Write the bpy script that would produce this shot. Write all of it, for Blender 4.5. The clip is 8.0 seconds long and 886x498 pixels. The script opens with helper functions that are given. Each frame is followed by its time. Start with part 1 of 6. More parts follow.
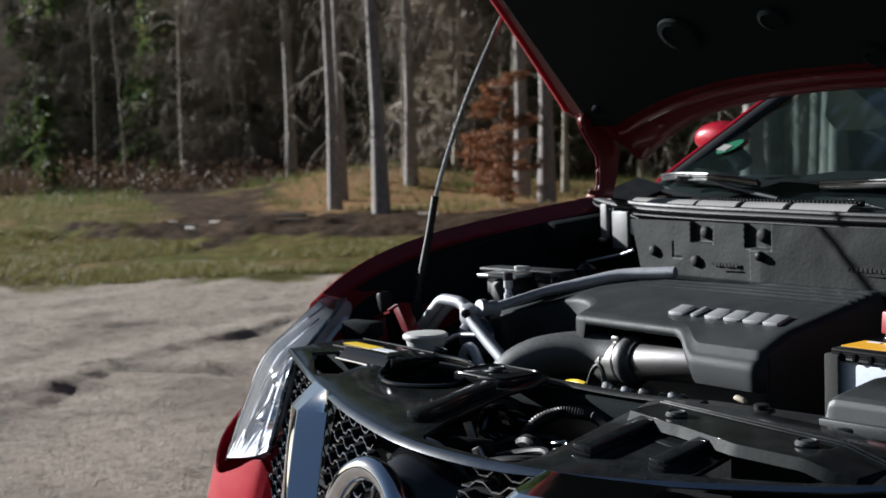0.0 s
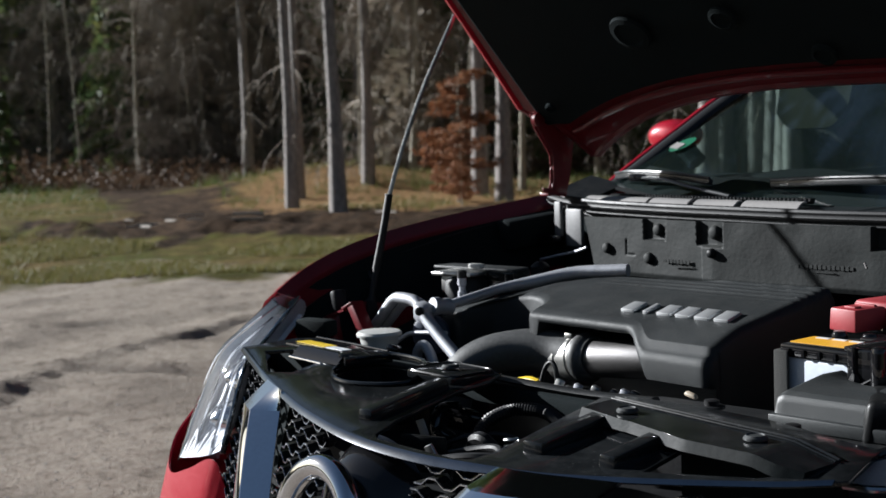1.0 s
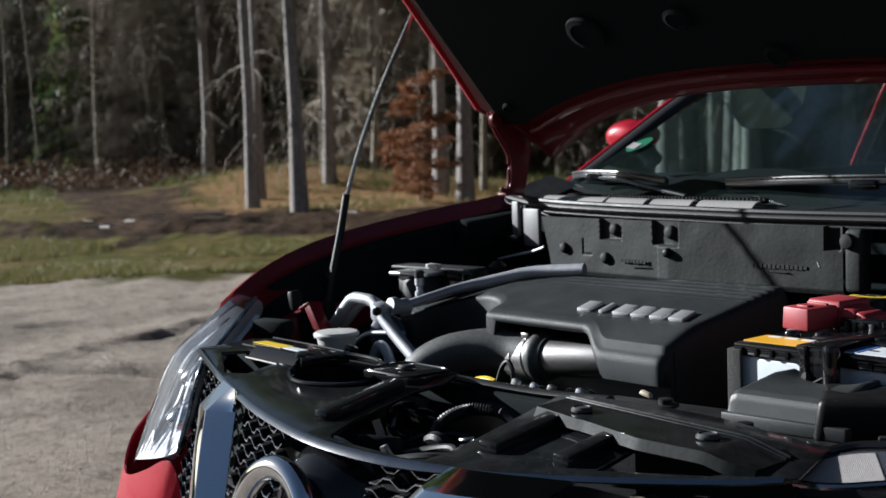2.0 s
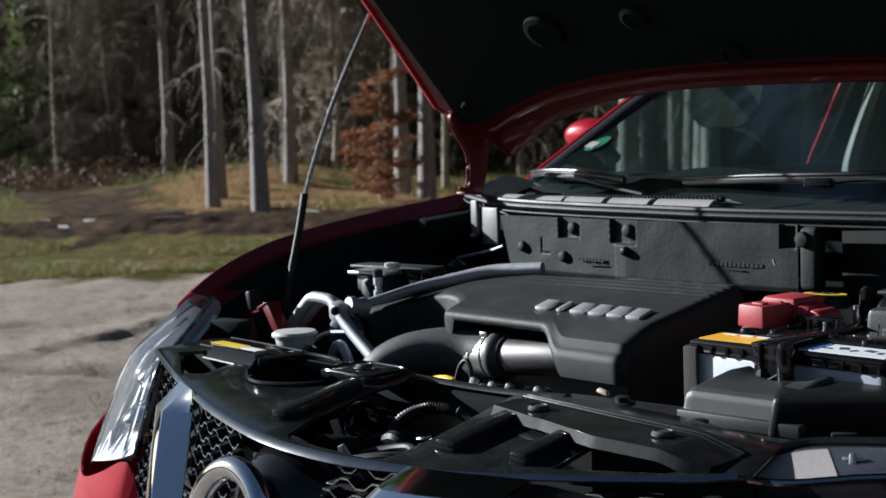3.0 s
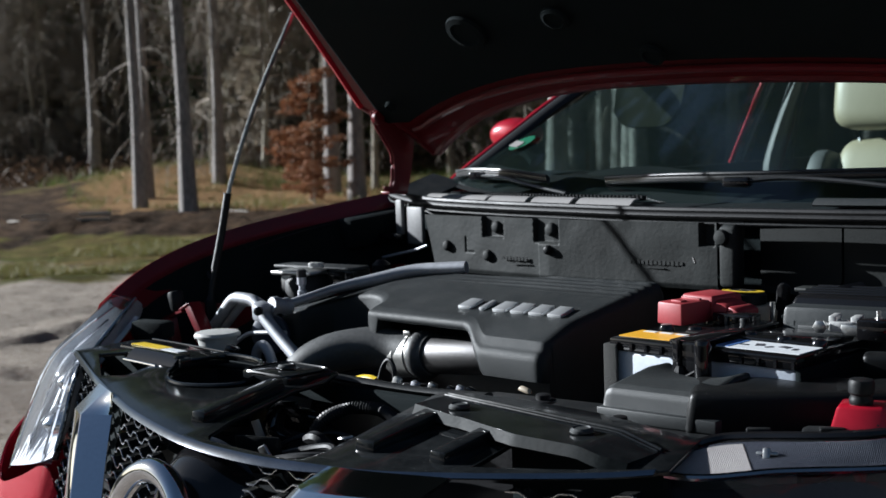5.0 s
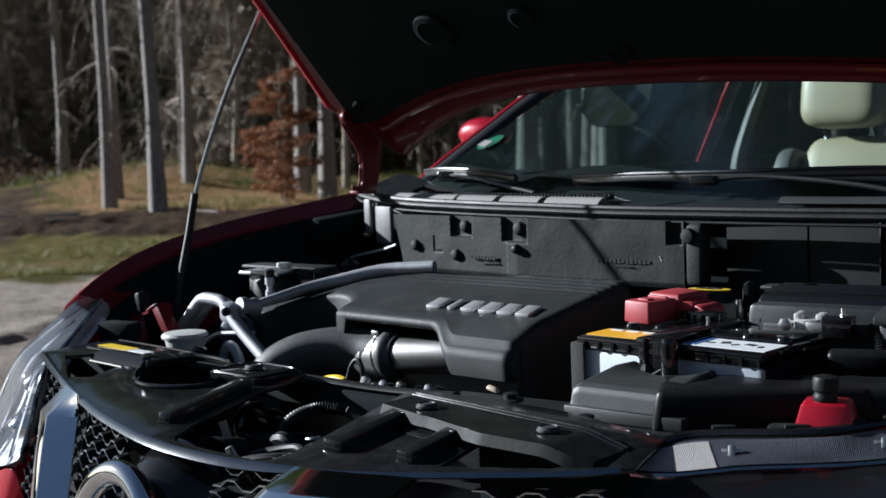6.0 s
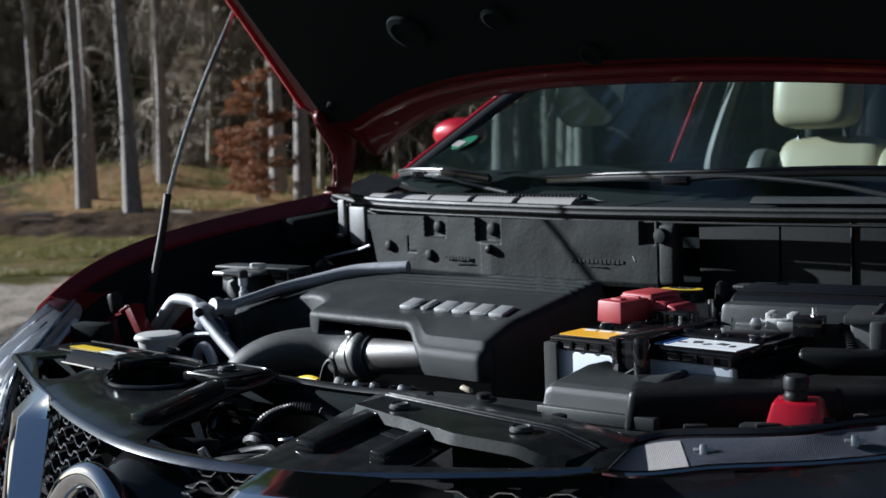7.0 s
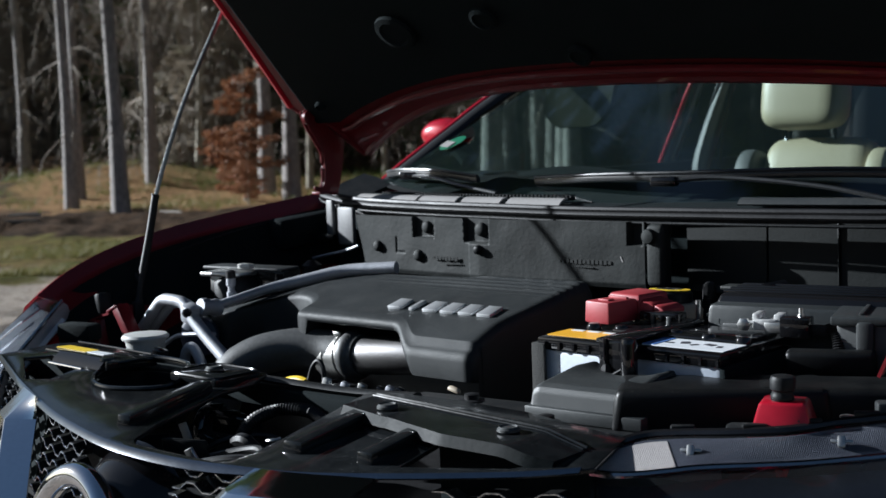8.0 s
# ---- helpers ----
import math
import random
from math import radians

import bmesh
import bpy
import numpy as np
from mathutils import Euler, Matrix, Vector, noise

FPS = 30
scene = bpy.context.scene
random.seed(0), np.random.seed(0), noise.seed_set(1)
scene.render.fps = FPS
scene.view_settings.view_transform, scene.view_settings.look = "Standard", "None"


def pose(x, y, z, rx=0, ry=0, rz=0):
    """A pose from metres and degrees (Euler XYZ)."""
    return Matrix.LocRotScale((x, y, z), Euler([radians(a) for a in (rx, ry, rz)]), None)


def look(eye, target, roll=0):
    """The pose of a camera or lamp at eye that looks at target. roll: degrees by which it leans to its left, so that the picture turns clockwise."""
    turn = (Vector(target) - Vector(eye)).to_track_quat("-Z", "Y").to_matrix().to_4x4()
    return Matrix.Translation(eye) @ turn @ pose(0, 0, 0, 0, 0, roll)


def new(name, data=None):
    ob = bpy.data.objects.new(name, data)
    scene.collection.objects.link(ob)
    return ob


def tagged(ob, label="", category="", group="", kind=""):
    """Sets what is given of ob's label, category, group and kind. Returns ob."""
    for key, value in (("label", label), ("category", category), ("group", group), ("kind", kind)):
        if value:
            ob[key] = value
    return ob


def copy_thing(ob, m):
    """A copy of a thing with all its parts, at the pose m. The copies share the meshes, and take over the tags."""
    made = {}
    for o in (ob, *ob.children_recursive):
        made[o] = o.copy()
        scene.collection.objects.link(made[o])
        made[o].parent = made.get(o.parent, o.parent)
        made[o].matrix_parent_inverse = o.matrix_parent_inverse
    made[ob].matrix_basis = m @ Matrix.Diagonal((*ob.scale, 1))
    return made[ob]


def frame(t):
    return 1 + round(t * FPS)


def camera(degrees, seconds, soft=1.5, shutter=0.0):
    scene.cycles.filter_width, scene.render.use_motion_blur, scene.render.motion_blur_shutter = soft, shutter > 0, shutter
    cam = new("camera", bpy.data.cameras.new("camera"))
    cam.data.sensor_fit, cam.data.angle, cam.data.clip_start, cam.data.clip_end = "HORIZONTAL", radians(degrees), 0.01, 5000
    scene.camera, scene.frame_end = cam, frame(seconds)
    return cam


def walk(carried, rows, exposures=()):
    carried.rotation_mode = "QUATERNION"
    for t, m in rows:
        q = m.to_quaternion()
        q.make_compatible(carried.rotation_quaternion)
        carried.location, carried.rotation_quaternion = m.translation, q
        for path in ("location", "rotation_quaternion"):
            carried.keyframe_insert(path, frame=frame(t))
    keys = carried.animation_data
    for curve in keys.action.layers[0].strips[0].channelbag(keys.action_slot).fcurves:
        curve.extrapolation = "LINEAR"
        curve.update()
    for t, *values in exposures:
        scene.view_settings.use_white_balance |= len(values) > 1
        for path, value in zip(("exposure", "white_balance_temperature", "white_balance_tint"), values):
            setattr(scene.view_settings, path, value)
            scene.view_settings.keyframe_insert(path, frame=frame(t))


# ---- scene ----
cam = camera(37.3, 8.0)
cam.data.dof.use_dof = True
cam.data.dof.focus_distance = 1.7
cam.data.dof.aperture_fstop = 9.5
PATH = [
    (0, (1.326, -0.903, 1.221), (-0.277, 0.28, 1.055), -2.1),
    (0.5, (1.329, -0.9, 1.221), (-0.256, 0.308, 1.052), -2.1),
    (1, (1.331, -0.897, 1.22), (-0.234, 0.337, 1.049), -2.1),
    (1.5, (1.334, -0.894, 1.22), (-0.212, 0.362, 1.048), -2.1),
    (3, (1.341, -0.886, 1.22), (-0.149, 0.436, 1.043), -2.1),
    (3.5, (1.343, -0.884, 1.22), (-0.129, 0.458, 1.041), -2.2),
    (4, (1.346, -0.881, 1.219), (-0.107, 0.481, 1.04), -2.2),
    (4.5, (1.348, -0.879, 1.219), (-0.087, 0.502, 1.039), -2.1),
    (6, (1.354, -0.873, 1.219), (-0.033, 0.556, 1.035), -2.2),
    (6.5, (1.355, -0.872, 1.219), (-0.018, 0.571, 1.034), -2.2),
    (7, (1.357, -0.871, 1.219), (-0.003, 0.583, 1.034), -2.2),
    (7.5, (1.358, -0.871, 1.219), (0.005, 0.59, 1.034), -2.1),
    (8, (1.358, -0.87, 1.219), (0.01, 0.596, 1.034), -2.1),
]
walk(cam, [(t, look(eye, target, roll)) for t, eye, target, roll in PATH], [(0.0, 0.97, 5930, 8), (8.0, 0.94, 5620, 6)])

# ---- daylight: low winter sun from the far side of the clearing ----
SUN_TO = Vector((-1.0, -0.40, 0.395)).normalized()
world = bpy.data.worlds.new("world")
scene.world = world
world.use_nodes = True
wn = world.node_tree.nodes
sky = wn.new("ShaderNodeTexSky")
sky.sky_type = "NISHITA"
sky.sun_disc = False
sky.sun_elevation = math.asin(SUN_TO.z)
sky.sun_rotation = math.atan2(SUN_TO.x, SUN_TO.y)
wn["Background"].inputs["Strength"].default_value = 0.027
world.node_tree.links.new(sky.outputs[0], wn["Background"].inputs["Color"])
sun_data = bpy.data.lights.new("sun", "SUN")
sun_data.energy, sun_data.angle, sun_data.color = 5.6, radians(0.6), (1.0, 0.955, 0.90)
sun = new("sun", sun_data)
sun.matrix_world = look(SUN_TO * 60, (0, 0, 0))
scene.view_settings.exposure = 1.1


# ---- materials ----
def material(name, color, rough=0.5, metal=0.0, vary=0.12, scale=40.0, bump=0.0, bump_scale=300.0, coat=0.0, spec=0.5, dust=0.0, dust_color=(0.30, 0.28, 0.25), sheen=0.0, stretch=(1, 1, 1)):
    """A surface with colour and gloss varied at two scales, fine relief and, where asked, a thin film of dust on what faces up."""
    m = bpy.data.materials.new(name)
    m.use_nodes = True
    nt = m.node_tree
    n, l = nt.nodes, nt.links
    b = n["Principled BSDF"]
    b.inputs["Metallic"].default_value = metal
    b.inputs["Coat Weight"].default_value = coat
    b.inputs["Coat Roughness"].default_value = 0.03
    b.inputs["Specular IOR Level"].default_value = spec
    b.inputs["Sheen Weight"].default_value = sheen
    co = n.new("ShaderNodeTexCoord")
    mp = n.new("ShaderNodeMapping")
    mp.inputs["Scale"].default_value = stretch
    l.new(co.outputs["Object"], mp.inputs[0])
    big, fine = n.new("ShaderNodeTexNoise"), n.new("ShaderNodeTexNoise")
    big.inputs["Scale"].default_value, big.inputs["Detail"].default_value = scale * 0.25, 5
    fine.inputs["Scale"].default_value, fine.inputs["Detail"].default_value = scale * 5, 4
    for t in (big, fine):
        l.new(mp.outputs[0], t.inputs["Vector"])
    add = n.new("ShaderNodeMath")
    add.operation = "ADD"
    l.new(big.outputs[0], add.inputs[0])
    l.new(fine.outputs[0], add.inputs[1])
    ramp = n.new("ShaderNodeMapRange")
    ramp.inputs[1].default_value, ramp.inputs[2].default_value = 0.6, 1.4
    ramp.inputs[3].default_value, ramp.inputs[4].default_value = 1 - vary, 1 + vary
    l.new(add.outputs[0], ramp.inputs[0])
    hsv = n.new("ShaderNodeHueSaturation")
    hsv.inputs["Color"].default_value = (*color, 1)
    l.new(ramp.outputs[0], hsv.inputs["Value"])
    col = hsv.outputs[0]
    rr = n.new("ShaderNodeMapRange")
    rr.inputs[1].default_value, rr.inputs[2].default_value = 0.6, 1.4
    rr.inputs[3].default_value, rr.inputs[4].default_value = rough * 0.85, min(1, rough * 1.18)
    l.new(add.outputs[0], rr.inputs[0])
    l.new(rr.outputs[0], b.inputs["Roughness"])
    if dust:
        geo = n.new("ShaderNodeNewGeometry")
        sep = n.new("ShaderNodeSeparateXYZ")
        l.new(geo.outputs["Normal"], sep.inputs[0])
        up = n.new("ShaderNodeMapRange")
        up.inputs[1].default_value, up.inputs[2].default_value = 0.2, 1.0
        l.new(sep.outputs[2], up.inputs[0])
        spot = n.new("ShaderNodeTexNoise")
        spot.inputs["Scale"].default_value, spot.inputs["Detail"].default_value, spot.inputs["Roughness"].default_value = 22, 9, 0.75
        l.new(co.outputs["Object"], spot.inputs["Vector"])
        cut = n.new("ShaderNodeMapRange")
        cut.inputs[1].default_value, cut.inputs[2].default_value, cut.inputs[4].default_value = 0.42, 0.75, dust
        l.new(spot.outputs[0], cut.inputs[0])
        speck = n.new("ShaderNodeTexNoise")
        speck.inputs["Scale"].default_value, speck.inputs["Detail"].default_value = 330, 2
        l.new(co.outputs["Object"], speck.inputs["Vector"])
        dots = n.new("ShaderNodeMapRange")
        dots.inputs[1].default_value, dots.inputs[2].default_value, dots.inputs[4].default_value = 0.68, 0.76, min(0.6, dust * 5)
        l.new(speck.outputs[0], dots.inputs[0])
        both = n.new("ShaderNodeMath")
        both.operation = "MAXIMUM"
        l.new(cut.outputs[0], both.inputs[0])
        l.new(dots.outputs[0], both.inputs[1])
        mul = n.new("ShaderNodeMath")
        mul.operation = "MULTIPLY"
        l.new(up.outputs[0], mul.inputs[0])
        l.new(both.outputs[0], mul.inputs[1])
        mix = n.new("ShaderNodeMix")
        mix.data_type = "RGBA"
        l.new(mul.outputs[0], mix.inputs[0])
        l.new(col, mix.inputs[6])
        mix.inputs[7].default_value = (*dust_color, 1)
        col = mix.outputs[2]
    l.new(col, b.inputs["Base Color"])
    if bump:
        bt = n.new("ShaderNodeTexNoise")
        bt.inputs["Scale"].default_value, bt.inputs["Detail"].default_value = bump_scale, 5
        l.new(mp.outputs[0], bt.inputs["Vector"])
        bp = n.new("ShaderNodeBump")
        bp.inputs["Strength"].default_value, bp.inputs["Distance"].default_value = bump, 0.002
        l.new(bt.outputs[0], bp.inputs["Height"])
        l.new(bp.outputs[0], b.inputs["Normal"])
    return m


def clear(name, tint, rough=0.0, ior=1.45, extra=0.0, dusty=(0.16, 0.26, 0.26)):
    """A thin clear pane: it lets light straight through and mirrors by Fresnel; extra is its film of dust."""
    m = bpy.data.materials.new(name)
    m.use_nodes = True
    n, l = m.node_tree.nodes, m.node_tree.links
    n.remove(n["Principled BSDF"])
    tr, gl, mix, fr = (n.new(k) for k in ("ShaderNodeBsdfTransparent", "ShaderNodeBsdfGlossy", "ShaderNodeMixShader", "ShaderNodeFresnel"))
    tr.inputs[0].default_value = (*tint, 1)
    gl.inputs["Roughness"].default_value = rough
    fr.inputs[0].default_value = ior
    l.new(fr.outputs[0], mix.inputs[0])
    l.new(tr.outputs[0], mix.inputs[1])
    l.new(gl.outputs[0], mix.inputs[2])
    last = mix.outputs[0]
    if extra:
        film, over = n.new("ShaderNodeBsdfDiffuse"), n.new("ShaderNodeMixShader")
        film.inputs[0].default_value = (*dusty, 1)
        over.inputs[0].default_value = extra
        l.new(last, over.inputs[1])
        l.new(film.outputs[0], over.inputs[2])
        last = over.outputs[0]
    l.new(last, n["Material Output"].inputs["Surface"])
    return m


M_RED = material("red_car_paint", (0.33, 0.005, 0.018), 0.34, 0.1, 0.08, 30, coat=0.7, spec=0.2)
# Thin inner coat of the body red, darkened further to stand for shade.
M_REDIN = material("shade_darkened_inner_red", (0.11, 0.003, 0.007), 0.40, 0.0, 0.2, 30, coat=0.2, spec=0.3, dust=0.06, dust_color=(0.14, 0.09, 0.08))
M_LINER = material("black_hood_liner", (0.0078, 0.0115, 0.0125), 0.95, 0, 0.25, 60, bump=0.5, bump_scale=500, spec=0.08)
M_GLOSS = material("glossy_black_plastic", (0.008, 0.009, 0.010), 0.11, 0, 0.2, 30, bump=0.05, bump_scale=60, spec=0.32, dust=0.07, dust_color=(0.19, 0.20, 0.20))
M_PIANO = material("piano_black_plastic", (0.008, 0.008, 0.009), 0.06, 0, 0.1, 30)
M_MATTE = material("black_moulded_plastic", (0.007, 0.008, 0.009), 0.48, 0, 0.2, 40, bump=0.15, bump_scale=900, dust=0.06, spec=0.2)
M_DARK = material("dark_engine_metal", (0.008, 0.008, 0.009), 0.5, 0.0, 0.4, 30, bump=0.3, bump_scale=150, spec=0.25)
M_COVER = material("charcoal_engine_cover", (0.0138, 0.0165, 0.0178), 0.58, 0, 0.14, 40, bump=0.18, bump_scale=1600, dust=0.05, spec=0.30)
M_DUCT = material("grey_black_duct", (0.020, 0.023, 0.024), 0.5, 0, 0.12, 40, bump=0.15, bump_scale=1300, dust=0.05)
M_RUBBER = material("black_rubber", (0.010, 0.010, 0.011), 0.5, 0, 0.2, 50, bump=0.1, spec=0.28)
M_HOSE = material("dark_rubber_hose", (0.062, 0.063, 0.063), 0.50, 0, 0.3, 30, bump=0.12, bump_scale=200)
M_FOAM = material("dark_foam_panel", (0.0105, 0.0130, 0.0130), 0.68, 0, 0.6, 34, bump=0.30, bump_scale=120, dust=0.10, spec=0.28)
M_COWLWALL = material("black_cowl_moulding", (0.0052, 0.0072, 0.0072), 0.58, 0, 0.3, 40, bump=0.12, bump_scale=300, dust=0.05, spec=0.3)
M_COWL = material("grey_cowl_plastic", (0.25, 0.24, 0.235), 0.5, 0, 0.15, 40, bump=0.1, bump_scale=500, dust=0.3)
M_COWLEND = material("mid_grey_cowl_plastic", (0.13, 0.13, 0.132), 0.5, 0, 0.2, 40, bump=0.1, bump_scale=500, dust=0.15)
M_CHROME = material("chrome", (0.78, 0.80, 0.84), 0.07, 1.0, 0.04, 30)
M_SATIN = material("satin_chrome", (0.88, 0.91, 0.96), 0.07, 1.0, 0.05, 30)
M_DCHROME = material("dark_chrome_trim", (0.26, 0.28, 0.31), 0.10, 1.0, 0.25, 90, dust=0.25)
M_ALU = material("dull_bare_aluminium", (0.36, 0.37, 0.40), 0.58, 0.6, 0.2, 30, bump=0.15, bump_scale=80, stretch=(8, 1, 1))
M_PIPE = material("machined_pipe_metal", (0.17, 0.165, 0.165), 0.46, 1.0, 0.12, 40, bump=0.1, bump_scale=120, stretch=(1, 6, 6))
M_CLAMP = material("worn_clamp_steel", (0.36, 0.355, 0.34), 0.42, 1.0, 0.15, 60, bump=0.08, bump_scale=200)
M_ROD = material("worn_steel_rod", (0.30, 0.30, 0.29), 0.32, 1.0, 0.35, 30, bump=0.1)
M_STEEL = material("zinc_steel", (0.45, 0.45, 0.44), 0.35, 1.0, 0.2, 40)
M_LEAD = material("dull_lead_clamp", (0.50, 0.50, 0.49), 0.5, 0.4, 0.25, 90, bump=0.3, bump_scale=200)
M_SILVER = material("silver_badge", (0.52, 0.53, 0.54), 0.36, 0.6, 0.06, 60)
M_WHITE = material("white_plastic", (0.46, 0.46, 0.44), 0.45, 0, 0.08, 40)
M_BATT = material("pale_battery_case", (0.42, 0.46, 0.52), 0.38, 0, 0.1, 30)
M_FELT = material("grey_felt", (0.032, 0.032, 0.030), 0.95, 0, 0.4, 120, bump=0.9, bump_scale=700)
M_REDPL = material("red_plastic_cover", (0.27, 0.022, 0.028), 0.55, 0, 0.1, 40)
M_YELLOW = material("yellow_label", (0.72, 0.50, 0.02), 0.45, 0, 0.08, 40)
M_ORANGE = material("orange_label", (0.78, 0.40, 0.02), 0.4, 0, 0.06, 60)
M_PAPER = material("white_label", (0.66, 0.68, 0.70), 0.4, 0, 0.05, 60)
M_BLUE = material("blue_label", (0.06, 0.14, 0.36), 0.4, 0, 0.08, 60)
M_PRINT = material("dark_print", (0.05, 0.05, 0.06), 0.5, 0, 0.1, 60)
M_GREEN = material("green_sticker", (0.008, 0.11, 0.055), 0.45, 0, 0.05, 60)
M_LEATHER = material("cream_leather", (0.32, 0.285, 0.190), 0.5, 0, 0.06, 30, bump=0.15, bump_scale=350)
M_TRIMGREY = material("grey_interior_trim", (0.085, 0.092, 0.094), 0.6, 0, 0.1, 40, bump=0.2, bump_scale=600)
M_INNER = material("dark_interior", (0.008, 0.009, 0.010), 0.7, 0, 0.15, 40, bump=0.2, bump_scale=500, spec=0.12)
M_REFLECT = material("lamp_reflector", (0.75, 0.76, 0.78), 0.14, 1.0, 0.05, 40)
# Near lamp's inside, darker than the far one's: shade put into the colour.
M_LAMPIN = material("lamp_inside_shade_tone", (0.028, 0.034, 0.052), 0.2, 0.2, 0.2, 40)
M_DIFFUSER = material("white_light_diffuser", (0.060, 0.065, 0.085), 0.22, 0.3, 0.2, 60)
M_PULLEY = material("blue_grey_paint", (0.022, 0.032, 0.06), 0.5, 0, 0.2, 40)
M_VISOR = material("olive_fabric", (0.006, 0.0075, 0.002), 0.8, 0, 0.1, 40, spec=0.05)
M_TAN = material("tan_plastic", (0.36, 0.30, 0.22), 0.5, 0, 0.1, 40)
# Same lamp inside as M_LAMPIN, with sunlit haze put into its colour.
M_LAMPBRIGHT = material("lamp_inside_lit_tone", (0.44, 0.45, 0.48), 0.50, 0.25, 0.2, 40)
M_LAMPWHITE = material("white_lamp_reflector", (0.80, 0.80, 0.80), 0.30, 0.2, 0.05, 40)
M_GUIDE = material("milky_light_guide", (0.30, 0.28, 0.275), 0.4, 0, 0.2, 60)
M_SCUFF = material("scuffed_black_plastic", (0.008, 0.010, 0.0105), 0.5, 0, 0.6, 90, bump=0.12, bump_scale=120, spec=0.04, dust=0.05, dust_color=(0.10, 0.105, 0.11))
M_GRILLEBAR = material("gloss_black_grille_plastic", (0.010, 0.011, 0.012), 0.16, 0, 0.2, 60, dust=0.12, spec=0.4)
M_GRILLE = material("bright_grille_edge", (0.55, 0.56, 0.58), 0.25, 0.9, 0.2, 60, dust=0.12)
M_GREYPL = material("grey_moulded_plastic", (0.026, 0.029, 0.030), 0.34, 0, 0.2, 40, bump=0.15, bump_scale=900)
M_TAIL = material("black_duct_plastic", (0.0055, 0.006, 0.0065), 0.38, 0, 0.2, 40, bump=0.12, bump_scale=700, dust=0.03, spec=0.2)
M_WIPER = material("satin_black_wiper_paint", (0.016, 0.017, 0.018), 0.30, 0, 0.2, 40, spec=0.6)
M_RELAY = material("light_grey_relay_plastic", (0.075, 0.078, 0.078), 0.42, 0, 0.15, 40, bump=0.12, bump_scale=900)
M_TYRE = material("tyre_rubber", (0.02, 0.02, 0.02), 0.8, 0, 0.2, 40, bump=0.4)
M_GLASS = clear("tinted_windscreen", (0.62, 0.74, 0.72), 0.06, 1.45, 0.022)
M_SIDEGLASS = clear("green_tinted_side_glass", (0.50, 0.58, 0.56), 0.0, 1.06)
M_PRIVACY = clear("dark_privacy_glass", (0.16, 0.18, 0.18), 0.0, 1.06)
M_LENS = clear("clear_lamp_lens", (0.90, 0.92, 0.94), 0.02, 1.5, 0.015, (0.55, 0.58, 0.62))


# ---- mesh helpers ----
def finish(bm, smooth=40):
    bm.normal_update()
    for f in bm.faces:
        f.smooth = True
    for e in bm.edges:
        e.smooth = len(e.link_faces) == 2 and e.calc_face_angle(0) < radians(smooth)


def part(name, bm, mat, parent=None, label="", smooth=40):
    """Links a bmesh as one mesh object under a thing or a part."""
    finish(bm, smooth)
    me = bpy.data.meshes.new(name)
    bm.to_mesh(me)
    bm.free()
    me.materials.append(mat)
    ob = new(name, me)
    if parent:
        ob.parent = parent
    if label:
        ob["label"] = label
    return ob


def smooth_line(pts, steps=8):
    """A Catmull-Rom curve through the points."""
    p = [Vector(q) for q in pts]
    p = [2 * p[0] - p[1]] + p + [2 * p[-1] - p[-2]]
    out = []
    for i in range(1, len(p) - 2):
        a, b, c, d = p[i - 1 : i + 3]
        for k in range(steps):
            t = k / steps
            out.append(0.5 * (2 * b + (c - a) * t + (2 * a - 5 * b + 4 * c - d) * t * t + (3 * b - a - 3 * c + d) * t**3))
    return out + [p[-2]]


def sweep(bm, pts, radius, seg=10, cap=True, flat=1.0, closed=False, up=(0, 0, 1)):
    """A tube along a line; radius is a number or a function of 0..1."""
    rings, n = [], len(pts)
    for i, p in enumerate(pts):
        a, b = (pts[i - 1], pts[(i + 1) % n]) if closed else (pts[max(i - 1, 0)], pts[min(i + 1, n - 1)])
        d = (Vector(b) - Vector(a)).normalized()
        s = d.cross(Vector(up))
        s = s.normalized() if s.length > 1e-3 else Vector((1, 0, 0))
        w = s.cross(d)
        r = radius(i / (n - 1)) if callable(radius) else radius
        rings.append([bm.verts.new(Vector(p) + r * (math.cos(t) * s + flat * math.sin(t) * w)) for t in [2 * math.pi * k / seg for k in range(seg)]])
    for i in range(n if closed else n - 1):
        a, b = rings[i], rings[(i + 1) % n]
        for k in range(seg):
            bm.faces.new((a[k], a[(k + 1) % seg], b[(k + 1) % seg], b[k]))
    if cap and not closed:
        bm.faces.new(rings[0][::-1])
        bm.faces.new(rings[-1])
    return bm


def tube(pts, radius, seg=10, steps=8, flat=1.0, up=(0, 0, 1)):
    bm = bmesh.new()
    sweep(bm, smooth_line(pts, steps) if steps > 1 else [Vector(p) for p in pts], radius, seg, True, flat, False, up)
    bmesh.ops.recalc_face_normals(bm, faces=bm.faces)
    return bm


def block(c, s, bevel=0.003, rot=(0, 0, 0), taper=1.0, seg=2, bm=None):
    """A bevelled box about c; taper shrinks its top."""
    out = bmesh.new()
    bmesh.ops.create_cube(out, size=1)
    for v in out.verts:
        k = taper if v.co.z > 0 else 1
        v.co = Vector((v.co.x * s[0] * k, v.co.y * s[1] * k, v.co.z * s[2]))
    if bevel:
        bmesh.ops.bevel(out, geom=out.edges[:], offset=bevel, segments=seg, affect="EDGES", profile=0.5)
    bmesh.ops.transform(out, matrix=pose(*c, *rot), verts=out.verts)
    return join(bm, out) if bm else out


def join(a, b):
    me = bpy.data.meshes.new("tmp")
    b.to_mesh(me)
    b.free()
    a.from_mesh(me)
    bpy.data.meshes.remove(me)
    return a


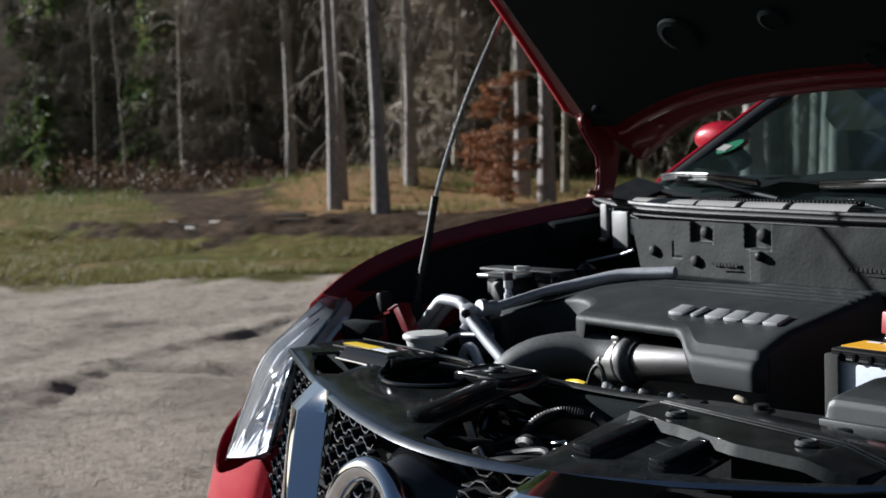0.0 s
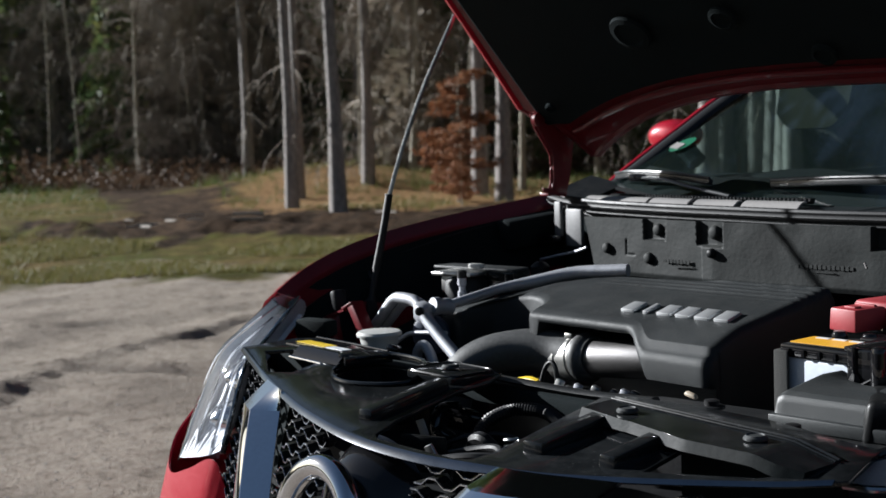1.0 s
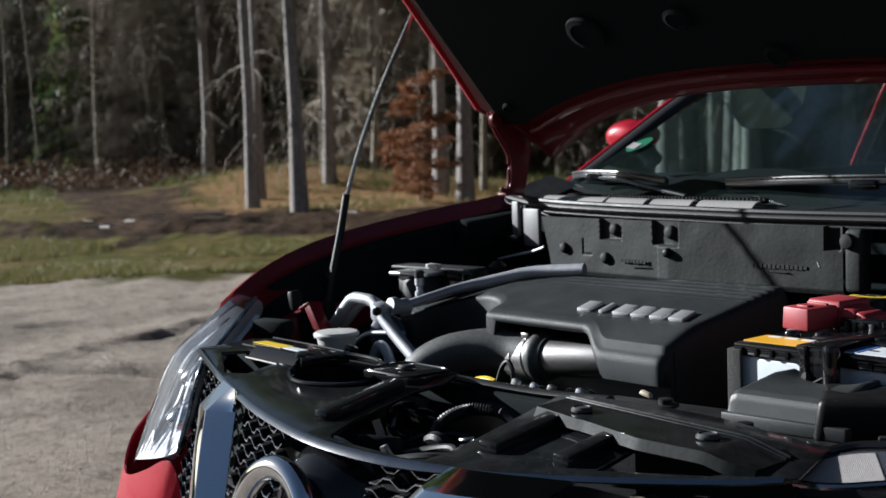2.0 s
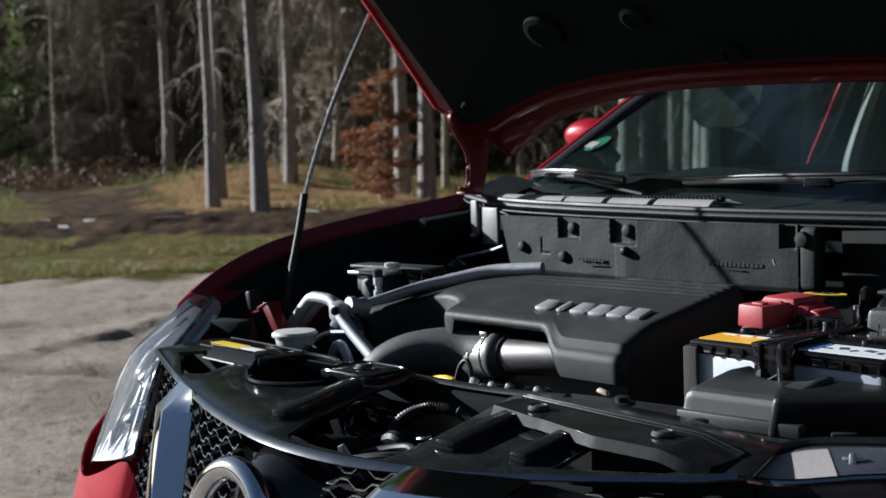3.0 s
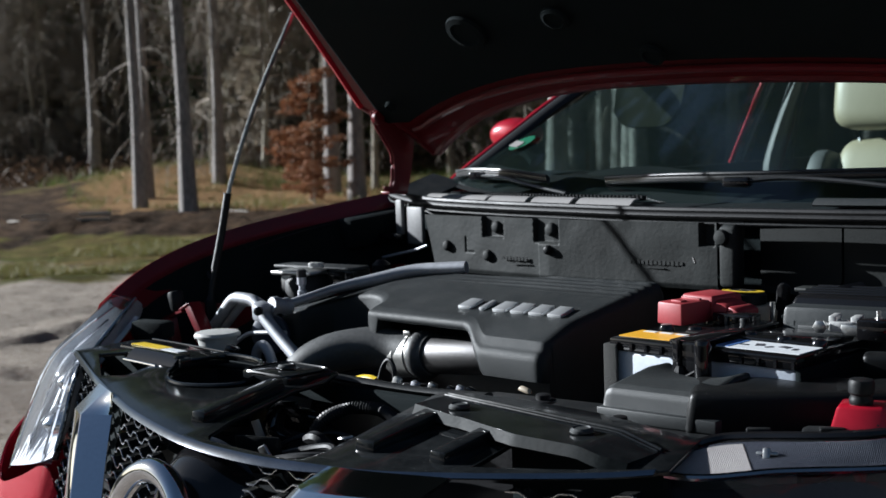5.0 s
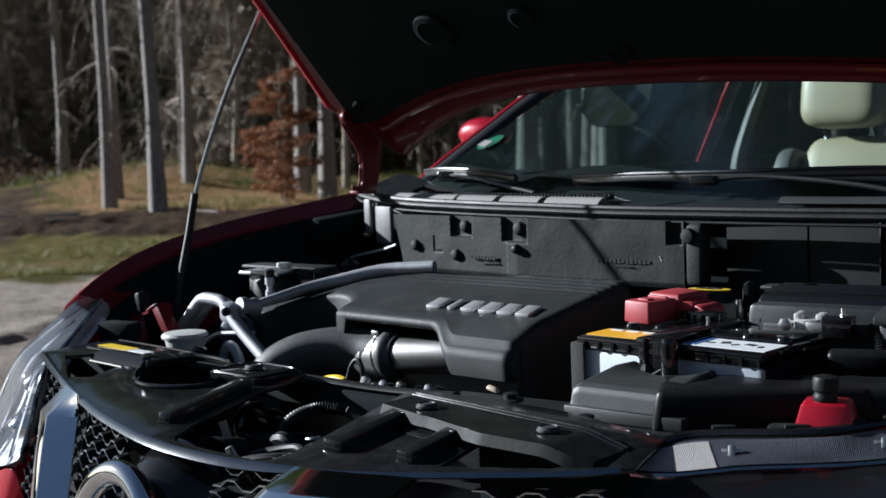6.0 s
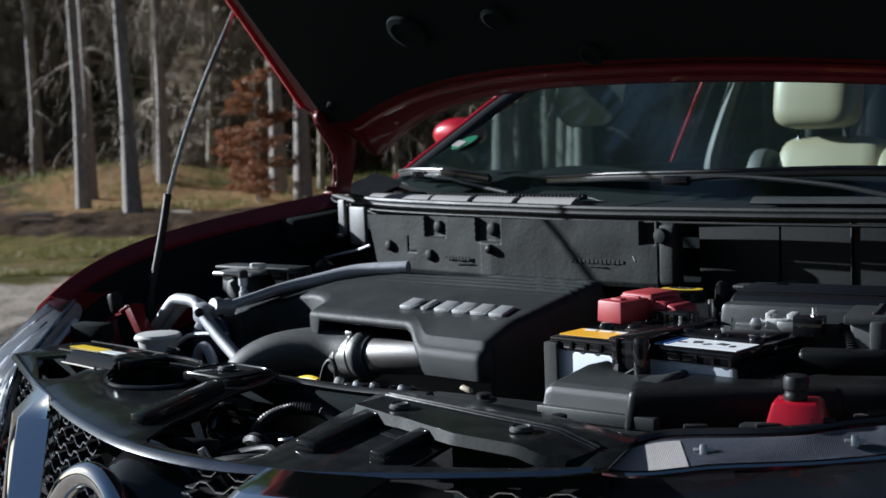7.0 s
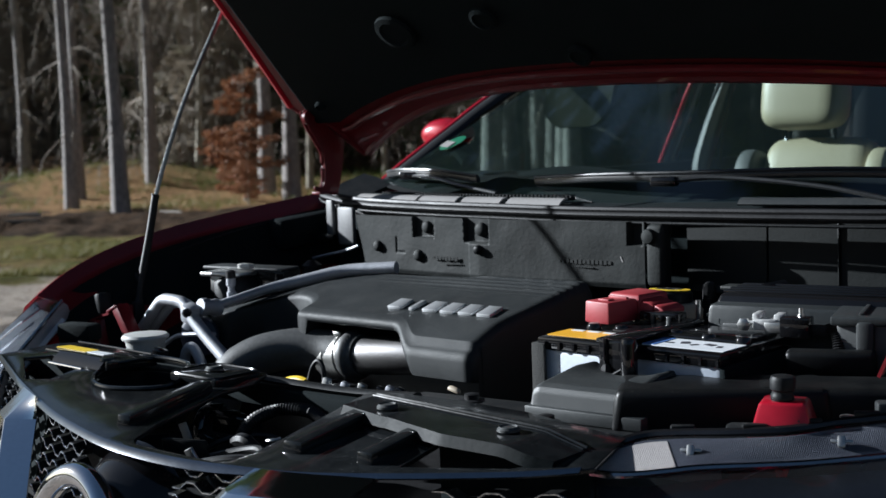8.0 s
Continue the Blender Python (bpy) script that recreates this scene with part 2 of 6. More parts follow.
def lathe(profile, m, seg=24, bm=None):
    """Turns (radius, height) pairs round the axis z of the pose m."""
    out = bmesh.new()
    rings = []
    for r, z in profile:
        rings.append([out.verts.new(m @ Vector((r * math.cos(2 * math.pi * k / seg), r * math.sin(2 * math.pi * k / seg), z))) for k in range(seg)])
    for a, b in zip(rings, rings[1:]):
        for k in range(seg):
            out.faces.new((a[k], a[(k + 1) % seg], b[(k + 1) % seg], b[k]))
    out.faces.new(rings[0][::-1])
    out.faces.new(rings[-1])
    bmesh.ops.remove_doubles(out, verts=out.verts, dist=1e-6)
    bmesh.ops.recalc_face_normals(out, faces=out.faces)
    return join(bm, out) if bm else out


def sheet(f, nu, nv, thick=0.0, face=None):
    """A surface f(u, v), u and v from 0 to 1, with thickness; face: the side that a thin pane looks to."""
    bm = bmesh.new()
    g = [[bm.verts.new(f(i / nu, j / nv)) for j in range(nv + 1)] for i in range(nu + 1)]
    for i in range(nu):
        for j in range(nv):
            bm.faces.new((g[i][j], g[i + 1][j], g[i + 1][j + 1], g[i][j + 1]))
    if thick:
        bm.normal_update()
        h = [[bm.verts.new(v.co - v.normal * thick) for v in row] for row in g]
        for i in range(nu):
            for j in range(nv):
                bm.faces.new((h[i][j], h[i][j + 1], h[i + 1][j + 1], h[i + 1][j]))
        for i in range(nu):
            bm.faces.new((g[i + 1][0], g[i][0], h[i][0], h[i + 1][0]))
            bm.faces.new((g[i][nv], g[i + 1][nv], h[i + 1][nv], h[i][nv]))
        for j in range(nv):
            bm.faces.new((g[0][j], g[0][j + 1], h[0][j + 1], h[0][j]))
            bm.faces.new((g[nu][j + 1], g[nu][j], h[nu][j], h[nu][j + 1]))
    if face:
        bm.normal_update()
        if sum((f.normal.dot(Vector(face)) for f in bm.faces)) < 0:
            bmesh.ops.reverse_faces(bm, faces=bm.faces)
    else:
        bmesh.ops.recalc_face_normals(bm, faces=bm.faces)
    return bm


def plate(outline, holes, height, drop, bevel=0.0):
    """A plate with through openings: height(x, y) gives its top, drop its depth."""
    bm = bmesh.new()
    for loop in (outline, *holes):
        vs = [bm.verts.new((x, y, 0)) for x, y in loop]
        for a, b in zip(vs, vs[1:] + vs[:1]):
            bm.edges.new((a, b))
    bmesh.ops.triangle_fill(bm, use_beauty=True, use_dissolve=False, edges=bm.edges[:], normal=(0, 0, 1))
    top = bm.faces[:]
    ext = bmesh.ops.extrude_face_region(bm, geom=top)
    low = [v for v in ext["geom"] if isinstance(v, bmesh.types.BMVert)]
    for v in low:
        v.co.z = -drop
    for v in bm.verts:
        v.co.z += height(v.co.x, v.co.y)
    bmesh.ops.recalc_face_normals(bm, faces=bm.faces)
    if bevel:
        rim = [e for e in bm.edges if len(e.link_faces) == 2 and e.calc_face_angle(0) > 0.9]
        bmesh.ops.bevel(bm, geom=rim, offset=bevel, segments=2, affect="EDGES", profile=0.5)
    return bm


def curve2(pts, steps=6, closed=False):
    """A smooth plan outline through (x, y) points."""
    q = [(x, y, 0) for x, y in pts]
    if closed:
        k = len(q)
        c = smooth_line(q[-2:] + q + q[:2], steps)
        return [(v.x, v.y) for v in c[2 * steps : (k + 2) * steps]]
    return [(v.x, v.y) for v in smooth_line(q, steps)]


def mapped(x, a, b, c, d):
    return c + (d - c) * min(1, max(0, (x - a) / (b - a)))


# ---- the car: x to its left side, y towards its tail, z up ----
car = new("car")
tagged(car, "red crossover with its hood propped open on gravel", "car")


def cover_z(x, y):
    return 0.852 + 0.10 * min(max(y, 0.0), 0.30)


FRONT = [(-0.635, 0.21), (-0.52, 0.163), (-0.407, 0.118), (-0.27, 0.07), (-0.157, 0.036), (-0.011, 0.006), (0.117, 0.002), (0.212, 0.014), (0.307, 0.034), (0.407, 0.077), (0.487, 0.118), (0.540, 0.149), (0.585, 0.185)]
FRONT_LINE = curve2(FRONT, 6)


def front_y(x):
    """How far back the nose lies at x."""
    for (a, b), (c, d) in zip(FRONT_LINE, FRONT_LINE[1:]):
        if a <= x <= c:
            return b + (d - b) * (x - a) / (c - a)
    a = min(max(abs(x), 0.58), 0.9)
    return 0.205 + (a - 0.585) * 0.75


# radiator top cover with its openings, ribs and push clips
outline = FRONT_LINE + [(0.56, 0.278), (0.395, 0.312), (0.285, 0.318), (0.175, 0.305), (0.150, 0.285), (0.173, 0.185), (0.189, 0.116), (0.200, 0.055), (0.196, 0.026), (0.180, 0.018), (0.030, 0.016), (0.012, 0.026), (-0.014, 0.078), (-0.052, 0.21), (-0.045, 0.262), (-0.07, 0.306), (-0.205, 0.313), (-0.222, 0.297), (-0.352, 0.318), (-0.57, 0.318), (-0.60, 0.295)]
hole_duct = [(-0.565, 0.212), (-0.425, 0.135), (-0.385, 0.152), (-0.400, 0.206), (-0.525, 0.242)]
hole_round = curve2([(-0.338, 0.285), (-0.345, 0.225), (-0.30, 0.17), (-0.228, 0.152), (-0.15, 0.192), (-0.19, 0.262), (-0.25, 0.292)], 4, True)
hole_near = [(0.394, 0.099), (0.378, 0.185), (0.385, 0.194), (0.490, 0.205), (0.503, 0.198), (0.514, 0.156), (0.506, 0.146)]
cover = part("radiator_cover", plate(outline, [hole_duct, hole_round, hole_near], cover_z, 0.006, 0.0015), M_GLOSS, car, "glossy black plastic radiator cover, dusty")

bm = bmesh.new()
rim = [Vector((x, y, cover_z(x, y) + 0.003)) for x, y in hole_round]
sweep(bm, rim, 0.0035, 8, closed=True)
part("opening_rim", bm, M_GLOSS, cover)
part("opening_wall", sheet(lambda u, v: Vector((*hole_round[int(u * len(hole_round)) % len(hole_round)], 0.862 - 0.055 * v)), len(hole_round), 2, 0.002), M_MATTE, cover)
for a, b, w in (((-0.052, 0.052), (-0.088, 0.215), 0.026), ((0.245, 0.075), (0.232, 0.205), 0.034), ((0.352, 0.085), (0.343, 0.195), 0.026)):
    mid, d = ((a[0] + b[0]) / 2, (a[1] + b[1]) / 2), Vector((b[0] - a[0], b[1] - a[1], 0))
    part("rib", block((*mid, cover_z(*mid) + 0.0055), (d.length, w * 0.85, 0.015), 0.0012, (0, -math.degrees(math.atan2(0.1 * d.y, d.length)), math.degrees(math.atan2(d.y, d.x))), 0.94), M_GLOSS, cover)
# raised rear ledge with its worn front slope
def ledge_fn(a, b, za, zb):
    return lambda u, v: Vector((mapped(u, 0, 1, 0.195, 0.545), a(u) + (b(u) - a(u)) * v, za + (zb - za) * v - 0.012 * mapped(u, 0.84, 1, 0, 1)))


def slope_y(u):
    return 0.205 - 0.020 * mapped(u, 0, 0.25, 0, 1) - 0.026 * mapped(u, 0.28, 0.58, 0, 1) + 0.010 * mapped(u, 0.92, 1.0, 0, 1)


def rear_y(u):
    return 0.264 - 0.036 * u


ledge = part("ledge", sheet(ledge_fn(slope_y, rear_y, 0.8865, 0.8875), 40, 6, 0.004), M_GLOSS, cover, "raised glossy ledge")
part("scuffed_slope", sheet(ledge_fn(lambda u: slope_y(u) - 0.006, slope_y, 0.8745, 0.8862), 40, 3, 0.003), M_SCUFF, ledge, "dusty scuffed front slope")
bm = bmesh.new()
sweep(bm, [ledge_fn(slope_y, rear_y, 0.888, 0.8885)(k / 20, 1) for k in range(21)], 0.0022, 6)
part("ledge_bead", bm, M_GLOSS, ledge)
bm = bmesh.new()
sweep(bm, [ledge_fn(slope_y, rear_y, 0.888, 0.8885)(k / 20, 0.88) for k in range(21)], 0.0015, 6)
part("ledge_bead", bm, M_GLOSS, ledge)
part("tab", block((-0.132, 0.262, cover_z(0, 0.26) + 0.002), (0.105, 0.080, 0.012), 0.003), M_GLOSS, cover)
for x, y in ((0.262, 0.214), (0.458, 0.203), (-0.132, 0.262)):
    m = pose(x, y, 0.8885)
    clip = part("push_clip", lathe([(0.013, 0), (0.0128, 0.0025), (0.010, 0.0050), (0.009, 0.0038), (0.004, 0.0040)], m, 18), M_DUCT, cover)

part("duct_wall", block((-0.505, 0.272, 0.825), (0.31, 0.006, 0.085), 0.002), M_LINER, cover)
# Black sheet added under the far opening to hide red and keep it dark.
part("dark_duct_backing", block((-0.46, 0.225, 0.80), (0.20, 0.08, 0.012), 0.003), M_LINER, cover)
part("opening_wall", block((0.445, 0.226, 0.825), (0.22, 0.006, 0.085), 0.002), M_LINER, cover)
# label plate over the far duct
part("label_plate", block((-0.425, 0.262, 0.884), (0.22, 0.066, 0.006), 0.003, (-3, 0, -2)), M_GLOSS, cover)
part("plate_skirt", sheet(lambda u, v: Vector((-0.485 + 0.140 * u, 0.232 - 0.006 * u - 0.016 * v, 0.8865 - 0.010 * v - 0.004 * v * v)), 10, 8, 0.003), M_PIANO, cover)
part("plate_bead", tube([(-0.535, 0.296, 0.889), (-0.44, 0.294, 0.889), (-0.32, 0.288, 0.889)], 0.0018, 8, 6), M_GLOSS, cover)
part("plate_end", block((-0.322, 0.252, 0.880), (0.006, 0.088, 0.014), 0.002, (-3, 0, -2)), M_GLOSS, cover)
bm = bmesh.new()
sweep(bm, [Vector((-0.132 + 0.053 * math.copysign(abs(math.cos(a)) ** 0.3, math.cos(a)), 0.262 + 0.040 * math.copysign(abs(math.sin(a)) ** 0.3, math.sin(a)), cover_z(0, 0.26) + 0.0075)) for a in [2 * math.pi * (k + 0.5) / 48 for k in range(48)]], 0.0022, 6, closed=True)
part("tab_rim", bm, M_GLOSS, cover)
# Chrome tube added as the glint along the plate's front lip.
part("plate_glint", tube([(-0.485, 0.210, 0.873), (-0.44, 0.208, 0.873), (-0.385, 0.205, 0.873)], 0.0022, 8, 6), M_CHROME, cover)
part("yellow_label", block((-0.480, 0.259, 0.8882), (0.088, 0.025, 0.001), 0, (-3, 0, -2)), M_YELLOW, cover, "yellow warning label")
part("label_print", block((-0.408, 0.254, 0.8882), (0.05, 0.018, 0.001), 0, (-3, 0, -2)), M_PAPER, cover, "pale printed label")
part("push_clip", lathe([(0.014, 0), (0.013, 0.004), (0.005, 0.006)], pose(-0.352, 0.232, 0.886), 16), M_GLOSS, cover)

# thin trim along the leading edge
def trim_fn(u, v):
    x = -0.63 + 1.205 * u
    y = front_y(x)
    w = mapped(x, -0.3, 0.1, 0.0065, 0.0090) - mapped(x, 0.2, 0.3, 0, 0.004)
    return Vector((x, y - w * v, cover_z(x, y) + 0.002 - w * (0.40 * v + 0.55 * v * v)))


part("leading_trim", sheet(trim_fn, 70, 4, -0.004), M_DCHROME, car, "dark chrome strip with dust specks")

# radiator support behind the latch, with the cross bar and lower trough
# Cross member takes the liner's black, which stands for the shade there.
part("radiator_support", block((0.02, 0.335, 0.845), (1.10, 0.045, 0.03), 0.006), M_LINER, car, "metal cross member, blackened to stand for shade")
part("cross_bar", tube([(-0.24, 0.292, 0.873), (-0.1, 0.318, 0.870), (0.06, 0.335, 0.866), (0.19, 0.34, 0.872)], 0.010, 8, 6, 0.5), M_MATTE, car)
bm = sheet(lambda u, v: Vector((mapped(u, 0, 1, -0.56, 0.56), mapped(v, 0, 1, 0.05 + 0.1 * abs(2 * u - 1) ** 2, 0.34), 0.72)), 10, 4, 0.01)
part("lower_tray", bm, M_INNER, car)

# hood latch, horn and wiring loom in the centre opening
part("white_tab", block((-0.031, 0.12, 0.822), (0.018, 0.003, 0.014), 0.001, (0, 20, 30)), M_WHITE, car)
part("black_guide", tube([(-0.09, 0.20, 0.80), (-0.097, 0.205, 0.828), (-0.105, 0.225, 0.838), (-0.085, 0.24, 0.84)], 0.009, 10), M_PIANO, car)
part("black_connector", block((-0.075, 0.245, 0.822), (0.05, 0.03, 0.03), 0.005, (0, 10, 25)), M_PIANO, car)
part("cable_tie", block((-0.034, 0.168, 0.818), (0.03, 0.02, 0.024), 0.005, (0, 25, 25)), M_PIANO, car)
part("side_clip", block((-0.13, 0.17, 0.835), (0.04, 0.012, 0.03), 0.004, (0, 0, 40)), M_GLOSS, car)
part("thin_cable", tube([(-0.05, 0.14, 0.79), (0.0, 0.17, 0.822), (0.04, 0.21, 0.826), (0.09, 0.22, 0.81)], 0.004, 8), M_RUBBER, car)
part("thin_cable", tube([(0.19, 0.05, 0.812), (0.14, 0.12, 0.835), (0.08, 0.13, 0.828), (-0.01, 0.09, 0.80)], 0.005, 8), M_RUBBER, car)
latch = part("hood_latch", block((0.085, 0.13, 0.785), (0.05, 0.05, 0.07), 0.006), M_DARK, car, "greasy steel hood latch")
part("latch_plate", block((0.035, 0.085, 0.822), (0.065, 0.004, 0.05), 0.003, (8, 0, 22)), M_MATTE, latch)
part("latch_arm", block((0.075, 0.075, 0.815), (0.012, 0.006, 0.06), 0.002, (10, -25, 15)), M_STEEL, latch)
part("latch_hook", tube([(0.06, 0.155, 0.79), (0.05, 0.15, 0.825), (0.075, 0.145, 0.838), (0.095, 0.15, 0.825)], 0.009, 8), M_DARK, latch)
part("latch_spring", tube([(0.11 + 0.010 * math.cos(k * 0.9), 0.165 + 0.010 * math.sin(k * 0.9), 0.80 + 0.0012 * k) for k in range(36)], 0.002, 6, 2), M_STEEL, latch)
loom_pts = smooth_line([(0.03, 0.165, 0.815), (0.020, 0.20, 0.842), (0.022, 0.245, 0.851), (0.06, 0.26, 0.853), (0.10, 0.25, 0.849), (0.14, 0.228, 0.838), (0.16, 0.20, 0.815)], 18)
part("wiring_loom", sweep(bmesh.new(), loom_pts, lambda s: 0.0082 + 0.0011 * (1 if int(s * 108) % 2 else -1), 12), M_DARK, car, "corrugated black cable conduit", 20)
part("cable", tube([(0.03, 0.05, 0.80), (0.08, 0.06, 0.825), (0.14, 0.08, 0.838), (0.19, 0.12, 0.835)], 0.005, 8), M_RUBBER, car)
horn = part("horn", lathe([(0.03, 0), (0.038, 0.006), (0.038, 0.014), (0.018, 0.022), (0.010, 0.030)], pose(0.14, 0.20, 0.79, 60, 0, 20), 24), M_DARK, car)
part("bracket", block((-0.069, 0.162, 0.822), (0.012, 0.003, 0.034), 0.001, (0, -18, 30)), M_WHITE, car)
part("nut", lathe([(0.012, 0), (0.012, 0.006), (0.006, 0.008)], pose(0.165, 0.305, 0.852, 60, 0, 0), 6), M_STEEL, car)

# grille mesh: rows of zigzag bars with short uprights
grille = new("grille")
grille.parent = car


def zigzag(x0, x1, depth):
    """Rows of stepped black bars, each with a narrow bright front edge."""
    body, edge = bmesh.new(), bmesh.new()
    pitch, rise = 0.0125, 0.0046

    def run(bm, line, section):
        rows = [[bm.verts.new(p + Vector((0, dy, dz))) for dy, dz in section] for p in line]
        n = len(section)
        for a, b in zip(rows, rows[1:]):
            for i in range(n):
                bm.faces.new((a[i], a[(i + 1) % n], b[(i + 1) % n], b[i]))
        for r in (rows[0], rows[-1]):
            bm.faces.new(r)
    for r in range(16):
        z = 0.838 - 0.0155 * r
        n = int((x1 - x0) / pitch)
        line = [Vector((x, front_y(x) + depth - 0.35 * (0.838 - z), z + (rise if (k + 2 * r) % 4 in (0, 1) else -rise))) for k, x in [(k, x0 + k * pitch) for k in range(n + 1)]]
        run(body, line, ((-0.006, 0.0008), (0.010, 0.0014), (0.010, -0.0014), (-0.006, -0.0010)))
        run(edge, line, ((-0.0075, 0.0006), (-0.0062, 0.0011), (-0.0062, -0.0013), (-0.0075, -0.0008)))
    for bm in (body, edge):
        bmesh.ops.recalc_face_normals(bm, faces=bm.faces)
    panel = part("mesh_panel", body, M_GRILLEBAR, grille, "black stepped grille bars", 20)
    part("bright_edge", edge, M_GRILLE, panel, "bright front edges of the bars", 20)


zigzag(-0.625, -0.40, 0.012)
zigzag(-0.27, -0.085, 0.012)
zigzag(0.12, 0.27, 0.012)
zigzag(0.44, 0.58, 0.012)
part("backing", sheet(lambda u, v: Vector((mapped(u, 0, 1, -0.60, 0.58), front_y(mapped(u, 0, 1, -0.60, 0.58)) + 0.055, mapped(v, 0, 1, 0.55, 0.790))), 40, 2, 0.004), M_INNER, grille)
part("side_backing", sheet(lambda u, v: Vector((-0.64 + 0.26 * u, front_y(-0.64 + 0.26 * u) + 0.040 - 0.30 * (1 - v) * 0.29, 0.55 + 0.29 * v)), 10, 4, 0.004), M_LINER, grille)


def arm(side, run, high, inner, outer, gap, fold, crease, round_off, drop):
    """A creased chrome arm of the nose: a flat top facet, then a face that falls forwards and in."""
    def f(u, v):
        s = 0.38 * max(0, v - 0.12) / 0.88
        top = min(1, v / 0.12)
        inward, ahead = 0.17 * (1 - math.exp(-s / 0.21)), 0.18 * (1 - math.exp(-s / 0.24))
        xin, xout = inner - inward, outer - 1.12 * inward
        x = xin + (xout - xin) * u
        if u < crease:
            lift = -0.002 - fold * (1 - u / crease)
        else:
            lift = -0.002 - 0.0015 * (u - crease) / (1 - crease)
        y0 = front_y(side * (inner + (outer - inner) * u)) - gap
        lift += round_off * math.sin(math.pi * max(0, u - crease) / (1 - crease)) * min(1, s / 0.04)
        return Vector((side * x, y0 - (run + lift) * top - ahead, high - drop * top - s))
    return part("chrome_arm", sheet(f, 50, 50, 0.004), M_SATIN, car, "creased satin chrome grille arm", 14)


arm(-1, 0.046, 0.864, 0.286, 0.376, 0.004, 0.040, 0.45, 0.004, 0.030)
arm(1, 0.054, 0.853, 0.252, 0.392, 0.002, 0.010, 0.10, 0.0, 0.013)

# badge: a chrome ring with a bar on a black dome
badge = part("badge_dome", sheet(lambda u, v: Vector((0.098 * math.cos(2 * math.pi * u) * (0.02 + 0.98 * v) + 0.018, -0.045 + 0.075 * v**2.5, 0.765 + 0.088 * math.sin(2 * math.pi * u) * (0.02 + 0.98 * v))), 48, 12), M_PIANO, car, "glossy black badge dome")
bm = bmesh.new()
sweep(bm, [Vector((0.012 + 0.070 * math.cos(a), -0.052 - 0.06 * (1 - math.sin(a)) * 0.25, 0.757 + 0.070 * math.sin(a))) for a in [2 * math.pi * k / 64 for k in range(64)]], 0.0155, 12, closed=True, up=(0, 1, 0))
ring = part("badge_ring", bm, M_CHROME, badge, "plain chrome ring")
part("badge_bar", block((0.012, -0.072, 0.757), (0.16, 0.012, 0.032), 0.004), M_CHROME, badge)


# bumper skin: its top edge runs low under the grille and rises to the lamps
BUMPER_TOP = smooth_line([(0, -0.075, 0.47), (0.25, -0.055, 0.48), (0.42, 0.01, 0.53), (0.535, 0.115, 0.60), (0.575, 0.124, 0.675), (0.602, 0.122, 0.699), (0.67, 0.117, 0.672), (0.742, 0.118, 0.652), (0.775, 0.135, 0.68), (0.800, 0.175, 0.722), (0.845, 0.27, 0.76), (0.885, 0.42, 0.74)], 6)


def bumper_fn(u, v):
    a = abs(2 * u - 1) * (len(BUMPER_TOP) - 1)
    i = min(int(a), len(BUMPER_TOP) - 2)
    p = BUMPER_TOP[i].lerp(BUMPER_TOP[i + 1], a - i)
    z = p.z + (0.24 - p.z) * v
    out = 0.055 * math.sin(math.pi * min(1, v * 0.8)) * (1 if p.x < 0.75 else max(0.2, 1 - (p.x - 0.75) * 6))
    return Vector((math.copysign(p.x + 0.25 * out, 2 * u - 1), p.y - out, z))


part("bumper", sheet(bumper_fn, 120, 16, 0.004), M_RED, car, "red painted front bumper")


# headlamps
LAMP_IN = smooth_line([(0.60, 0.133, 0.699), (0.60, 0.158, 0.764), (0.61, 0.195, 0.845), (0.66, 0.262, 0.872), (0.76, 0.402, 0.930)], 5)
LAMP_OUT = smooth_line([(0.74, 0.123, 0.658), (0.785, 0.185, 0.738), (0.812, 0.256, 0.830), (0.822, 0.322, 0.872), (0.83, 0.40, 0.910)], 5)


def lamp_fn(side, inset, bulge):
    def f(u, v):
        k = v * (len(LAMP_IN) - 1)
        i = min(int(k), len(LAMP_IN) - 2)
        a, b = LAMP_IN[i].lerp(LAMP_IN[i + 1], k - i), LAMP_OUT[i].lerp(LAMP_OUT[i + 1], k - i)
        p = a.lerp(b, u) + Vector((0.25, -0.75, 0.55)) * (bulge * math.sin(math.pi * u)) + Vector((-0.1, 0.7, -0.5)) * inset
        return Vector((side * p.x, p.y, p.z))
    return f


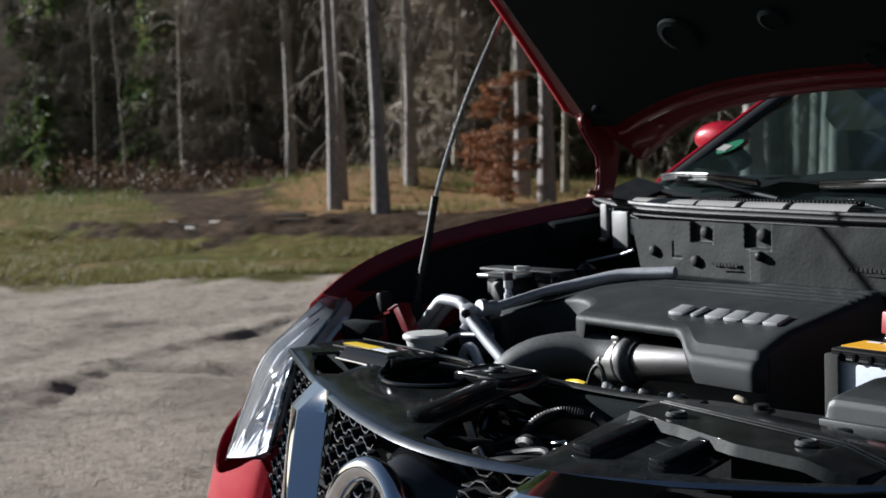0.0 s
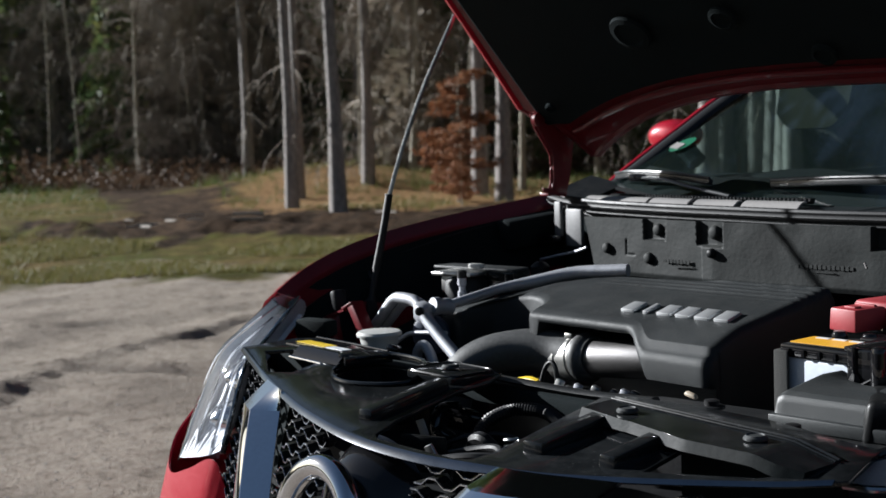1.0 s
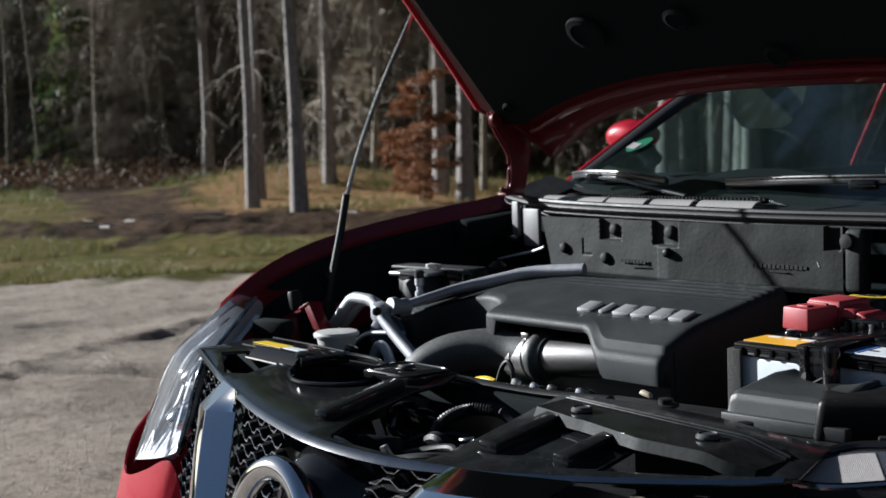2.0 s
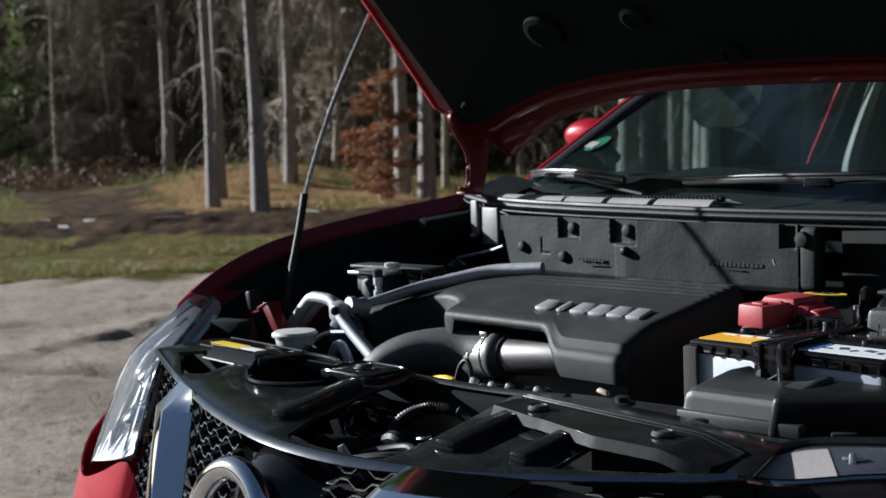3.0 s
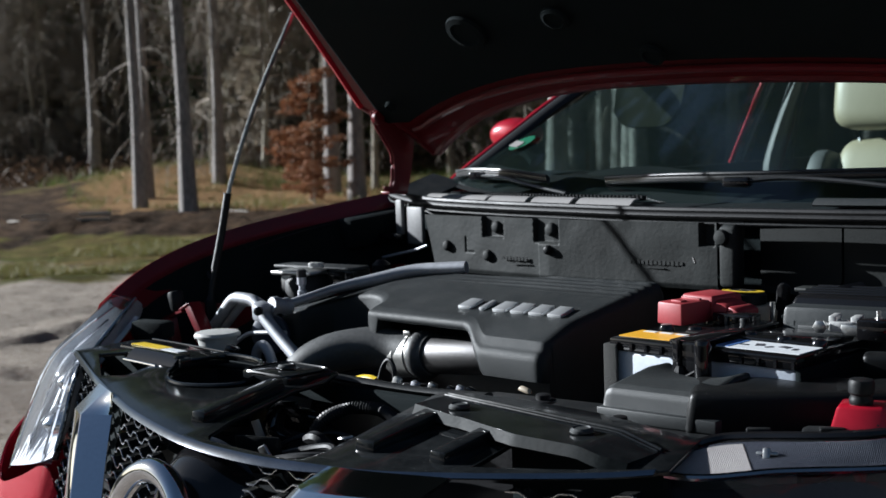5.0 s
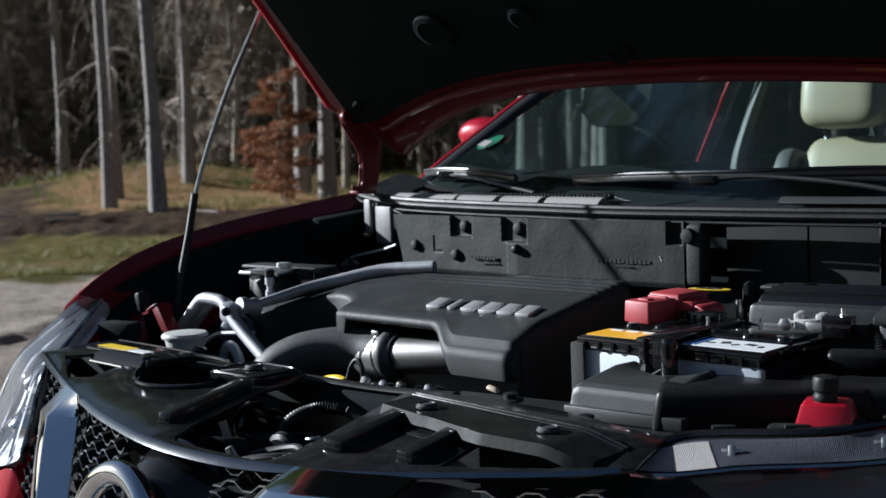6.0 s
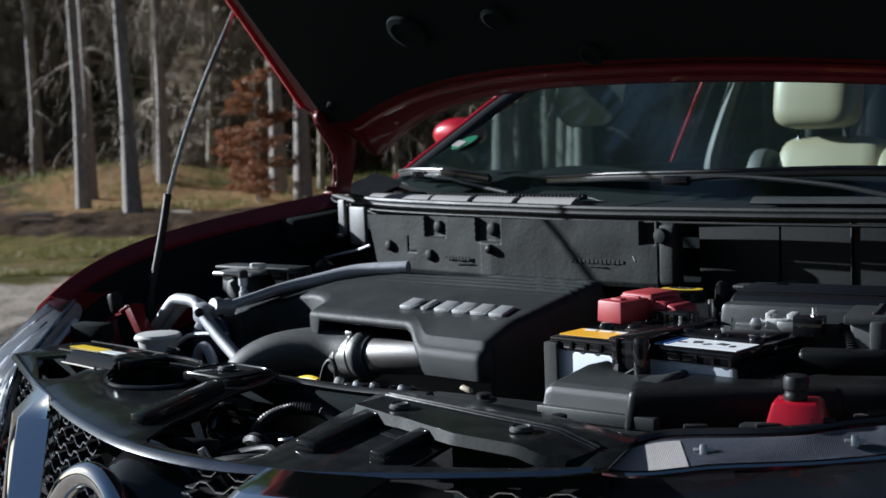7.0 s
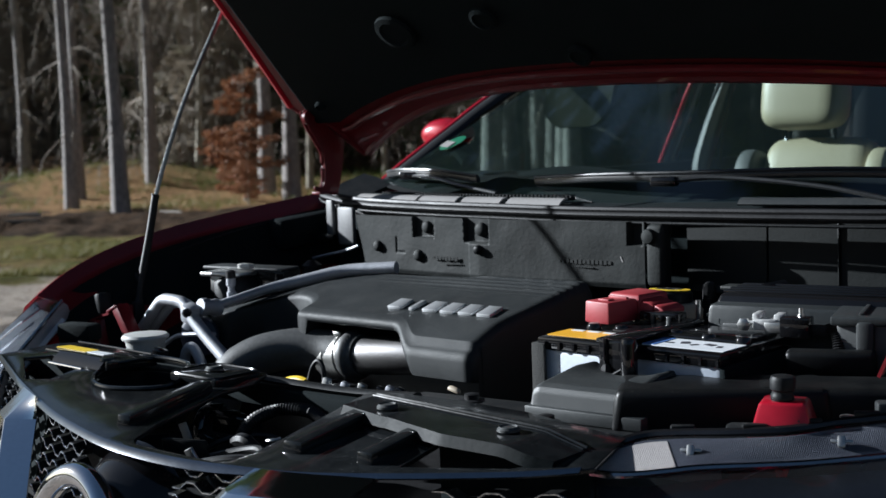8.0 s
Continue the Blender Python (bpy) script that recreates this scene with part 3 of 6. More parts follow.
def far_headlamp():
    lamp = part("headlamp", sheet(lambda u, v: lamp_fn(-1, (0.002 + 0.042 * math.sin(math.pi * u) ** 0.5) * mapped(v, 0.0, 0.3, 0.12, 1) + 0.0035 * (int(u * 44) % 2) * mapped(v, 0, 0.1, 0, 1), -0.006)(u, 0.05 + 0.95 * v), 88, 16, 0.002), M_LAMPBRIGHT, car, "clear headlamp, ribbed inside coloured bright as if sunlit")
    part("lens", sheet(lamp_fn(-1, 0.0, 0.026), 14, 24, 0, (-0.3, -1, 0.5)), M_LENS, lamp, "clear polycarbonate lens").visible_shadow = False
    g = lamp_fn(-1, 0.020, 0.010)
    part("light_strip", sheet(lambda u, v: g(0.08 + 0.08 * u, 0.05 + 0.62 * v) + Vector((0, 0.003 * (1 if int(v * 60) % 2 else 0), 0)), 3, 60, 0.004), M_REFLECT, lamp, "ribbed bright light strip", 10)
    part("light_strip", sheet(lambda u, v: g(0.30 + 0.05 * u, 0.05 + 0.60 * v), 3, 40, 0.003), M_CHROME, lamp)
    part("side_strip", sheet(lambda u, v: g(0.80 + 0.10 * u, 0.1 + 0.8 * v), 3, 40, 0.003), M_REFLECT, lamp)
    h = lamp_fn(-1, 0.045, 0.0)
    for v in (0.28, 0.46):
        c = h(0.55, v)
        part("reflector_bowl", lathe([(0.008, 0.03), (0.022, 0.016), (0.036, -0.01), (0.038, -0.008), (0.022, 0.02), (0.004, 0.034)], look(c, c + Vector((-0.15, -1, 0.12))) @ pose(0, 0, 0, 180), 20), M_REFLECT, lamp)
    part("rear_reflector", sheet(lambda u, v: lamp_fn(-1, 0.018 + 0.02 * abs(2 * u - 1), 0.0)(0.04 + 0.42 * u, 0.60 + 0.34 * v), 8, 8, 0.003), M_LAMPWHITE, lamp, "bright white reflector block")
    bm = bmesh.new()
    sweep(bm, [lamp_fn(-1, 0.002, 0.0)(0, v / 24) for v in range(2, 25)], 0.004, 8)
    part("lens_edge", bm, M_DCHROME, lamp)


def along_line(line, u):
    """The point of a line that lies u of the way out along the lamp."""
    s = 0.556 + 0.36 * u
    for p, q in zip(line, line[1:]):
        a, b = 0.74 * p.x + 0.67 * p.y, 0.74 * q.x + 0.67 * q.y
        if s <= b:
            return p.lerp(q, max(0, (s - a) / (b - a)))
    return line[-1].copy()


def near_headlamp():
    top = smooth_line([(0.563, 0.217, 0.860), (0.552, 0.262, 0.870), (0.57, 0.292, 0.877), (0.607, 0.305, 0.882), (0.668, 0.320, 0.888), (0.718, 0.344, 0.893), (0.751, 0.374, 0.898), (0.797, 0.398, 0.905), (0.85, 0.43, 0.915)], 6)
    mid = smooth_line([(0.560, 0.212, 0.856), (0.585, 0.217, 0.856), (0.609, 0.227, 0.858), (0.635, 0.247, 0.861), (0.663, 0.269, 0.864), (0.73, 0.321, 0.866), (0.768, 0.345, 0.870), (0.806, 0.374, 0.874), (0.86, 0.41, 0.880)], 6)
    low = smooth_line([(0.585, 0.165, 0.80), (0.62, 0.15, 0.76), (0.65, 0.15, 0.73), (0.68, 0.16, 0.71), (0.71, 0.175, 0.70), (0.76, 0.21, 0.70), (0.80, 0.26, 0.72), (0.84, 0.31, 0.74), (0.88, 0.37, 0.77)], 6)

    def between(a, b, inset=0.0, bulge=0.0):
        def f(u, v):
            p, q = along_line(a, u), along_line(b, u)
            return p.lerp(q, v) + Vector((0.35, -0.75, 0.5)) * (bulge * math.sin(math.pi * v) - inset)
        return f
    lamp = part("headlamp", sheet(between(mid, low, 0.05), 40, 10, 0.004), M_LAMPIN, car, "clear headlamp, inside coloured dark as in shade, with ribbed strip")
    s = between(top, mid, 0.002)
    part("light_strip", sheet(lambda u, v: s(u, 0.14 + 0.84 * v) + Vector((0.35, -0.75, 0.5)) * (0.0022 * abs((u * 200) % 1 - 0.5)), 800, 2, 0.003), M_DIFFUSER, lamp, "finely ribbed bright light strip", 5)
    part("white_insert", sheet(lambda u, v: s(0.015 + 0.225 * u, 0.20 + 0.76 * v) + Vector((0.35, -0.75, 0.5)) * (0.0034 + 0.0012 * abs((u * 44) % 1 - 0.5)), 176, 2, 0.002), M_GUIDE, lamp, "white light guide", 5)
    part("strip_lens", sheet(between(top, mid, 0.0, 0.004), 40, 5, 0, (0.3, -1, 0.8)), M_LENS, lamp, "clear polycarbonate lens").visible_shadow = False
    part("lens", sheet(between(mid, low, 0.0, 0.035), 40, 14, 0, (0.3, -1, 0.6)), M_LENS, lamp, "clear polycarbonate lens").visible_shadow = False
    for u in (0.29, 0.70):
        c = s(u, 0.5) + Vector((0.004, -0.006, 0.004))
        b = part("light_unit", block(c, (0.008, 0.004, 0.013), 0.002, (-30, 0, 25)), M_STEEL, lamp)
        part("unit_wing", block(c + Vector((0, 0.001, 0)), (0.022, 0.003, 0.0035), 0.001, (-30, 0, 25)), M_STEEL, b)
    bm = bmesh.new()
    sweep(bm, [p + Vector((0, 0.004, 0.002)) for p in top], 0.0055, 8)
    part("lens_edge", bm, M_PIANO, lamp)
    bm = bmesh.new()
    sweep(bm, mid, 0.004, 8)
    part("lens_seam", bm, M_DCHROME, lamp)
    ins = between(mid, low, 0.025)
    part("inner_step", sheet(lambda u, v: ins(0.1 + 0.85 * u, 0.25 + 0.05 * v) + Vector((0, 0.002 * (int(u * 150) % 2), 0)), 150, 2, 0.002), M_LAMPBRIGHT, lamp, "", 5)
    part("reflector_bowl", sheet(lambda u, v: ins(0.62 + 0.30 * u, 0.40 + 0.5 * v) + Vector((0, 0.03 * math.sin(math.pi * u), 0)), 12, 8, 0.002), M_LAMPWHITE, lamp, "bright reflector bowl")
    for u in (0.28, 0.47, 0.62, 0.78):
        part("lens_clip", block(between(top, mid)(u, -0.12) + Vector((0, 0.006, 0.004)), (0.026, 0.010, 0.006), 0.002, (0, 0, 35)), M_MATTE, lamp)


far_headlamp()
near_headlamp()


# fenders, aprons and the rest of the body side
def fender_top(y):
    return 0.926 + 0.092 * (1 - math.exp(-max(0, y - 0.356) / 0.14)) + 0.09 * (y - 0.356)


def fender(side, y0):
    def f(u, v):
        ys = y0 + 0.06 * max(0, 1 - 2.2 * v) if side < 0 else y0
        y = ys + (1.36 - ys) * u
        z = fender_top(y)
        prof = [(0.770, -0.055), (0.786, -0.026), (0.818, 0.0), (0.842, -0.010), (0.872, -0.06), (0.893, -0.16), (0.905, -0.30)]
        k = v * (len(prof) - 1)
        i = min(int(k), len(prof) - 2)
        a, b = prof[i], prof[i + 1]
        x, dz = a[0] + (b[0] - a[0]) * (k - i), a[1] + (b[1] - a[1]) * (k - i)
        x += -0.035 * (1 - mapped(u, 0, 0.35, 0, 1)) ** 2 * (x - 0.7) / 0.2
        return Vector((side * x, y, z + dz))
    fe = part("fender", sheet(lambda u, v: f(u, 0.33 + 0.67 * v), 30, 14, 0.004), M_RED, car, "red front fender")
    part("fender_flange", sheet(lambda u, v: f(u, 0.33 * v), 30, 6, 0.004), M_REDIN, fe, "red fender flange with shade put into its colour")
    def g(u, v):
        y = y0 + 0.03 + (1.12 - y0) * u
        return Vector((side * (0.778 - 0.09 * min(1, v * 1.4)), y, fender_top(y) - 0.03 - 0.32 * v))
    part("inner_apron", sheet(g, 12, 8, 0.006), M_LINER, fe, "black inner apron")
    part("apron_flange", tube([(side * 0.772, 0.57, 0.974), (side * 0.772, 0.63, 0.988), (side * 0.772, 0.70, 1.001), (side * 0.772, 0.80, 1.019), (side * 0.772, 0.90, 1.033)], lambda s: 0.0015 + 0.004 * math.sin(math.pi * s), 8, 6, 0.5), M_MATTE, fe)
    part("apron_box", block((side * 0.752, 0.985, 1.012), (0.05, 0.16, 0.066), 0.012, (4, 0, 0)), M_LINER, fe)
    if side < 0:
        part("apron_web", sheet(lambda u, v: Vector((-0.725 + 0.012 * v, 0.50 + 0.55 * u, 0.915 - 0.12 * v - 0.02 * math.sin(5 * u))), 10, 5, 0.004), M_REDIN, fe, "thin red inner wing")
    # wheel arch side panel and wheel
    def side_fn(u, v):
        y, z = 0.30 + 1.05 * u, 0.25 + 0.52 * v
        r = math.hypot(y - 0.92, z - 0.36)
        if r < 0.40 and r > 1e-6:
            y, z = 0.92 + (y - 0.92) * 0.40 / r, 0.36 + (z - 0.36) * 0.40 / r
        return Vector((side * (0.905 - 0.03 * (1 - mapped(u, 0, 0.2, 0, 1))), y, z))
    part("arch_panel", sheet(side_fn, 30, 20, 0.003), M_RED, fe)


def wheel(side, y):
    m = pose(side * 0.80, y, 0.355, 0, 90, 0)
    w = part("wheel", lathe([(0.20, -0.10), (0.30, -0.11), (0.345, -0.09), (0.355, -0.04), (0.355, 0.04), (0.345, 0.09), (0.30, 0.11), (0.20, 0.10)], m, 40), M_TYRE, car)
    part("rim", lathe([(0.03, -0.08), (0.22, -0.085), (0.225, 0.085), (0.21, 0.09), (0.19, 0.05), (0.05, 0.06)], m, 30), M_ALU, w)


for s in (-1, 1):
    fender(s, 0.36 if s < 0 else 0.47)
    for y in (0.92, 3.62):
        wheel(s, y)


# ---- cabin ----
def pillar(name, pts, r, mat, flat=0.6):
    return part(name, tube(pts, r, 10, 6, flat), mat, car)


for s in (-1, 1):
    # doors, sills and side glass
    part("door_panel", sheet(lambda u, v: Vector((s * (0.905 - 0.05 * v * v), 1.36 + 2.9 * u, 0.28 + 0.80 * v)), 16, 8, 0.03), M_RED, car, "red door side")
    part("door_trim", sheet(lambda u, v: Vector((s * 0.80, 1.36 + 2.9 * u, 0.30 + 0.79 * v)), 4, 4, 0.02), M_INNER, car)
    part("front_pillar", tube([(s * 0.762, 1.235, 1.097), (s * 0.760, 1.30, 1.133), (s * 0.758, 1.45, 1.207), (s * 0.732, 1.57, 1.279), (s * 0.70, 1.80, 1.390), (s * 0.63, 2.12, 1.52), (s * 0.57, 2.5, 1.60)], 0.010, 10, 6, 0.8), M_RED, car)
    part("pillar_gasket", tube([(s * 0.735, 1.225, 1.092), (s * 0.733, 1.30, 1.129), (s * 0.728, 1.445, 1.203), (s * 0.702, 1.565, 1.274), (s * 0.668, 1.795, 1.384), (s * 0.60, 2.115, 1.515)], 0.025, 8, 6, 0.5), M_RUBBER, car)
    part("centre_pillar", tube([(s * 0.735, 2.54, 0.95), (s * 0.725, 2.55, 1.08), (s * 0.645, 2.57, 1.32), (s * 0.56, 2.60, 1.56)], 0.050, 12, 6, 0.5), M_TRIMGREY, car, "grey trimmed centre pillar")
    part("door_frame", tube([(s * 0.866, 2.50, 1.02), (s * 0.824, 2.50, 1.115), (s * 0.770, 2.50, 1.225), (s * 0.721, 2.50, 1.325), (s * 0.60, 2.52, 1.56)], 0.0095, 8, 6, 0.6), M_RED, car)
    part("frame_seal", tube([(s * 0.843, 2.51, 1.02), (s * 0.800, 2.51, 1.115), (s * 0.747, 2.51, 1.225), (s * 0.698, 2.51, 1.325), (s * 0.58, 2.53, 1.56)], 0.008, 8, 6), M_TRIMGREY, car)
    part("belt_strap", tube([(s * 0.67, 2.545, 1.00), (s * 0.655, 2.55, 1.15), (s * 0.61, 2.56, 1.36)], 0.018, 8, 6, 0.2), M_INNER, car)
    bm = sheet(lambda u, v: Vector((s * (0.475 + 0.21 * u), 1.75 + 0.03 * v, 1.205 + 0.14 * v + 0.038 * max(0, 1 - (1 - u) * 4.0) ** 2 * (1 - v) + 0.05 * max(0, 1 - u * 3) ** 2 * (1 - v))), 20, 8, 0.012)
    part("sun_visor", bm, M_VISOR, car, "olive sun visor folded down")
    part("rear_pillar", tube([(s * 0.80, 3.9, 1.05), (s * 0.68, 3.7, 1.40), (s * 0.58, 3.55, 1.58)], 0.08, 10, 6, 0.5), M_INNER, car)
    part("belt_line", tube([(s * 0.84, 1.30, 1.045), (s * 0.86, 2.0, 1.045), (s * 0.86, 3.0, 1.045), (s * 0.82, 3.9, 1.05)], 0.025, 8, 6, 0.7), M_RED, car)
    # side windows under the pillar's slope
    brow = [(1.30, 0.757, 1.13), (1.45, 0.755, 1.205), (1.57, 0.730, 1.277), (1.80, 0.698, 1.388), (2.12, 0.628, 1.518), (2.50, 0.59, 1.575), (3.30, 0.585, 1.565), (3.75, 0.66, 1.44)]

    def pane(y0, y1):
        def f(u, v):
            y = y0 + (y1 - y0) * u
            k = max(i for i in range(len(brow) - 1) if i == 0 or brow[i][0] <= y)
            (ya, xa, za), (yb, xb, zb) = brow[k], brow[k + 1]
            t = min(1, (y - ya) / (yb - ya))
            x, z = xa + (xb - xa) * t, za + (zb - za) * t
            return Vector((s * (0.852 + (x - 0.852) * v + 0.02 * math.sin(math.pi * v)), y, 1.055 + (z - 1.055) * v))
        return sheet(f, 14, 8, 0, (s, 0, 0.3))
    for y0, y1, mat, text in ((1.34, 2.49, M_SIDEGLASS, "green tinted front side window"), (2.60, 3.70, M_PRIVACY, "dark tinted rear side window")):
        part("side_window", pane(y0, y1), mat, car, text).visible_shadow = False
    # door mirror
    mir = part("door_mirror", sheet(lambda u, v: Vector((s * (0.972 + 0.080 * math.cos(2 * math.pi * u) * math.sin(math.pi * v) ** 0.7), 1.70 - 0.05 * math.cos(math.pi * v), 1.200 + 0.043 * math.sin(2 * math.pi * u) * math.sin(math.pi * v) ** 0.7)), 28, 14), M_RED, car, "red door mirror")
    part("mirror_foot", tube([(s * 0.90, 1.70, 1.13), (s * 0.92, 1.70, 1.15), (s * 0.95, 1.70, 1.17)], 0.025, 8), M_LINER, mir)

part("roof", sheet(lambda u, v: Vector(((u - 0.5) * 1.18, 2.05 + 2.1 * v, 1.545 + 0.10 * math.sin(math.pi * (0.2 + 0.65 * v)) - 0.10 * (2 * u - 1) ** 2)), 14, 14, 0.03), M_RED, car)
part("headliner", sheet(lambda u, v: Vector(((u - 0.5) * 1.14, 2.08 + 2.0 * v, 1.470 + 0.10 * math.sin(math.pi * (0.2 + 0.65 * v)) - 0.10 * (2 * u - 1) ** 2)), 10, 10, 0.01), M_TRIMGREY, car)
part("tailgate", sheet(lambda u, v: Vector(((u - 0.5) * 1.6, 4.28 - 0.25 * max(0, v - 0.55), 0.35 + 1.15 * v)), 8, 8, 0.03), M_RED, car)
part("floor_pan", block((0, 2.5, 0.32), (1.66, 3.5, 0.06), 0.01), M_DARK, car)
part("underbody", block((0, 0.75, 0.36), (1.2, 1.2, 0.05), 0.02), M_DARK, car)


def glass_fn(u, v):
    a = 2 * u - 1
    x = a * (0.70 - 0.09 * v)
    return Vector((x, 1.03 + 0.155 * a * a + 0.95 * v, 1.066 + 0.036 * a * a + 0.45 * v - 0.03 * a * a * v))


glass = part("windscreen", sheet(glass_fn, 30, 20, 0, (0, -0.4, 1)), M_GLASS, car, "tinted laminated windscreen")
glass.visible_shadow = False
st = part("emission_sticker", sheet(lambda u, v: glass_fn(0.016 + 0.038 * (0.5 + (u - 0.5) * math.sqrt(max(0, 1 - (2 * v - 1) ** 2))) + 0.010 * v, 0.152 + 0.072 * v) + Vector((0, -0.004, 0.0065)), 10, 16, 0.0006), M_GREEN, glass, "round green sticker")
part("sticker_patch", sheet(lambda u, v: glass_fn(0.020 + 0.028 * u, 0.164 + 0.026 * v) + Vector((0, -0.005, 0.0085)), 4, 2, 0.0006), M_COWL, st, "white printed patch")
# black printed border at the foot of the glass
part("glass_border", sheet(lambda u, v: glass_fn(u, 0.11 * v) + Vector((0, 0.006, -0.010)), 30, 3, 0.002), M_INNER, glass)

part("dashboard", sheet(lambda u, v: Vector(((2 * u - 1) * 0.74, 1.16 + 0.10 * (2 * u - 1) ** 2 + 0.70 * v, 1.075 + 0.036 * math.sin(math.pi * min(1, v * 1.3)) - 0.3 * max(0, v - 0.8) + 0.012 * math.exp(-((u - 0.22) / 0.06) ** 2))), 30, 20, 0.02), M_INNER, car, "dark soft dashboard")
part("bulkhead", block((0, 1.12, 0.80), (1.46, 0.05, 0.50), 0.01), M_DARK, car)


def seat(x):
    st = new("front_seat")
    st.parent = car
    st["label"] = "cream leather front seat with headrest"
    def cushion(cx, y, z, w, h, d, lean, square=0.42):
        bm = bmesh.new()
        bmesh.ops.create_uvsphere(bm, u_segments=32, v_segments=18, radius=1)
        for v in bm.verts:
            q = [math.copysign(abs(c) ** e, c) for c, e in zip(v.co, (square, 0.6, square))]
            v.co = Vector((q[0] * w / 2, q[1] * d / 2, q[2] * h / 2))
        bmesh.ops.transform(bm, matrix=pose(cx, y, z, lean, 0, 0), verts=bm.verts)
        return bm
    part("headrest", cushion(x + 0.010, 2.51, 1.275, 0.245, 0.20, 0.11, -8), M_LEATHER, st, "cream leather headrest")
    part("backrest", cushion(x + 0.035, 2.515, 0.865, 0.335, 0.58, 0.15, -14, 0.28), M_LEATHER, st)
    for s in (-1, 1):
        part("bolster", cushion(x + 0.030 + s * 0.195, 2.48, 0.835, 0.075, 0.58, 0.17, -14), M_LEATHER if s > 0 else M_TRIMGREY, st)
        part("headrest_post", tube([(x + 0.01 + s * 0.073, 2.555, 1.08), (x + 0.01 + s * 0.073, 2.515, 1.25)], 0.007, 8, 2), M_CHROME, st)
    part("cushion", cushion(x, 2.25, 0.60, 0.50, 0.16, 0.52, 4), M_LEATHER, st)
    part("back_shell", cushion(x, 2.60, 0.86, 0.46, 0.58, 0.10, -14), M_INNER, st)


seat(-0.375), seat(0.375)

# ---- cowl: seal, grey top panel, wipers ----
seal_pts = [(-0.79, 1.085, 1.085), (-0.74, 1.055, 1.078), (-0.60, 1.012, 1.068), (-0.40, 0.985, 1.064), (-0.2, 0.972, 1.062), (0.0, 0.966, 1.060), (0.2, 0.972, 1.060), (0.4, 0.985, 1.060), (0.60, 1.012, 1.062), (0.78, 1.08, 1.08)]
seal = part("cowl_seal", tube(seal_pts, 0.013, 12, 8, 0.62), M_RUBBER, car, "black rubber hood seal")
part("seal_bead", tube([(x, y - 0.006, z + 0.009) for x, y, z in seal_pts], 0.0055, 8, 8), M_RUBBER, seal)
part("seal_lip", tube([(x, y - 0.010, z - 0.012) for x, y, z in seal_pts], 0.004, 8, 8, 0.7), M_MATTE, seal)


def cowl_y(x):
    return 0.985 + 0.17 * abs(x) ** 2.2


cowl = part("cowl_panel", sheet(lambda u, v: Vector(((2 * u - 1) * 0.74, cowl_y((2 * u - 1) * 0.74) + 0.012 + 0.062 * v, 1.066 + 0.006 * abs(2 * u - 1) + 0.010 * v)), 40, 5, 0.004), M_LINER, car, "black cowl panel")
for a, b in ((-0.665, -0.455), (-0.445, -0.335), (-0.318, -0.215), (-0.198, -0.07)):
    part("cowl_strip", sheet(lambda u, v: Vector((a + (b - a) * u, cowl_y(a + (b - a) * u) + 0.004 + 0.030 * v, 1.070 + 0.0135 * math.sin(0.5 * math.pi * min(1, 0.05 + 1.25 * v)))), 12, 8, 0.003), M_COWL, cowl, "dusty grey cowl strip")
for k in range(60):
    x = -0.60 + 0.009 * k
    part("grille_tooth", block((x, cowl_y(x) + 0.046, 1.0860), (0.004, 0.014, 0.004), 0), M_MATTE, cowl)
part("cowl_rail", sheet(lambda u, v: Vector((0.28 + 0.45 * u, cowl_y(0.28 + 0.45 * u) + 0.010 + 0.03 * v, 1.078 + 0.010 * math.sin(math.pi * v))), 14, 6, 0.003), M_DUCT, cowl)
for s in (-1, 1):
    part("cowl_end", block((s * 0.683, 1.005, 1.038), (0.024, 0.010, 0.074), 0.003, (0, 0, s * 12)), M_COWLEND, cowl, "pale grey cowl end bracket")
    part("cowl_end", block((s * 0.628, 0.998, 1.022), (0.056, 0.010, 0.078), 0.003, (0, 0, s * 10)), M_COWLEND, cowl)
    part("end_web", block((s * 0.662, 1.008, 1.03), (0.016, 0.006, 0.075), 0.002, (0, 0, s * 12)), M_MATTE, cowl)
    part("end_clip", block((s * 0.695, 0.985, 0.998), (0.07, 0.02, 0.014), 0.004, (0, 0, s * 8)), M_PIANO, cowl)
    part("corner_gusset", sheet(lambda u, v: Vector((s * (0.80 - 0.10 * u), 1.10 + 0.12 * v, 1.09 + 0.03 * v - 0.02 * u)), 4, 4, 0.01), M_MATTE, cowl)


def wiper(name, arm_pts, blade_pts):
    w = part(name, tube(arm_pts, 0.0070, 8, 8, 0.6), M_WIPER, car, "black wiper arm with blade")
    part("blade", tube(blade_pts, 0.0055, 8, 10, 1.3), M_WIPER, w)
    part("blade_spine", tube([(x, y - 0.004, z + 0.007) for x, y, z in blade_pts], 0.0035, 8, 10), M_WIPER, w)
    part("joint", block(arm_pts[0], (0.05, 0.022, 0.018), 0.006, (0, 0, 8)), M_PIANO, w)
    return w


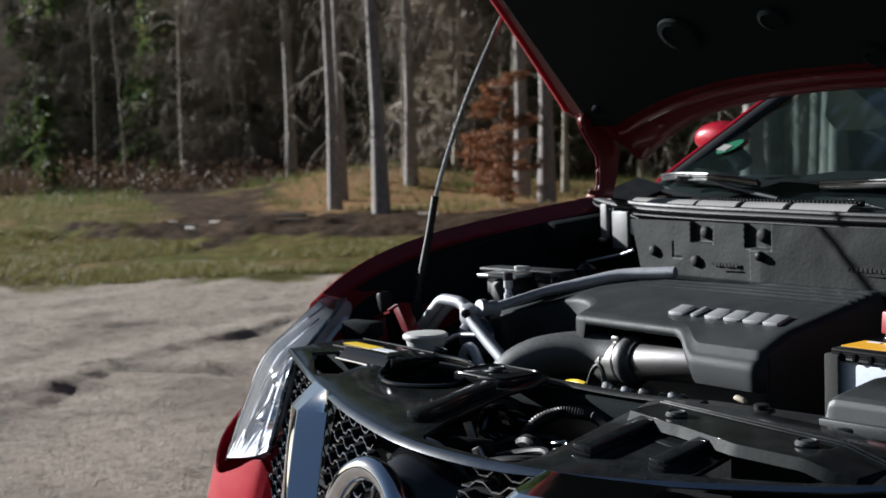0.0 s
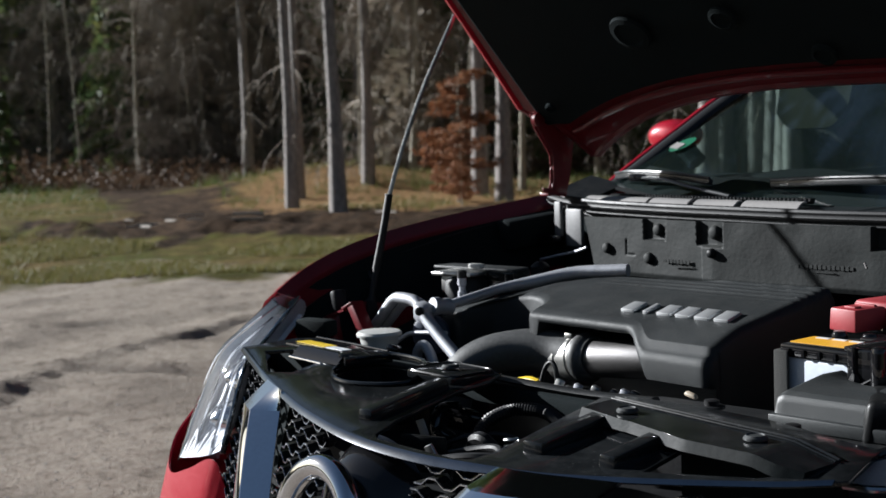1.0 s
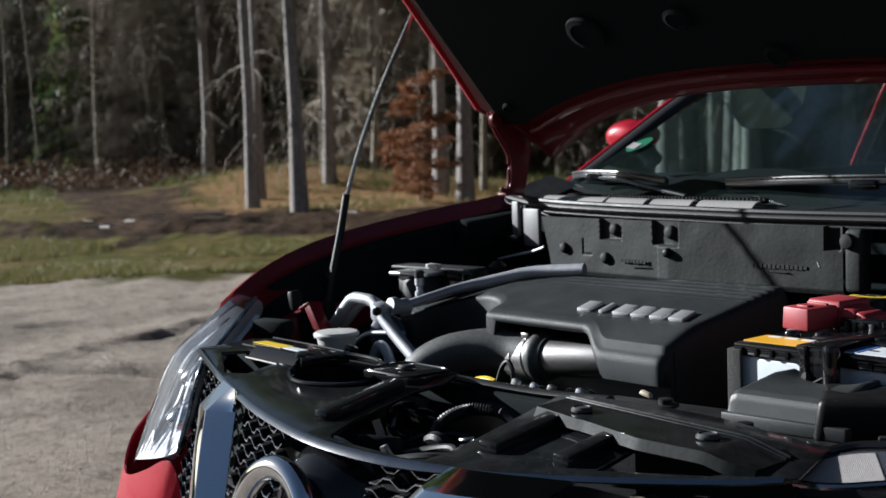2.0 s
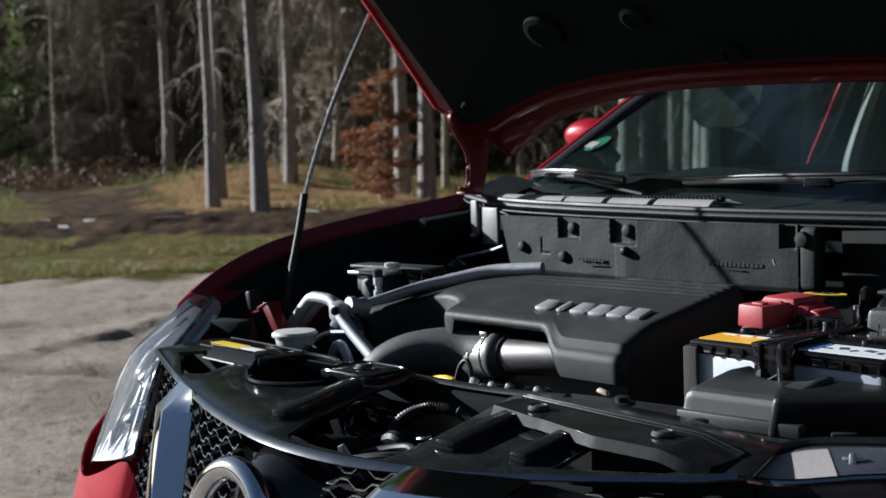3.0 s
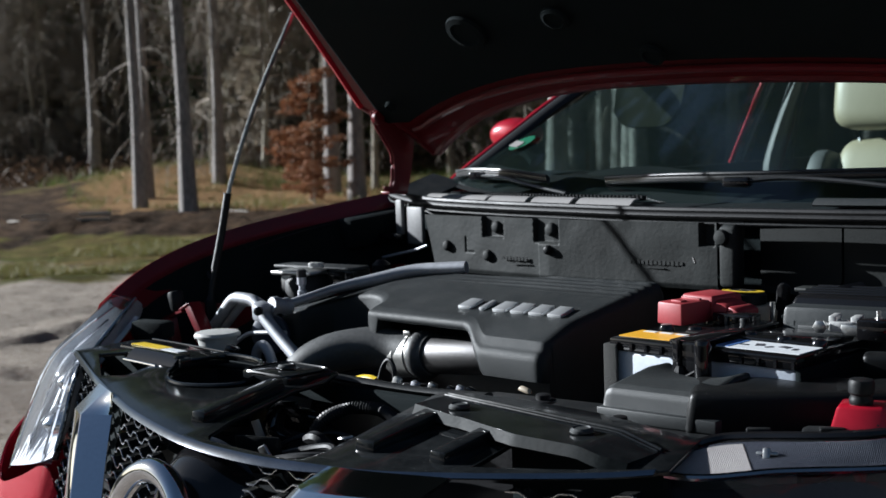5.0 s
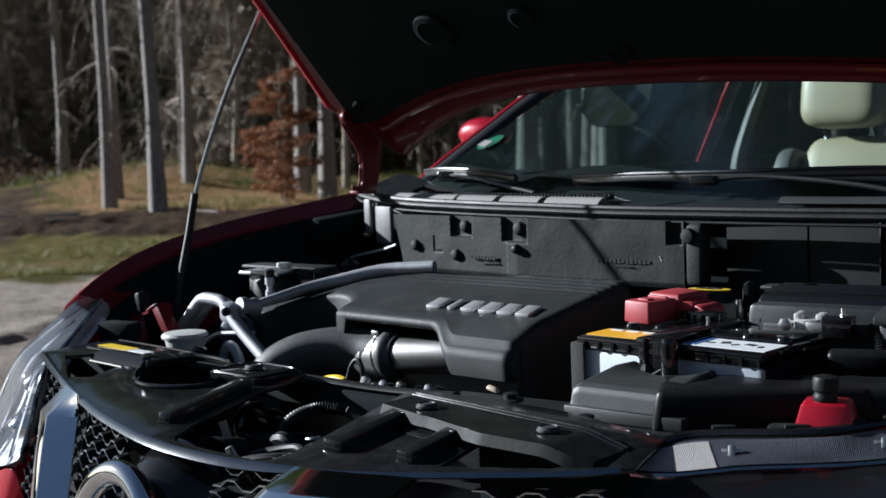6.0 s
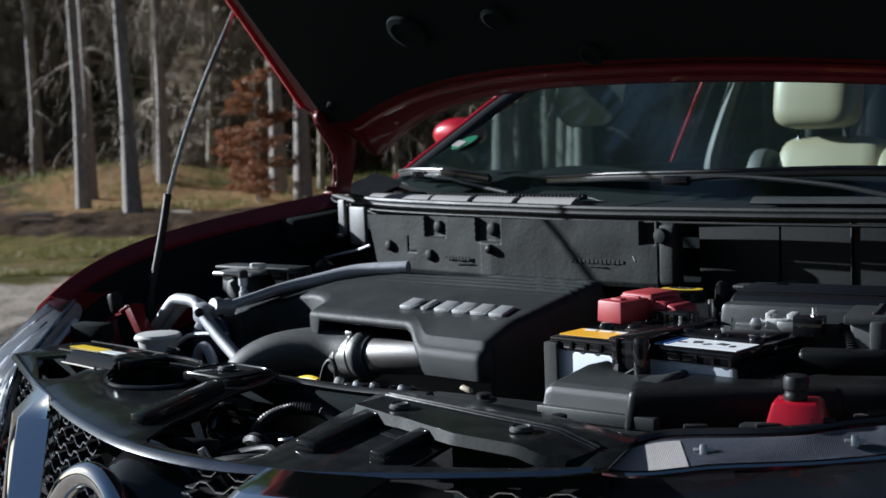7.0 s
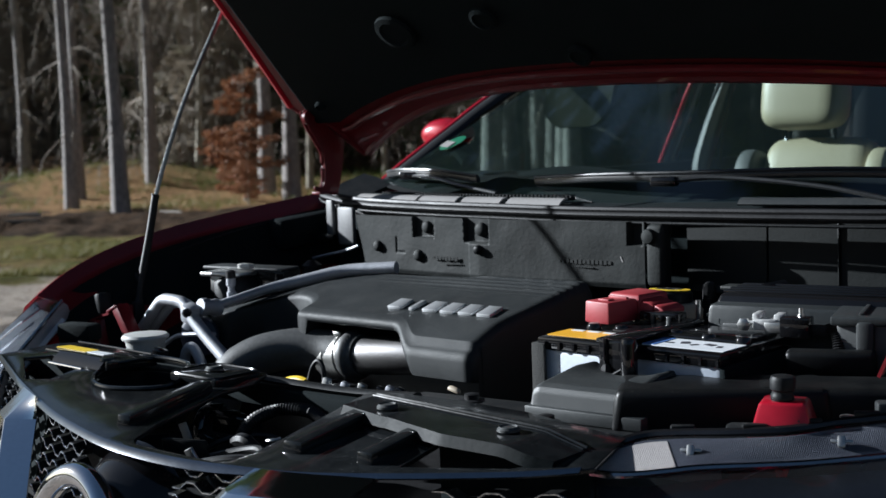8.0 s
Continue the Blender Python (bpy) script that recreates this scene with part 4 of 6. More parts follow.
wiper("wiper", [(0.118, 1.045, 1.112), (0.22, 1.06, 1.118), (0.40, 1.05, 1.105), (0.55, 1.04, 1.080)], [(-0.22, 1.12, 1.108), (-0.05, 1.075, 1.116), (0.15, 1.06, 1.120), (0.38, 1.08, 1.124), (0.50, 1.10, 1.122)])
wiper("wiper", [(-0.585, 1.15, 1.118), (-0.50, 1.13, 1.116), (-0.40, 1.10, 1.102), (-0.27, 1.06, 1.088)], [(-0.70, 1.20, 1.118), (-0.62, 1.165, 1.124), (-0.48, 1.13, 1.122), (-0.36, 1.11, 1.112)])
part("washer_nozzle", block((-0.08, 1.03, 1.082), (0.03, 0.012, 0.008), 0.003, (0, 0, 40)), M_MATTE, cowl)

# ---- hood, propped open ----
HW, HN = Vector((0, -0.750, 0.662)), Vector((0, 0.662, 0.750))
H0 = Vector((0, 0.967, 1.254))


def hood_edge(x):
    a = abs(x)
    r = 0.041 - (0.547 * min(a, 0.635) ** 2.43 if x < 0 else 0.13 * min(a, 0.56) ** 2 + 1.2 * max(0, min(a, 0.635) - 0.56))
    return r + mapped(a, 0.635, 0.665, 0, 0.108) + mapped(a, 0.69, 0.735, 0, 0.055)


def liner_edge(x):
    return 0.108 - (0.42 * min(abs(x), 0.60) ** 2.43 if x < 0 else 0.14 * min(x, 0.60) ** 2)


def hood_pt(x, r, n):
    return H0 + HW * r + HN * n + Vector((x, 0, 0))


def hood_fn(inset, n0, r_inset, front=1.0, crown=0.02, rear=None):
    def f(u, v):
        a = 2 * u - 1
        r0 = (rear or hood_edge)(a * (0.735 - inset)) + r_inset
        r1 = front - r_inset - inset - 0.24 * a * a
        r = r0 + (r1 - r0) * v
        x = a * (0.74 - inset - 0.16 * max(0, r))
        return hood_pt(x, r, n0 + (crown * (1 - a * a) * min(1, v * 4) if n0 > 0 else 0) + 0.012 * math.sin(math.pi * v) * (1 if n0 > 0 else 0))
    return f


hood = new("hood")
hood.parent = car
hood["label"] = "red hood held open by a prop rod"
part("hood_skin", sheet(hood_fn(0, 0.022, 0), 90, 30, 0.003), M_RED, hood)
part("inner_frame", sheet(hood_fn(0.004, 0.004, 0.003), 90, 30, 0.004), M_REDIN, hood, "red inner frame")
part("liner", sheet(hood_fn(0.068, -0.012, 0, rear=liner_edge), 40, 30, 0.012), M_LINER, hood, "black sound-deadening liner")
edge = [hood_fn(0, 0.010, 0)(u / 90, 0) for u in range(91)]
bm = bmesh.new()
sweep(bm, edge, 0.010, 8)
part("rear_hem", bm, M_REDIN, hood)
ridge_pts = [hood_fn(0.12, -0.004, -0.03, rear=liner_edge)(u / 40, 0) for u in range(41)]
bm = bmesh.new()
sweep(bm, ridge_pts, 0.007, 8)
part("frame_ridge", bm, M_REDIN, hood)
for s in (0, 1):
    bm = bmesh.new()
    sweep(bm, [hood_fn(0, 0.010, 0)(s, v / 30) for v in range(31)], 0.011, 8)
    part("side_hem", bm, M_RED, hood)
    bm = bmesh.new()
    sweep(bm, [hood_fn(0.065, -0.006, 0, rear=liner_edge)(s, v / 30) for v in range(31)], 0.006, 8)
    part("liner_edge", bm, M_LINER, hood)
for x, r, a in ((-0.256, 0.225, 0.04), (-0.048, 0.235, 0.025), (0.09, 0.135, 0.022), (-0.60, 0.05, 0.012)):
    c = hood_pt(x, r, -0.0245)
    part("liner_dimple", lathe([(a, -0.002), (a * 0.95, 0.004), (a * 0.7, 0.006), (a * 0.6, 0.001)], look(c, c - HN) @ pose(0, 0, 0, 180), 24), M_LINER, hood)
HINGE = [(0.934, 1.262), (0.937, 1.247), (0.948, 1.226), (0.965, 1.203), (0.980, 1.182), (0.986, 1.165), (0.985, 1.118), (0.979, 1.103), (0.955, 1.106), (0.955, 1.098), (0.990, 1.088), (1.018, 1.084), (1.031, 1.119), (1.040, 1.165), (1.047, 1.205), (1.056, 1.235), (1.030, 1.268), (0.985, 1.272), (0.950, 1.270)]
for s in (-1, 1):
    # hinge: a flat pressed plate from the hood down to the body, with a turned edge
    bm = plate(HINGE, [], lambda x, y: 0.0, 0.004, 0.0008)
    for v in bm.verts:
        v.co = Vector((s * (0.678 + v.co.z), v.co.x, v.co.y))
    bmesh.ops.recalc_face_normals(bm, faces=bm.faces)
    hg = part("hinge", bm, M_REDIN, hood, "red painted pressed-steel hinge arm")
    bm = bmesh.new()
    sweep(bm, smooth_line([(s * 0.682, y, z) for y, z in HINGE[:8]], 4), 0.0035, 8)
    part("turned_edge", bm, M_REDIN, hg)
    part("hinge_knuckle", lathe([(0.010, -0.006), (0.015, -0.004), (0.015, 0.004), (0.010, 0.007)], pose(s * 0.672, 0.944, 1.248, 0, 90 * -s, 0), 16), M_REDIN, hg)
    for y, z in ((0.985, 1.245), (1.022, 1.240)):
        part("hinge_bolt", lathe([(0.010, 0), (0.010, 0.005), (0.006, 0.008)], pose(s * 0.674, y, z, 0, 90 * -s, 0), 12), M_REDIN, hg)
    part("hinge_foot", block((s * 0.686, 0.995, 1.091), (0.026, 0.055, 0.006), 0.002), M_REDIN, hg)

prop = part("prop_rod", tube([(-0.722, 0.541, 0.905), (-0.72, 0.592, 1.105), (-0.72, 0.67, 1.285), (-0.718, 0.77, 1.46)], 0.0042, 8, 8), M_ROD, car, "thin worn steel prop rod with a black grip")
part("prop_grip", tube([(-0.7215, 0.556, 0.97), (-0.72, 0.575, 1.04), (-0.72, 0.590, 1.10), (-0.72, 0.593, 1.112)], lambda s: 0.0075 if s < 0.93 else 0.0085, 10, 6), M_RUBBER, prop)
part("prop_sleeve", tube([(-0.722, 0.540, 0.900), (-0.7215, 0.548, 0.94), (-0.7215, 0.557, 0.974)], lambda s: 0.0085 if s < 0.25 else 0.0062, 10, 6), M_RUBBER, prop)
part("prop_foot", block((-0.722, 0.540, 0.890), (0.022, 0.03, 0.05), 0.005, (0, 0, 0), 0.7), M_MATTE, prop)
part("prop_stay", tube([(-0.722, 0.55, 0.952), (-0.742, 0.556, 0.956), (-0.757, 0.565, 0.962)], 0.003, 8), M_MATTE, prop)


# ---- engine bay ----
part("bay_floor", block((0, 0.68, 0.66), (1.40, 0.86, 0.02), 0.004), M_DARK, car)
part("firewall", block((0, 1.06, 0.86), (1.42, 0.03, 0.36), 0.004), M_LINER, car)


def ease(t):
    return t * t * (3 - 2 * t)


def cover_step(x):
    """0 over the pipe opening, 1 on the nose beside the battery."""
    return ease(mapped(x, -0.062, 0.012, 0, 1))


def top_z(x, y):
    ridges = 0.0030 * max(0, math.sin((y - 0.005 * x) * 2 * math.pi / 0.0155)) * mapped(y, 0.698, 0.712, 0, 1) * mapped(y, 0.765, 0.775, 1, 0) * mapped(x, -0.28, -0.06, 0.15, 1)
    nose = 0.018 * cover_step(x) * mapped(y, 0.512, 0.590, 1, 0) ** 1.5
    return 0.926 + 0.20 * (y - 0.55) - nose + ridges - 0.018 * mapped(x, -0.36, -0.50, 0, 1)


def scoop(x):
    q = (x + 0.365) / 0.085
    return math.sqrt(max(0, 1 - q * q))


def cover_column(xf):
    """One cut through the cover from the foot of its front over the top to its back edge."""
    u = (xf + 0.505) / 0.638
    s = cover_step(xf)
    yf = 0.55 - 0.038 * s + 0.075 * scoop(xf) - 0.006 * mapped(xf, -0.44, -0.47, 0, 1)
    xb, yb = -0.315 + 0.463 * u, 0.742 + 0.035 * u
    zt = top_z(xf, yf)
    # the arch over the charge pipe: a thin lip that curves down into the nose
    arch = mapped(xf, -0.272, -0.258, 0, 1)
    arch *= math.sqrt(max(0, 1 - mapped(xf, -0.058, 0.011, 0, 1) ** 3.5))
    zb = 0.852 + (zt - 0.017 - 0.852) * max(0, arch)
    if xf < -0.28:
        zb = 0.835
    soft = 1 + 0.8 * s
    col = [(xf, yf + 0.035, zb - 0.004), (xf, yf + 0.008, zb - 0.001), (xf, yf + 0.001, zb + 0.0015), (xf, yf, max(zb + 0.003, zt - 0.011 * soft))]
    for f, dz in ((0.0010, -0.0065), (0.0035, -0.0028), (0.008, -0.0008)):
        col.append((xf, yf + f * soft, max(zb + 0.003, zt + dz * soft)))
    for k in range(1, 91):
        t = k / 90
        x, y = xf + (xb - xf) * t, yf + 0.014 + (yb - yf - 0.014) * t
        col.append((x, y, top_z(x, y)))
    return col + [(xb, yb + 0.006, top_z(xb, yb) - 0.008), (xb, yb + 0.008, top_z(xb, yb) - 0.07)]


def engine_cover():
    xs = [-0.505 + 0.225 * k / 44 for k in range(45)] + [-0.279 + 0.002 * k for k in range(1, 13)] + [-0.25 + 0.19 * k / 30 for k in range(31)] + [-0.058 + 0.0022 * k for k in range(32)] + [0.016 + 0.078 * k / 12 for k in range(13)] + [0.100, 0.108, 0.116]
    rows = [cover_column(x) for x in xs]
    first, last = rows[0], rows[-1]
    rows.insert(0, [(x + 0.004, y, z - 0.003 if z > 0.87 else z) for x, y, z in first])
    rows.insert(0, [(x - 0.006, y, min(z, 0.848)) for x, y, z in first])
    for k in range(1, 8):
        a = math.radians(90 * k / 7)
        out, fall = 0.016 * math.sin(a), 0.016 * (1 - math.cos(a))
        rows.append([(x + out, y + (fall if j < 7 else fall * max(0, 1 - (j - 6) / 4)), z - (fall if j > 6 else fall * max(0, (j - 2) / 5))) for j, (x, y, z) in enumerate(last)])
    edge = rows[-1]
    for drop in (0.03, 0.13):
        rows.append([(x + 0.001, y, z if j < 3 else max(0.80, z - drop)) for j, (x, y, z) in enumerate(edge)])
    bm = bmesh.new()
    g = [[bm.verts.new(p) for p in c] for c in rows]
    for a, b in zip(g, g[1:]):
        for j in range(len(a) - 1):
            bm.faces.new((a[j], b[j], b[j + 1], a[j + 1]))
    bmesh.ops.recalc_face_normals(bm, faces=bm.faces)
    return part("engine_cover", bm, M_COVER, car, "charcoal grey moulded engine cover", 60)


ec = engine_cover()
# plain slanted badge blocks on the cover
for k in range(6):
    t = (k + 0.5) / 6
    x, y = -0.119 + 0.224 * t, 0.6115
    w = 0.009 if k == 1 else 0.027
    bm = block((0, 0, 0), (w, 0.038, 0.006), 0.0012)
    for v in bm.verts:
        v.co.x -= 0.12 * v.co.y
    bmesh.ops.transform(bm, matrix=pose(x, y, top_z(x, y) + 0.0022, 11.3, 0, 0), verts=bm.verts)
    part("badge_block", bm, M_SILVER, ec, "plain silver badge block")
part("engine_block", block((-0.12, 0.68, 0.735), (0.62, 0.20, 0.12), 0.01), M_DARK, car)

# charge pipe: rubber elbow, clamp and metal pipe
hose = part("intake_hose", tube([(-0.398, 0.47, 0.765), (-0.385, 0.485, 0.815), (-0.352, 0.517, 0.846), (-0.300, 0.555, 0.859), (-0.25, 0.578, 0.858), (-0.20, 0.585, 0.853)], 0.0345, 28, 8), M_HOSE, car, "grey-black rubber intake elbow")
ax = pose(-0.208, 0.585, 0.852, 0, 85, 0) @ Matrix.Diagonal((1.05, 1.05, 1.15, 1))
cl = part("hose_clamp", lathe([(0.0345, -0.031), (0.0362, -0.030), (0.0365, -0.014), (0.0352, -0.013), (0.0352, 0.002), (0.0366, 0.003), (0.0366, 0.009), (0.0352, 0.010), (0.0352, 0.014), (0.033, 0.015)], ax, 36), M_CLAMP, hose, "steel hose clamp")
for a in (60, 105, 150):
    part("clamp_lug", block((0, 0, 0), (0.004, 0.007, 0.012), 0.001), M_STEEL, cl).matrix_world = ax @ pose(0, 0, -0.006, 0, 0, a) @ pose(0.0368, 0, 0)
part("clamp_ring", lathe([(0.030, 0.016), (0.038, 0.017), (0.0395, 0.022), (0.0385, 0.029), (0.034, 0.033), (0.0315, 0.040)], ax, 36), M_HOSE, hose)
part("clamp_screw", block((-0.205, 0.57, 0.890), (0.016, 0.010, 0.008), 0.002), M_STEEL, cl)
part("charge_pipe", tube([(-0.19, 0.585, 0.853), (-0.13, 0.588, 0.858), (-0.06, 0.595, 0.863), (0.02, 0.61, 0.867)], lambda s: 0.0270 + 0.0035 * min(1, s * 7), 28, 8), M_PIPE, car, "machined metal charge pipe")

# coolant and air-conditioning lines
part("coolant_pipe", tube([(-0.668, 0.505, 0.866), (-0.64, 0.503, 0.888), (-0.600, 0.50, 0.920), (-0.586, 0.50, 0.929), (-0.572, 0.50, 0.932), (-0.535, 0.50, 0.931), (-0.518, 0.50, 0.925), (-0.502, 0.497, 0.914)], 0.0105, 12, 4), M_ALU, car, "bare aluminium coolant pipe")
part("coolant_pipe", tube([(-0.49, 0.49, 0.922), (-0.478, 0.488, 0.903), (-0.435, 0.485, 0.873), (-0.37, 0.48, 0.833), (-0.34, 0.478, 0.80)], 0.0115, 12), M_ALU, car, "bare aluminium coolant pipe")
part("coolant_pipe", tube([(-0.655, 0.520, 0.866), (-0.63, 0.518, 0.884), (-0.592, 0.515, 0.912), (-0.575, 0.515, 0.922), (-0.54, 0.515, 0.926), (-0.51, 0.512, 0.918)], 0.0085, 12, 4), M_ALU, car, "bare aluminium coolant pipe")
part("pipe_joint", block((-0.492, 0.492, 0.913), (0.032, 0.028, 0.034), 0.007, (10, 15, 0)), M_ALU, car)
part("joint_bolt", lathe([(0.008, 0), (0.008, 0.008), (0.004, 0.010)], pose(-0.480, 0.476, 0.918, 90, 0, 35), 8), M_DARK, car)
part("pipe_collar", lathe([(0.014, -0.02), (0.016, -0.01), (0.013, 0), (0.016, 0.01), (0.014, 0.02)], pose(-0.475, 0.52, 0.922, 80, 0, -5), 16), M_ALU, car)
part("ac_line", tube([(-0.478, 0.50, 0.916), (-0.456, 0.58, 0.934), (-0.440, 0.63, 0.945), (-0.400, 0.68, 0.956), (-0.345, 0.725, 0.970), (-0.255, 0.762, 0.976)], lambda s: 0.0085 + 0.003 * mapped(s, 0.35, 0.6, 0, 1), 14), M_ALU, car, "bare aluminium pipe along the cover")
part("service_valve", lathe([(0.0085, 0), (0.0085, 0.012), (0.006, 0.014), (0.006, 0.022), (0.0085, 0.024), (0.0085, 0.038)], pose(-0.515, 0.60, 0.925), 14), M_ALU, car)
part("valve_cap", lathe([(0.009, 0), (0.009, 0.012), (0.006, 0.014)], pose(-0.515, 0.60, 0.962), 14), M_RUBBER, car)
part("thin_line", tube([(-0.44, 0.50, 0.880), (-0.47, 0.50, 0.878), (-0.53, 0.49, 0.872), (-0.56, 0.48, 0.855)], 0.004, 8), M_ALU, car)
part("small_hose", tube([(-0.49, 0.47, 0.80), (-0.485, 0.47, 0.845), (-0.465, 0.47, 0.860), (-0.445, 0.47, 0.84), (-0.43, 0.47, 0.80)], 0.009, 10), M_ALU, car)
part("compressor", lathe([(0.030, 0), (0.036, 0.004), (0.036, 0.014), (0.030, 0.018), (0.012, 0.018)], pose(-0.515, 0.53, 0.868, 90, 0, 25), 28), M_PULLEY, car, "blue-painted pulley housing")

# washer filler
ws = part("washer_filler", lathe([(0.026, 0), (0.030, 0.02), (0.034, 0.045), (0.035, 0.050)], pose(-0.535, 0.425, 0.825), 24), M_WHITE, car, "white washer filler cup")
part("filler_lid", lathe([(0.040, 0), (0.0405, 0.004), (0.037, 0.008), (0.02, 0.010)], pose(-0.535, 0.425, 0.876), 24), M_WHITE, ws)
part("sensor_plug", block((-0.468, 0.405, 0.856), (0.022, 0.022, 0.026), 0.005, (0, 20, 20)), M_PIANO, car)

# fuel filter with its metal bracket
ff = part("fuel_filter", lathe([(0.04, 0), (0.045, 0.01), (0.045, 0.07), (0.035, 0.085)], pose(-0.585, 0.67, 0.875), 24), M_MATTE, car, "black fuel filter")
part("filter_bracket", block((-0.585, 0.65, 0.962), (0.10, 0.05, 0.008), 0.003, (0, 0, 8)), M_STEEL, ff)
part("filter_plug", block((-0.545, 0.66, 0.976), (0.030, 0.016, 0.010), 0.003, (0, 0, 8)), M_WHITE, ff)
part("filter_box", block((-0.560, 0.705, 0.940), (0.16, 0.05, 0.055), 0.004, (0, 0, 8)), M_PIANO, ff)
part("box_lid", block((-0.575, 0.695, 0.969), (0.20, 0.05, 0.006), 0.002, (0, 0, 8)), M_DUCT, ff)
part("filter_union", block((-0.60, 0.64, 0.945), (0.03, 0.02, 0.04), 0.004, (0, 0, 8)), M_STEEL, ff)
part("vacuum_line", tube([(-0.70, 0.965, 0.955), (-0.65, 0.965, 0.965), (-0.60, 0.965, 0.975), (-0.562, 0.965, 0.986)], 0.0030, 8), M_ALU, car)
tw = part("strut_tower", lathe([(0.13, 0), (0.12, 0.06), (0.10, 0.08), (0.03, 0.09)], pose(-0.61, 0.88, 0.845), 28), M_REDIN, car, "red suspension strut tower")
part("tower_nut", lathe([(0.02, 0), (0.02, 0.02), (0.008, 0.03)], pose(-0.61, 0.88, 0.933), 12), M_DARK, tw)


# hood stops: a ribbed rubber buffer on a red bracket
def hood_stop(x, y, z, lean, side):
    br = part("stop_bracket", block((x, y + 0.005, z - 0.016), (0.072, 0.060, 0.046), 0.004, (0, 0, 20 * side), 0.66), M_RED, car, "red buffer bracket")
    part("bracket_leg", block((x - 0.03 * side, y + 0.04, z - 0.05), (0.012, 0.025, 0.10), 0.004, (35, 0, 10)), M_RED, br)
    part("buffer", lathe([(0.009, 0), (0.012, 0.003), (0.0125, 0.008), (0.0112, 0.010), (0.0112, 0.013), (0.0132, 0.015), (0.0136, 0.025), (0.0118, 0.0285), (0.006, 0.0295)], pose(x, y, z + 0.004, *lean), 20), M_MATTE, br, "black rubber buffer")


def far_stop():
    br = part("stop_bracket", sheet(lambda u, v: Vector((-0.752 + 0.09 * u, 0.452 + 0.032 * (v - 0.5) * (0.35 + 0.65 * u), 0.884 + 0.027 * u ** 0.8)), 10, 4, 0.004), M_REDIN, car, "thin red buffer bracket")
    part("bracket_leg", block((-0.716, 0.452, 0.868), (0.016, 0.020, 0.056), 0.002, (0, -14, 0)), M_REDIN, br)
    part("bracket_leg", block((-0.627, 0.452, 0.892), (0.018, 0.026, 0.072), 0.002, (0, -36, 0)), M_REDIN, br)
    part("bracket_fold", block((-0.656, 0.452, 0.917), (0.032, 0.030, 0.005), 0.002, (0, -24, 0)), M_REDIN, br)
    part("buffer", lathe([(0.012, 0), (0.0135, 0.003), (0.0145, 0.033), (0.013, 0.037), (0.006, 0.038)], pose(-0.690, 0.45, 0.905, 0, -14, 0), 20), M_MATTE, br, "black rubber buffer")


far_stop()
hood_stop(0.698, 0.365, 0.914, (0, 2, 0), 1)
part("lamp_bracket", block((-0.66, 0.375, 0.885), (0.075, 0.035, 0.03), 0.006, (0, 0, 15)), M_LINER, car)
mount = part("lamp_mount", block((0.752, 0.425, 0.888), (0.085, 0.040, 0.008), 0.002, (0, -6, 35)), M_DARK, car, "dark steel lamp mount")
part("mount_bolt", lathe([(0.013, 0), (0.013, 0.002), (0.0085, 0.0025), (0.0085, 0.009), (0.006, 0.010)], pose(0.748, 0.412, 0.892), 6), M_STEEL, mount, "bright hexagon bolt")
part("mount_tab", block((0.785, 0.440, 0.904), (0.034, 0.020, 0.024), 0.003, (0, 0, 35)), M_GREYPL, mount)
part("lamp_bracket", block((0.66, 0.45, 0.855), (0.14, 0.06, 0.03), 0.008, (0, 0, 30)), M_MATTE, car)

# battery
bt = part("battery", block((0.402, 0.593, 0.841), (0.276, 0.172, 0.152), 0.006), M_BATT, car, "pale grey starter battery with black lid")
part("battery_lid", block((0.402, 0.593, 0.9245), (0.282, 0.178, 0.017), 0.003), M_PIANO, bt, "black battery lid")
part("lid_step", block((0.43, 0.625, 0.934), (0.20, 0.09, 0.008), 0.003), M_PIANO, bt)
part("insulation", block((0.258, 0.590, 0.85), (0.010, 0.18, 0.15), 0.003), M_FELT, bt, "grey felt insulation sheet")
# Black sheet added so that the battery's right side shows dark.
part("dark_side_sheet", block((0.5445, 0.593, 0.845), (0.008, 0.178, 0.145), 0.002), M_LINER, bt)
part("insulation_edge", block((0.266, 0.501, 0.85), (0.022, 0.006, 0.15), 0.002), M_FELT, bt)
lab = part("warning_label", block((0.312, 0.548, 0.9336), (0.095, 0.052, 0.001), 0), M_ORANGE, bt, "orange warning label")
for k in range(3):
    part("label_mark", block((0.285 + 0.026 * k, 0.566, 0.9344), (0.020, 0.008, 0.0008), 0), M_PAPER, lab)
lab2 = part("white_label", block((0.478, 0.548, 0.9336), (0.118, 0.056, 0.001), 0), M_PAPER, bt, "white pictogram label")
part("label_band", block((0.427, 0.548, 0.9344), (0.018, 0.052, 0.0006), 0), M_BLUE, lab2)
for k in range(5):
    part("label_mark", block((0.445 + 0.018 * k, 0.545 + 0.008 * (k % 2), 0.9344), (0.011, 0.014 if k % 2 else 0.006, 0.0006), 0, (0, 0, 25 * k)), M_PRINT, lab2)
for x, y in ((0.290, 0.595), (0.335, 0.597), (0.42, 0.60), (0.475, 0.59), (0.525, 0.590)):
    part("vent_cap", lathe([(0.011, 0), (0.011, 0.005), (0.008, 0.010), (0.004, 0.011)], pose(x, y, 0.931), 14), M_PIANO, bt)
for k in range(12):
    part("lid_rib", block((0.275 + 0.024 * k, 0.503, 0.923), (0.004, 0.004, 0.010), 0), M_PIANO, bt)
br = part("hold_down", block((0.392, 0.585, 0.940), (0.040, 0.20, 0.006), 0.002), M_PIANO, bt, "black hold-down strap")
